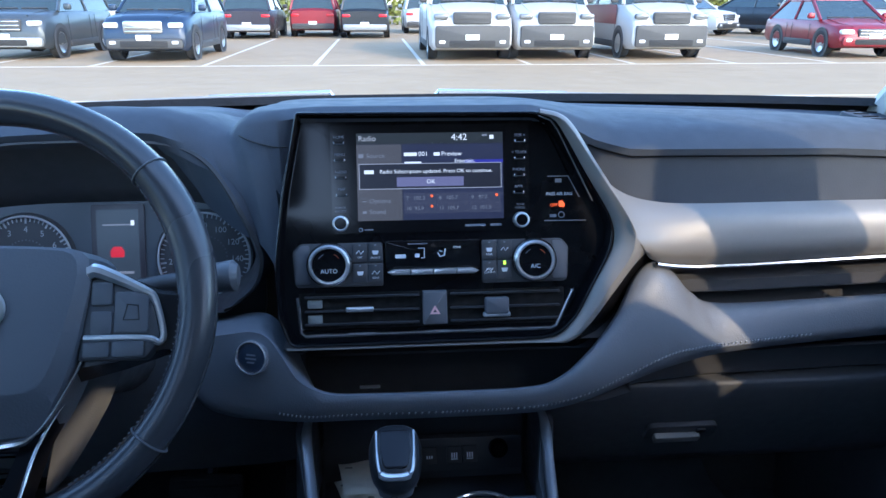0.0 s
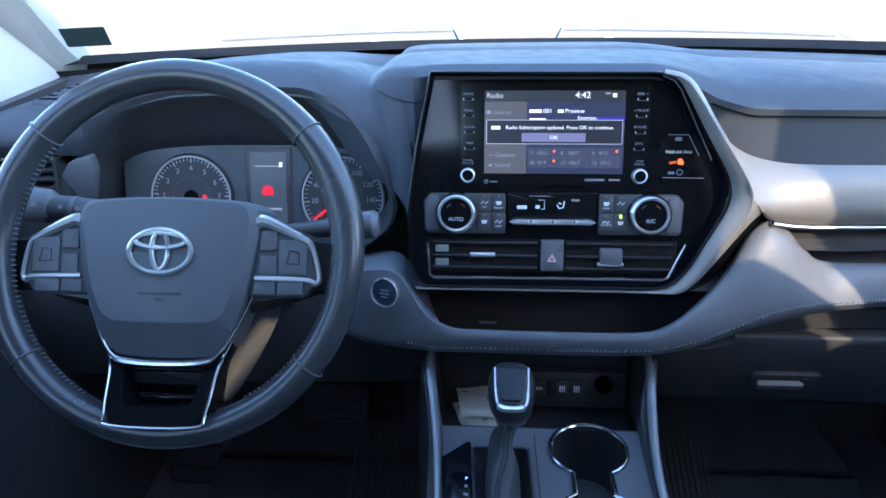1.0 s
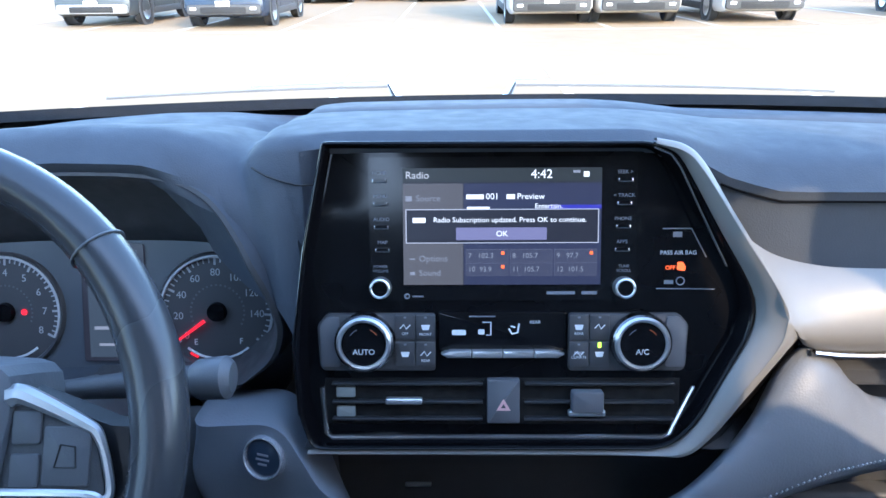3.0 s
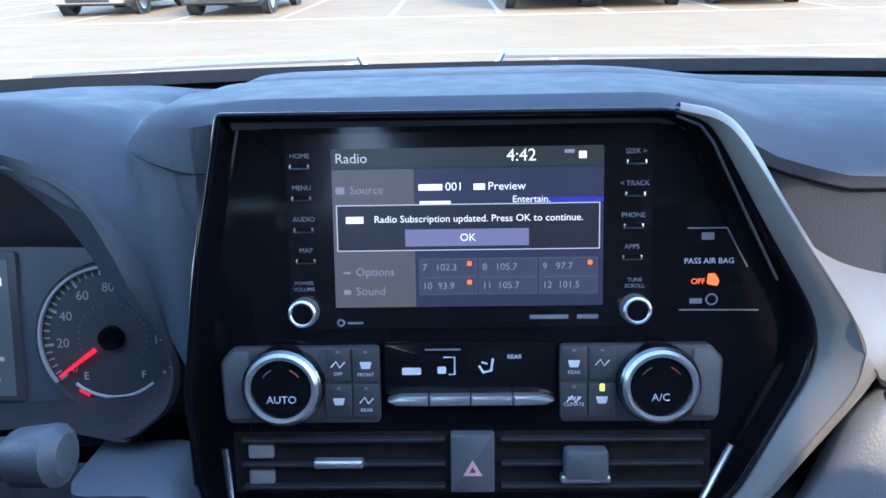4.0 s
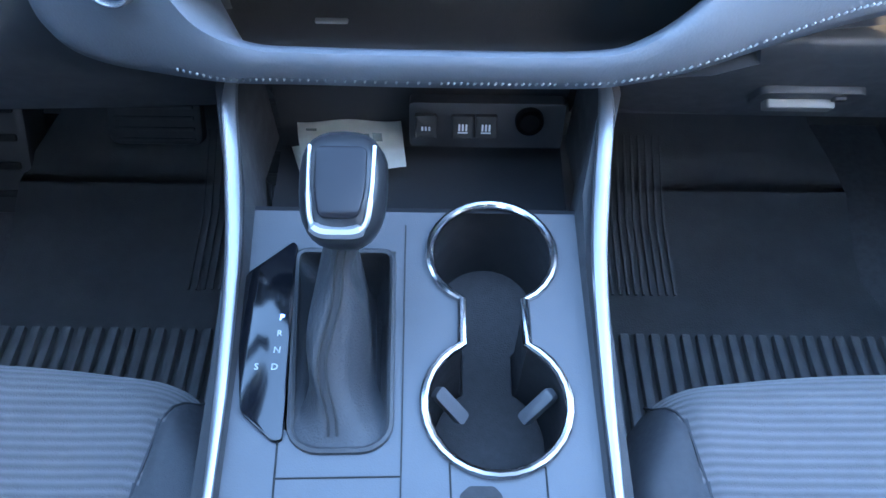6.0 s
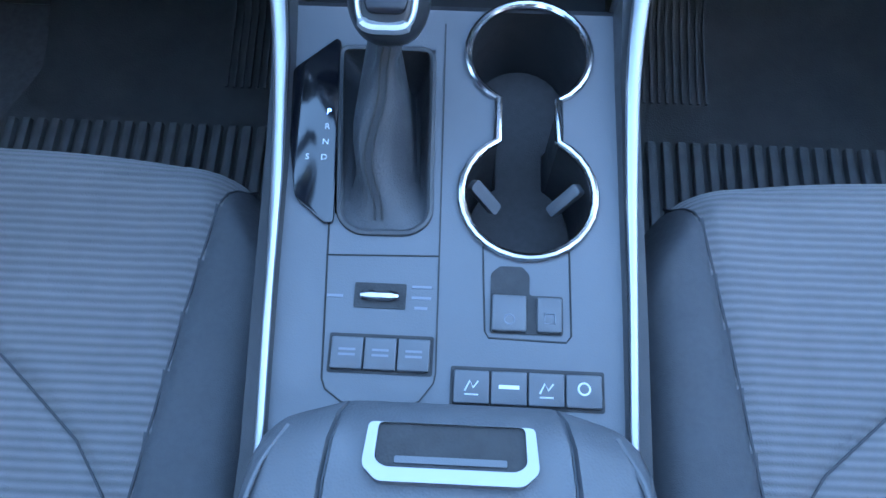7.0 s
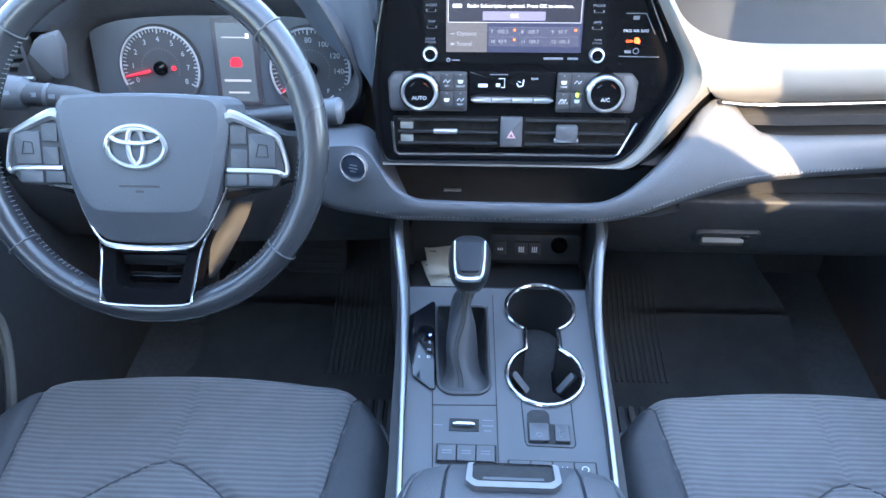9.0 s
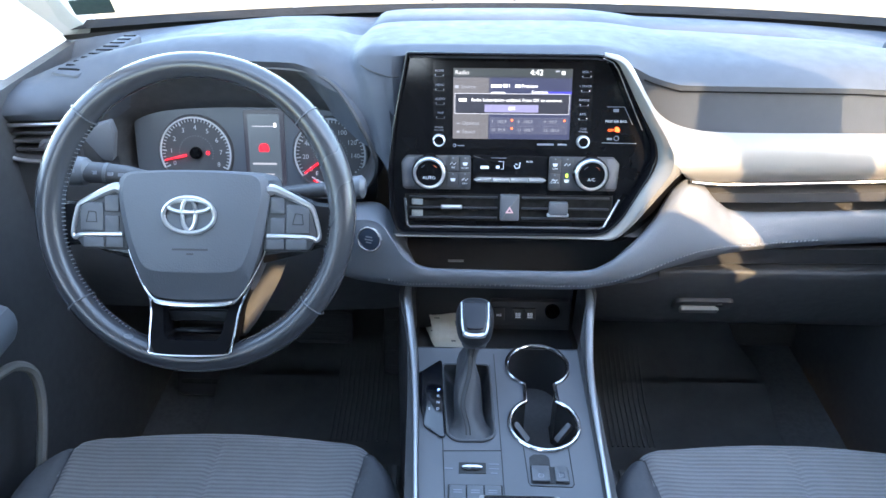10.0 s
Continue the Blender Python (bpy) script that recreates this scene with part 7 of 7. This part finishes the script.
TYRE = mat("tyre_rubber", (0.02, 0.02, 0.021), 0.8, 0, 0.2, 20)
RIM = mat("alloy", (0.45, 0.45, 0.46), 0.3, 0.9, 0.05, 10)
CARGLASS = mat("car_glass", (0.03, 0.045, 0.05), 0.06, 0, 0.2, 3)
LAMP = mat("headlamp", (0.75, 0.76, 0.78), 0.15, 0.3, 0.05, 10)
VAN_LAMP = mat("grey_headlamp", (0.16, 0.165, 0.17), 0.15, 0.2, 0.1, 10)
TAIL = mat("tail_lamp", (0.5, 0.02, 0.03), 0.2, 0, 0.1, 10)
DARKTRIM = mat("bumper_plastic", (0.05, 0.05, 0.052), 0.6, 0, 0.1, 10)
PLATE = mat("number_plate", (0.7, 0.7, 0.66), 0.5, 0, 0.05, 20)


def paint(name, c, metal=0.2):
    return mat(name, c, 0.38, metal, 0.04, 4, coat=0.25)


def vehicle(name, m, L, W, H, belt, hood, hl, wind, rear, rim_r, body, label, cat, grille=True, front=True, low=None, stripe_mat=None):
    """A parked car: its front at local y 0, its rear at y L, standing on z 0."""
    t_ = thing(name, m.translation, label, cat, "parked cars")
    h = W / 2
    stations = [(0.0, 0.36, hood * 0.62, 0.86), (0.05, 0.28, hood * 0.80, 0.94), (0.22, 0.24, hood * 0.95, 0.98), (hl * 0.6, 0.24, hood, 1.0), (hl, 0.24, belt, 1.0), (L * 0.5, 0.24, belt + 0.02, 1.0), (L - 0.5, 0.24, belt + 0.03, 1.0), (L - 0.12, 0.28, belt, 0.96), (L, 0.40, belt * 0.92, 0.90)]
    bm_ = bmesh.new()
    rows_ = []
    for y, z0, z1, k in stations:
        w = h * k
        rows_.append([m @ Vector(p) for p in ((-w * 0.92, y, z0), (-w, y, z0 + 0.12), (-w, y, z0 + (z1 - z0) * 0.55), (-w * 0.97, y, z1 - 0.09), (-w * 0.90, y, z1 - 0.01), (-w * 0.5, y, z1 + 0.025), (0, y, z1 + 0.035), (w * 0.5, y, z1 + 0.025), (w * 0.90, y, z1 - 0.01), (w * 0.97, y, z1 - 0.09), (w, y, z0 + (z1 - z0) * 0.55), (w, y, z0 + 0.12), (w * 0.92, y, z0))])
    loft(bm_, rows_, True, True)
    part("body", bm_, body, t_, sharp=40)
    # glasshouse
    zb, zr = belt - 0.02, H - 0.06
    base = [(-h * 0.93, hl - 0.05), (h * 0.93, hl - 0.05), (h * 0.93, L - rear * 0.3), (-h * 0.93, L - rear * 0.3)]
    top = [(-h * 0.76, hl + wind), (h * 0.76, hl + wind), (h * 0.76, L - rear), (-h * 0.76, L - rear)]
    bm_ = bmesh.new()
    loft(bm_, [[m @ Vector((x, y, zb)) for x, y in base], [m @ Vector((x, y, zr)) for x, y in top]], True, True)
    part("glasshouse", bm_, CARGLASS, t_, "dark car glass", smooth=False)
    bm_ = bmesh.new()
    o_ = fillet([(x * 1.02, y) for x, y in top], 0.15)
    slab(bm_, [(p.x, p.y) for p in o_], m, zr - 0.03, H, 0.05)
    part("roof", bm_, body, t_)
    for k in range(4):
        bm_ = bmesh.new()
        tube(bm_, [m @ Vector((*base[k], zb)), m @ Vector((*top[k], zr))], 0.045, 6)
        part("pillar", bm_, body, t_)
    for s in (-1, 1):
        bm_ = bmesh.new()
        ym = (hl + L - rear * 0.5) / 2
        tube(bm_, [m @ Vector((s * h * 0.935, ym, zb)), m @ Vector((s * h * 0.765, ym, zr))], 0.04, 6)
        part("pillar", bm_, body, t_)
        bm_ = bmesh.new()
        rbox(bm_, s * (h + 0.09) - 0.09, s * (h + 0.09) + 0.09, hl + 0.12, hl + 0.24, belt + 0.02, belt + 0.17, 0.04, m)
        part("mirror", bm_, body if name != "van" else DARKTRIM, t_)
        for y in (0.85 if name != "van" else 0.95, L - 1.0):
            bm_ = bmesh.new()
            mm = m @ frame_of((s * (h - 0.11), y, rim_r), (0, 1, 0), (0, 0, 1)) @ Matrix.Rotation(0 if s > 0 else math.pi, 4, "Y")
            lathe(bm_, [(rim_r * 0.62, 0.08), (rim_r * 0.70, 0.125), (rim_r * 0.93, 0.12), (rim_r, 0.07), (rim_r, -0.07), (rim_r * 0.9, -0.11)], mm, 28, False)
            tw = part("wheel", bm_, TYRE, t_)
            arch = bmesh.new()
            lathe(arch, [(rim_r * 1.22, 0.112), (rim_r * 1.20, 0.121), (rim_r * 0.9, 0.117)], mm, 28, False)
            part("wheel_arch", arch, DARKTRIM, t_)
            bm_ = bmesh.new()
            lathe(bm_, [(0.0, 0.10), (rim_r * 0.15, 0.105), (rim_r * 0.2, 0.08), (rim_r * 0.58, 0.10), (rim_r * 0.66, 0.115), (rim_r * 0.66, 0.02)], mm, 20, False)
            part("rim", bm_, RIM, tw)
        zl = hood * (0.90 if name == "van" else 0.80) if front else belt * 0.80
        y = 0.0 if front else L
        bm_ = bmesh.new()
        rbox(bm_, s * h * 0.74 - 0.16, s * h * 0.74 + 0.16, y - 0.01 if front else y - 0.16, y + 0.16 if front else y + 0.02, zl - 0.07, zl + 0.05, 0.04, m)
        part("lamp", bm_, (LAMP if name != "van" else VAN_LAMP) if front else TAIL, t_)
    fm_ = m @ frame_of((0, -0.005, 0), (1, 0, 0), (0, 0, 1)) if front else m @ frame_of((0, L + 0.005, 0), (-1, 0, 0), (0, 0, 1))
    part("bumper", block(fillet(rect(-h * 0.88, 0.30, h * 0.90, 0.52 if name != "van" else 0.80), 0.08), fm_, -0.2, 0.05, 0.03), low or DARKTRIM, t_)
    if front:
        part("lower_intake", block(fillet(rect(-h * 0.55, 0.33, h * 0.55, 0.47), 0.03), fm_, 0.0, 0.056, 0.008), TYRE, t_)
        for k in range(3):
            zg = hood * ((0.66 if name != "van" else 0.77) + 0.085 * k)
            part("grille_bar", block(rect(-h * 0.42, zg - 0.012, h * 0.42, zg + 0.012), fm_, 0.0, 0.032, 0.004), CHROME if name != "van" else DARKTRIM, t_)
        for s in (-1, 1):
            part("fog_lamp", block(fillet(rect(s * h * 0.72 - 0.07, 0.40, s * h * 0.72 + 0.07, 0.47), 0.02), fm_, 0.0, 0.06, 0.01), LAMP, t_)
            bm_ = bmesh.new()
            tube(bm_, [m @ Vector((s * h * 0.55, 0.16, hood * 0.93 + 0.02)), m @ Vector((s * h * 0.62, hl * 0.6, hood + 0.022)), m @ Vector((s * h * 0.70, hl, belt + 0.015))], 0.012, 5)
            part("bonnet_crease", bm_, body, t_)
        for s in (-1, 1):
            part("wiper", block(rect(s * 0.35 - 0.30, 0.0, s * 0.35 + 0.30, 0.02), m @ frame_of((0, hl, belt + 0.04), (1, 0, 0), (0, wind, H - belt)), 0.0, 0.03), DARKTRIM, t_)
        part("grille", block(fillet(rect(-h * 0.45, hood * (0.62 if name != "van" else 0.74), h * 0.45, hood * (0.88 if name != "van" else 0.98)), 0.05), fm_, -0.1, 0.02, 0.015), DARKTRIM if grille else CHROME, t_)
    part("plate_bar", block(fillet(rect(-0.16, 0.48, 0.16, 0.60), 0.01), fm_, 0.02, 0.062, 0.004), PLATE, t_)
    for s in (-1, 1):
        for y in (hl + 0.35, ym, L - 1.55):
            seam_ = bmesh.new()
            rbox(seam_, s * (h + 0.001) - 0.003, s * (h + 0.001) + 0.003, y - 0.008, y + 0.008, 0.36, belt - 0.10, 0, m)
            part("door_seam", seam_, TYRE, t_)
        sill = bmesh.new()
        rbox(sill, s * (h - 0.01) - 0.02, s * (h - 0.01) + 0.02, 1.35, L - 1.45, 0.24, 0.40, 0.01, m)
        part("sill", sill, DARKTRIM, t_)
    if stripe_mat:
        for s in (-1, 1):
            bm_ = bmesh.new()
            rbox(bm_, s * (h + 0.004) - 0.004, s * (h + 0.004) + 0.004, 1.2, L - 0.6, belt * 0.62, belt * 0.98, 0, m)
            part("side_band", bm_, stripe_mat, t_)
    return t_


P = Matrix.Translation
WHITE_P, SILVER_P, NAVY_P = paint("white_paint", (0.44, 0.43, 0.42), 0), paint("silver_car_paint", (0.33, 0.34, 0.35), 0.4), paint("navy_paint", (0.014, 0.028, 0.060))
BLACK_P, RED_P, PLUM_P = paint("black_paint", (0.015, 0.017, 0.022)), paint("red_paint", (0.22, 0.012, 0.022)), paint("plum_paint", (0.035, 0.03, 0.04))
for x, y, sm_ in ((2.05, 17.3, None), (4.05, 17.4, None), (6.80, 17.4, RED_P)):
    vehicle("van", P((x, y, 0)), 5.6, 1.95, 2.25, 1.28, 1.12, 0.95, 0.75, 0.25, 0.35, WHITE_P, "white delivery van parked facing the aisle" + (" with a red side band" if sm_ else ""), "van", low=DARKTRIM, stripe_mat=sm_)
vehicle("suv", P((-8.75, 18.2, 0)), 4.7, 1.92, 1.72, 1.10, 1.05, 1.05, 0.75, 0.35, 0.37, paint("grey_paint", (0.05, 0.06, 0.07)), "dark grey off-road car with a silver front bumper", "car", low=SILVER_P)
vehicle("suv", P((-5.35, 17.4, 0)), 4.8, 1.90, 1.68, 1.08, 1.02, 1.15, 0.8, 0.4, 0.37, NAVY_P, "navy blue sport utility car with a chrome grille", "car", grille=False)

for nm, x, y, mp, lab in (("suv", -4.95, 32.9, PLUM_P, "dark plum sport utility car parked with its rear to the aisle"), ("suv", -2.70, 34.6, RED_P, "dark red sport utility car parked with its rear to the aisle"), ("suv", -0.65, 33.2, BLACK_P, "black and silver utility car parked rear to the aisle"), ("suv", 1.9, 37.5, WHITE_P, "white car parked in the far row"), ("suv", -7.6, 33.2, BLACK_P, "black car parked in the far row"), ("suv", -10.2, 33.2, WHITE_P, "white car parked in the far row"), ("suv", -13.0, 33.2, BLACK_P, "black car parked in the far row")):
    turn = P((x, y, 0)) @ Matrix.Rotation(math.pi, 4, "Z")
    vehicle(nm, turn, 4.6, 1.85, 1.66, 1.05, 1.0, 1.1, 0.8, 0.35, 0.35, mp, lab, "car", front=False, low=SILVER_P if mp in (BLACK_P, PLUM_P) else DARKTRIM)
vehicle("suv", P((14.4, 30.5, 0)) @ Matrix.Rotation(radians(35), 4, "Z"), 4.6, 1.85, 1.62, 1.02, 0.98, 1.1, 0.8, 0.35, 0.34, WHITE_P, "white car parked at the far side", "car")
vehicle("pickup", P((18.0, 29.5, 0)) @ Matrix.Rotation(radians(20), 4, "Z"), 5.4, 1.98, 1.85, 1.15, 1.08, 1.3, 0.7, 1.8, 0.40, BLACK_P, "black pickup truck parked at the far side", "car")
vehicle("sedan", P((12.0, 17.55, 0)) @ Matrix.Rotation(radians(-4), 4, "Z"), 4.35, 1.78, 1.43, 0.90, 0.80, 1.15, 0.80, 1.05, 0.33, RED_P, "dark red sedan parked at an angle", "car", low=RED_P)
vehicle("suv", P((16.8, 23.5, 0)) @ Matrix.Rotation(radians(10), 4, "Z"), 4.8, 1.9, 1.75, 1.08, 1.0, 1.1, 0.8, 0.4, 0.37, WHITE_P, "white sport utility car parked behind the red sedan", "car")

# ---- trees beyond the car park ----
BARK = mat("bark", (0.10, 0.08, 0.06), 0.9, 0, 0.3, 6)
LEAF = mat("leaves", (0.10, 0.14, 0.03), 0.7, 0, 0.5, 0.6)
rng = random.Random(5)
for i in range(14):
    x, y = -42 + 6.6 * i + rng.uniform(-1.5, 1.5), 58 + rng.uniform(-4, 6)
    tr = thing("tree", (x, y, 0), "green leafy tree beyond the car park", "tree", "far trees")
    hgt = rng.uniform(6, 8.5)
    bm = bmesh.new()
    tube(bm, [(x, y, 0), (x + 0.1, y, hgt * 0.3), (x - 0.1, y + 0.1, hgt * 0.75)], [0.22, 0.16, 0.06], 8)
    for k in range(5):
        a = rng.uniform(0, 6.28)
        z = hgt * rng.uniform(0.18, 0.5)
        tube(bm, [(x, y, z), (x + 0.9 * math.cos(a), y + 0.9 * math.sin(a), z + 0.7), (x + 1.8 * math.cos(a), y + 1.8 * math.sin(a), z + 1.5)], [0.08, 0.05, 0.02], 6)
    part("trunk", bm, BARK, tr)
    verts, faces = [], []
    for k in range(900):
        while True:
            q = Vector((rng.uniform(-1, 1), rng.uniform(-1, 1), rng.uniform(-1, 1)))
            if q.length < 1 and noise.noise(q * 2.3 + Vector((i, 0, 0))) > -0.22:
                break
        c = Vector((x + q.x * 3.0, y + q.y * 2.6, hgt * 0.56 + q.z * hgt * 0.50))
        n_ = Vector((rng.gauss(0, 1), rng.gauss(0, 1), rng.gauss(0, 1))).normalized()
        u_ = n_.orthogonal().normalized() * rng.uniform(0.12, 0.28)
        w_ = n_.cross(u_) * 0.7
        b0 = len(verts)
        verts += [c - u_, c + w_, c + u_, c - w_]
        faces.append((b0, b0 + 1, b0 + 2, b0 + 3))
    me = bpy.data.meshes.new("crown")
    me.from_pydata([tuple(v) for v in verts], [], faces)
    part("crown", me, LEAF, tr, smooth=False)

# ---- hedge along the far edge of the car park ----
verts, faces = [], []
for k in range(9000):
    x = rng.uniform(-48, 48)
    top = 1.9 + 0.5 * noise.noise(Vector((x * 0.35, 0, 0)))
    c = Vector((x, rng.uniform(46.0, 48.5), top * rng.random() ** 0.6))
    n_ = Vector((rng.gauss(0, 1), rng.gauss(-0.6, 1), rng.gauss(0.4, 1))).normalized()
    u_ = n_.orthogonal().normalized() * rng.uniform(0.14, 0.30)
    w_ = n_.cross(u_) * 0.7
    b0 = len(verts)
    verts += [c - u_, c + w_, c + u_, c - w_]
    faces.append((b0, b0 + 1, b0 + 2, b0 + 3))
me = bpy.data.meshes.new("hedge")
me.from_pydata([tuple(v) for v in verts], [], faces)
tagged(part("hedge", me, mat("hedge_leaves", (0.16, 0.17, 0.03), 0.7, 0, 0.5, 0.5), smooth=False), "yellow green leafy hedge bordering the car park", "hedge", kind="stuff")
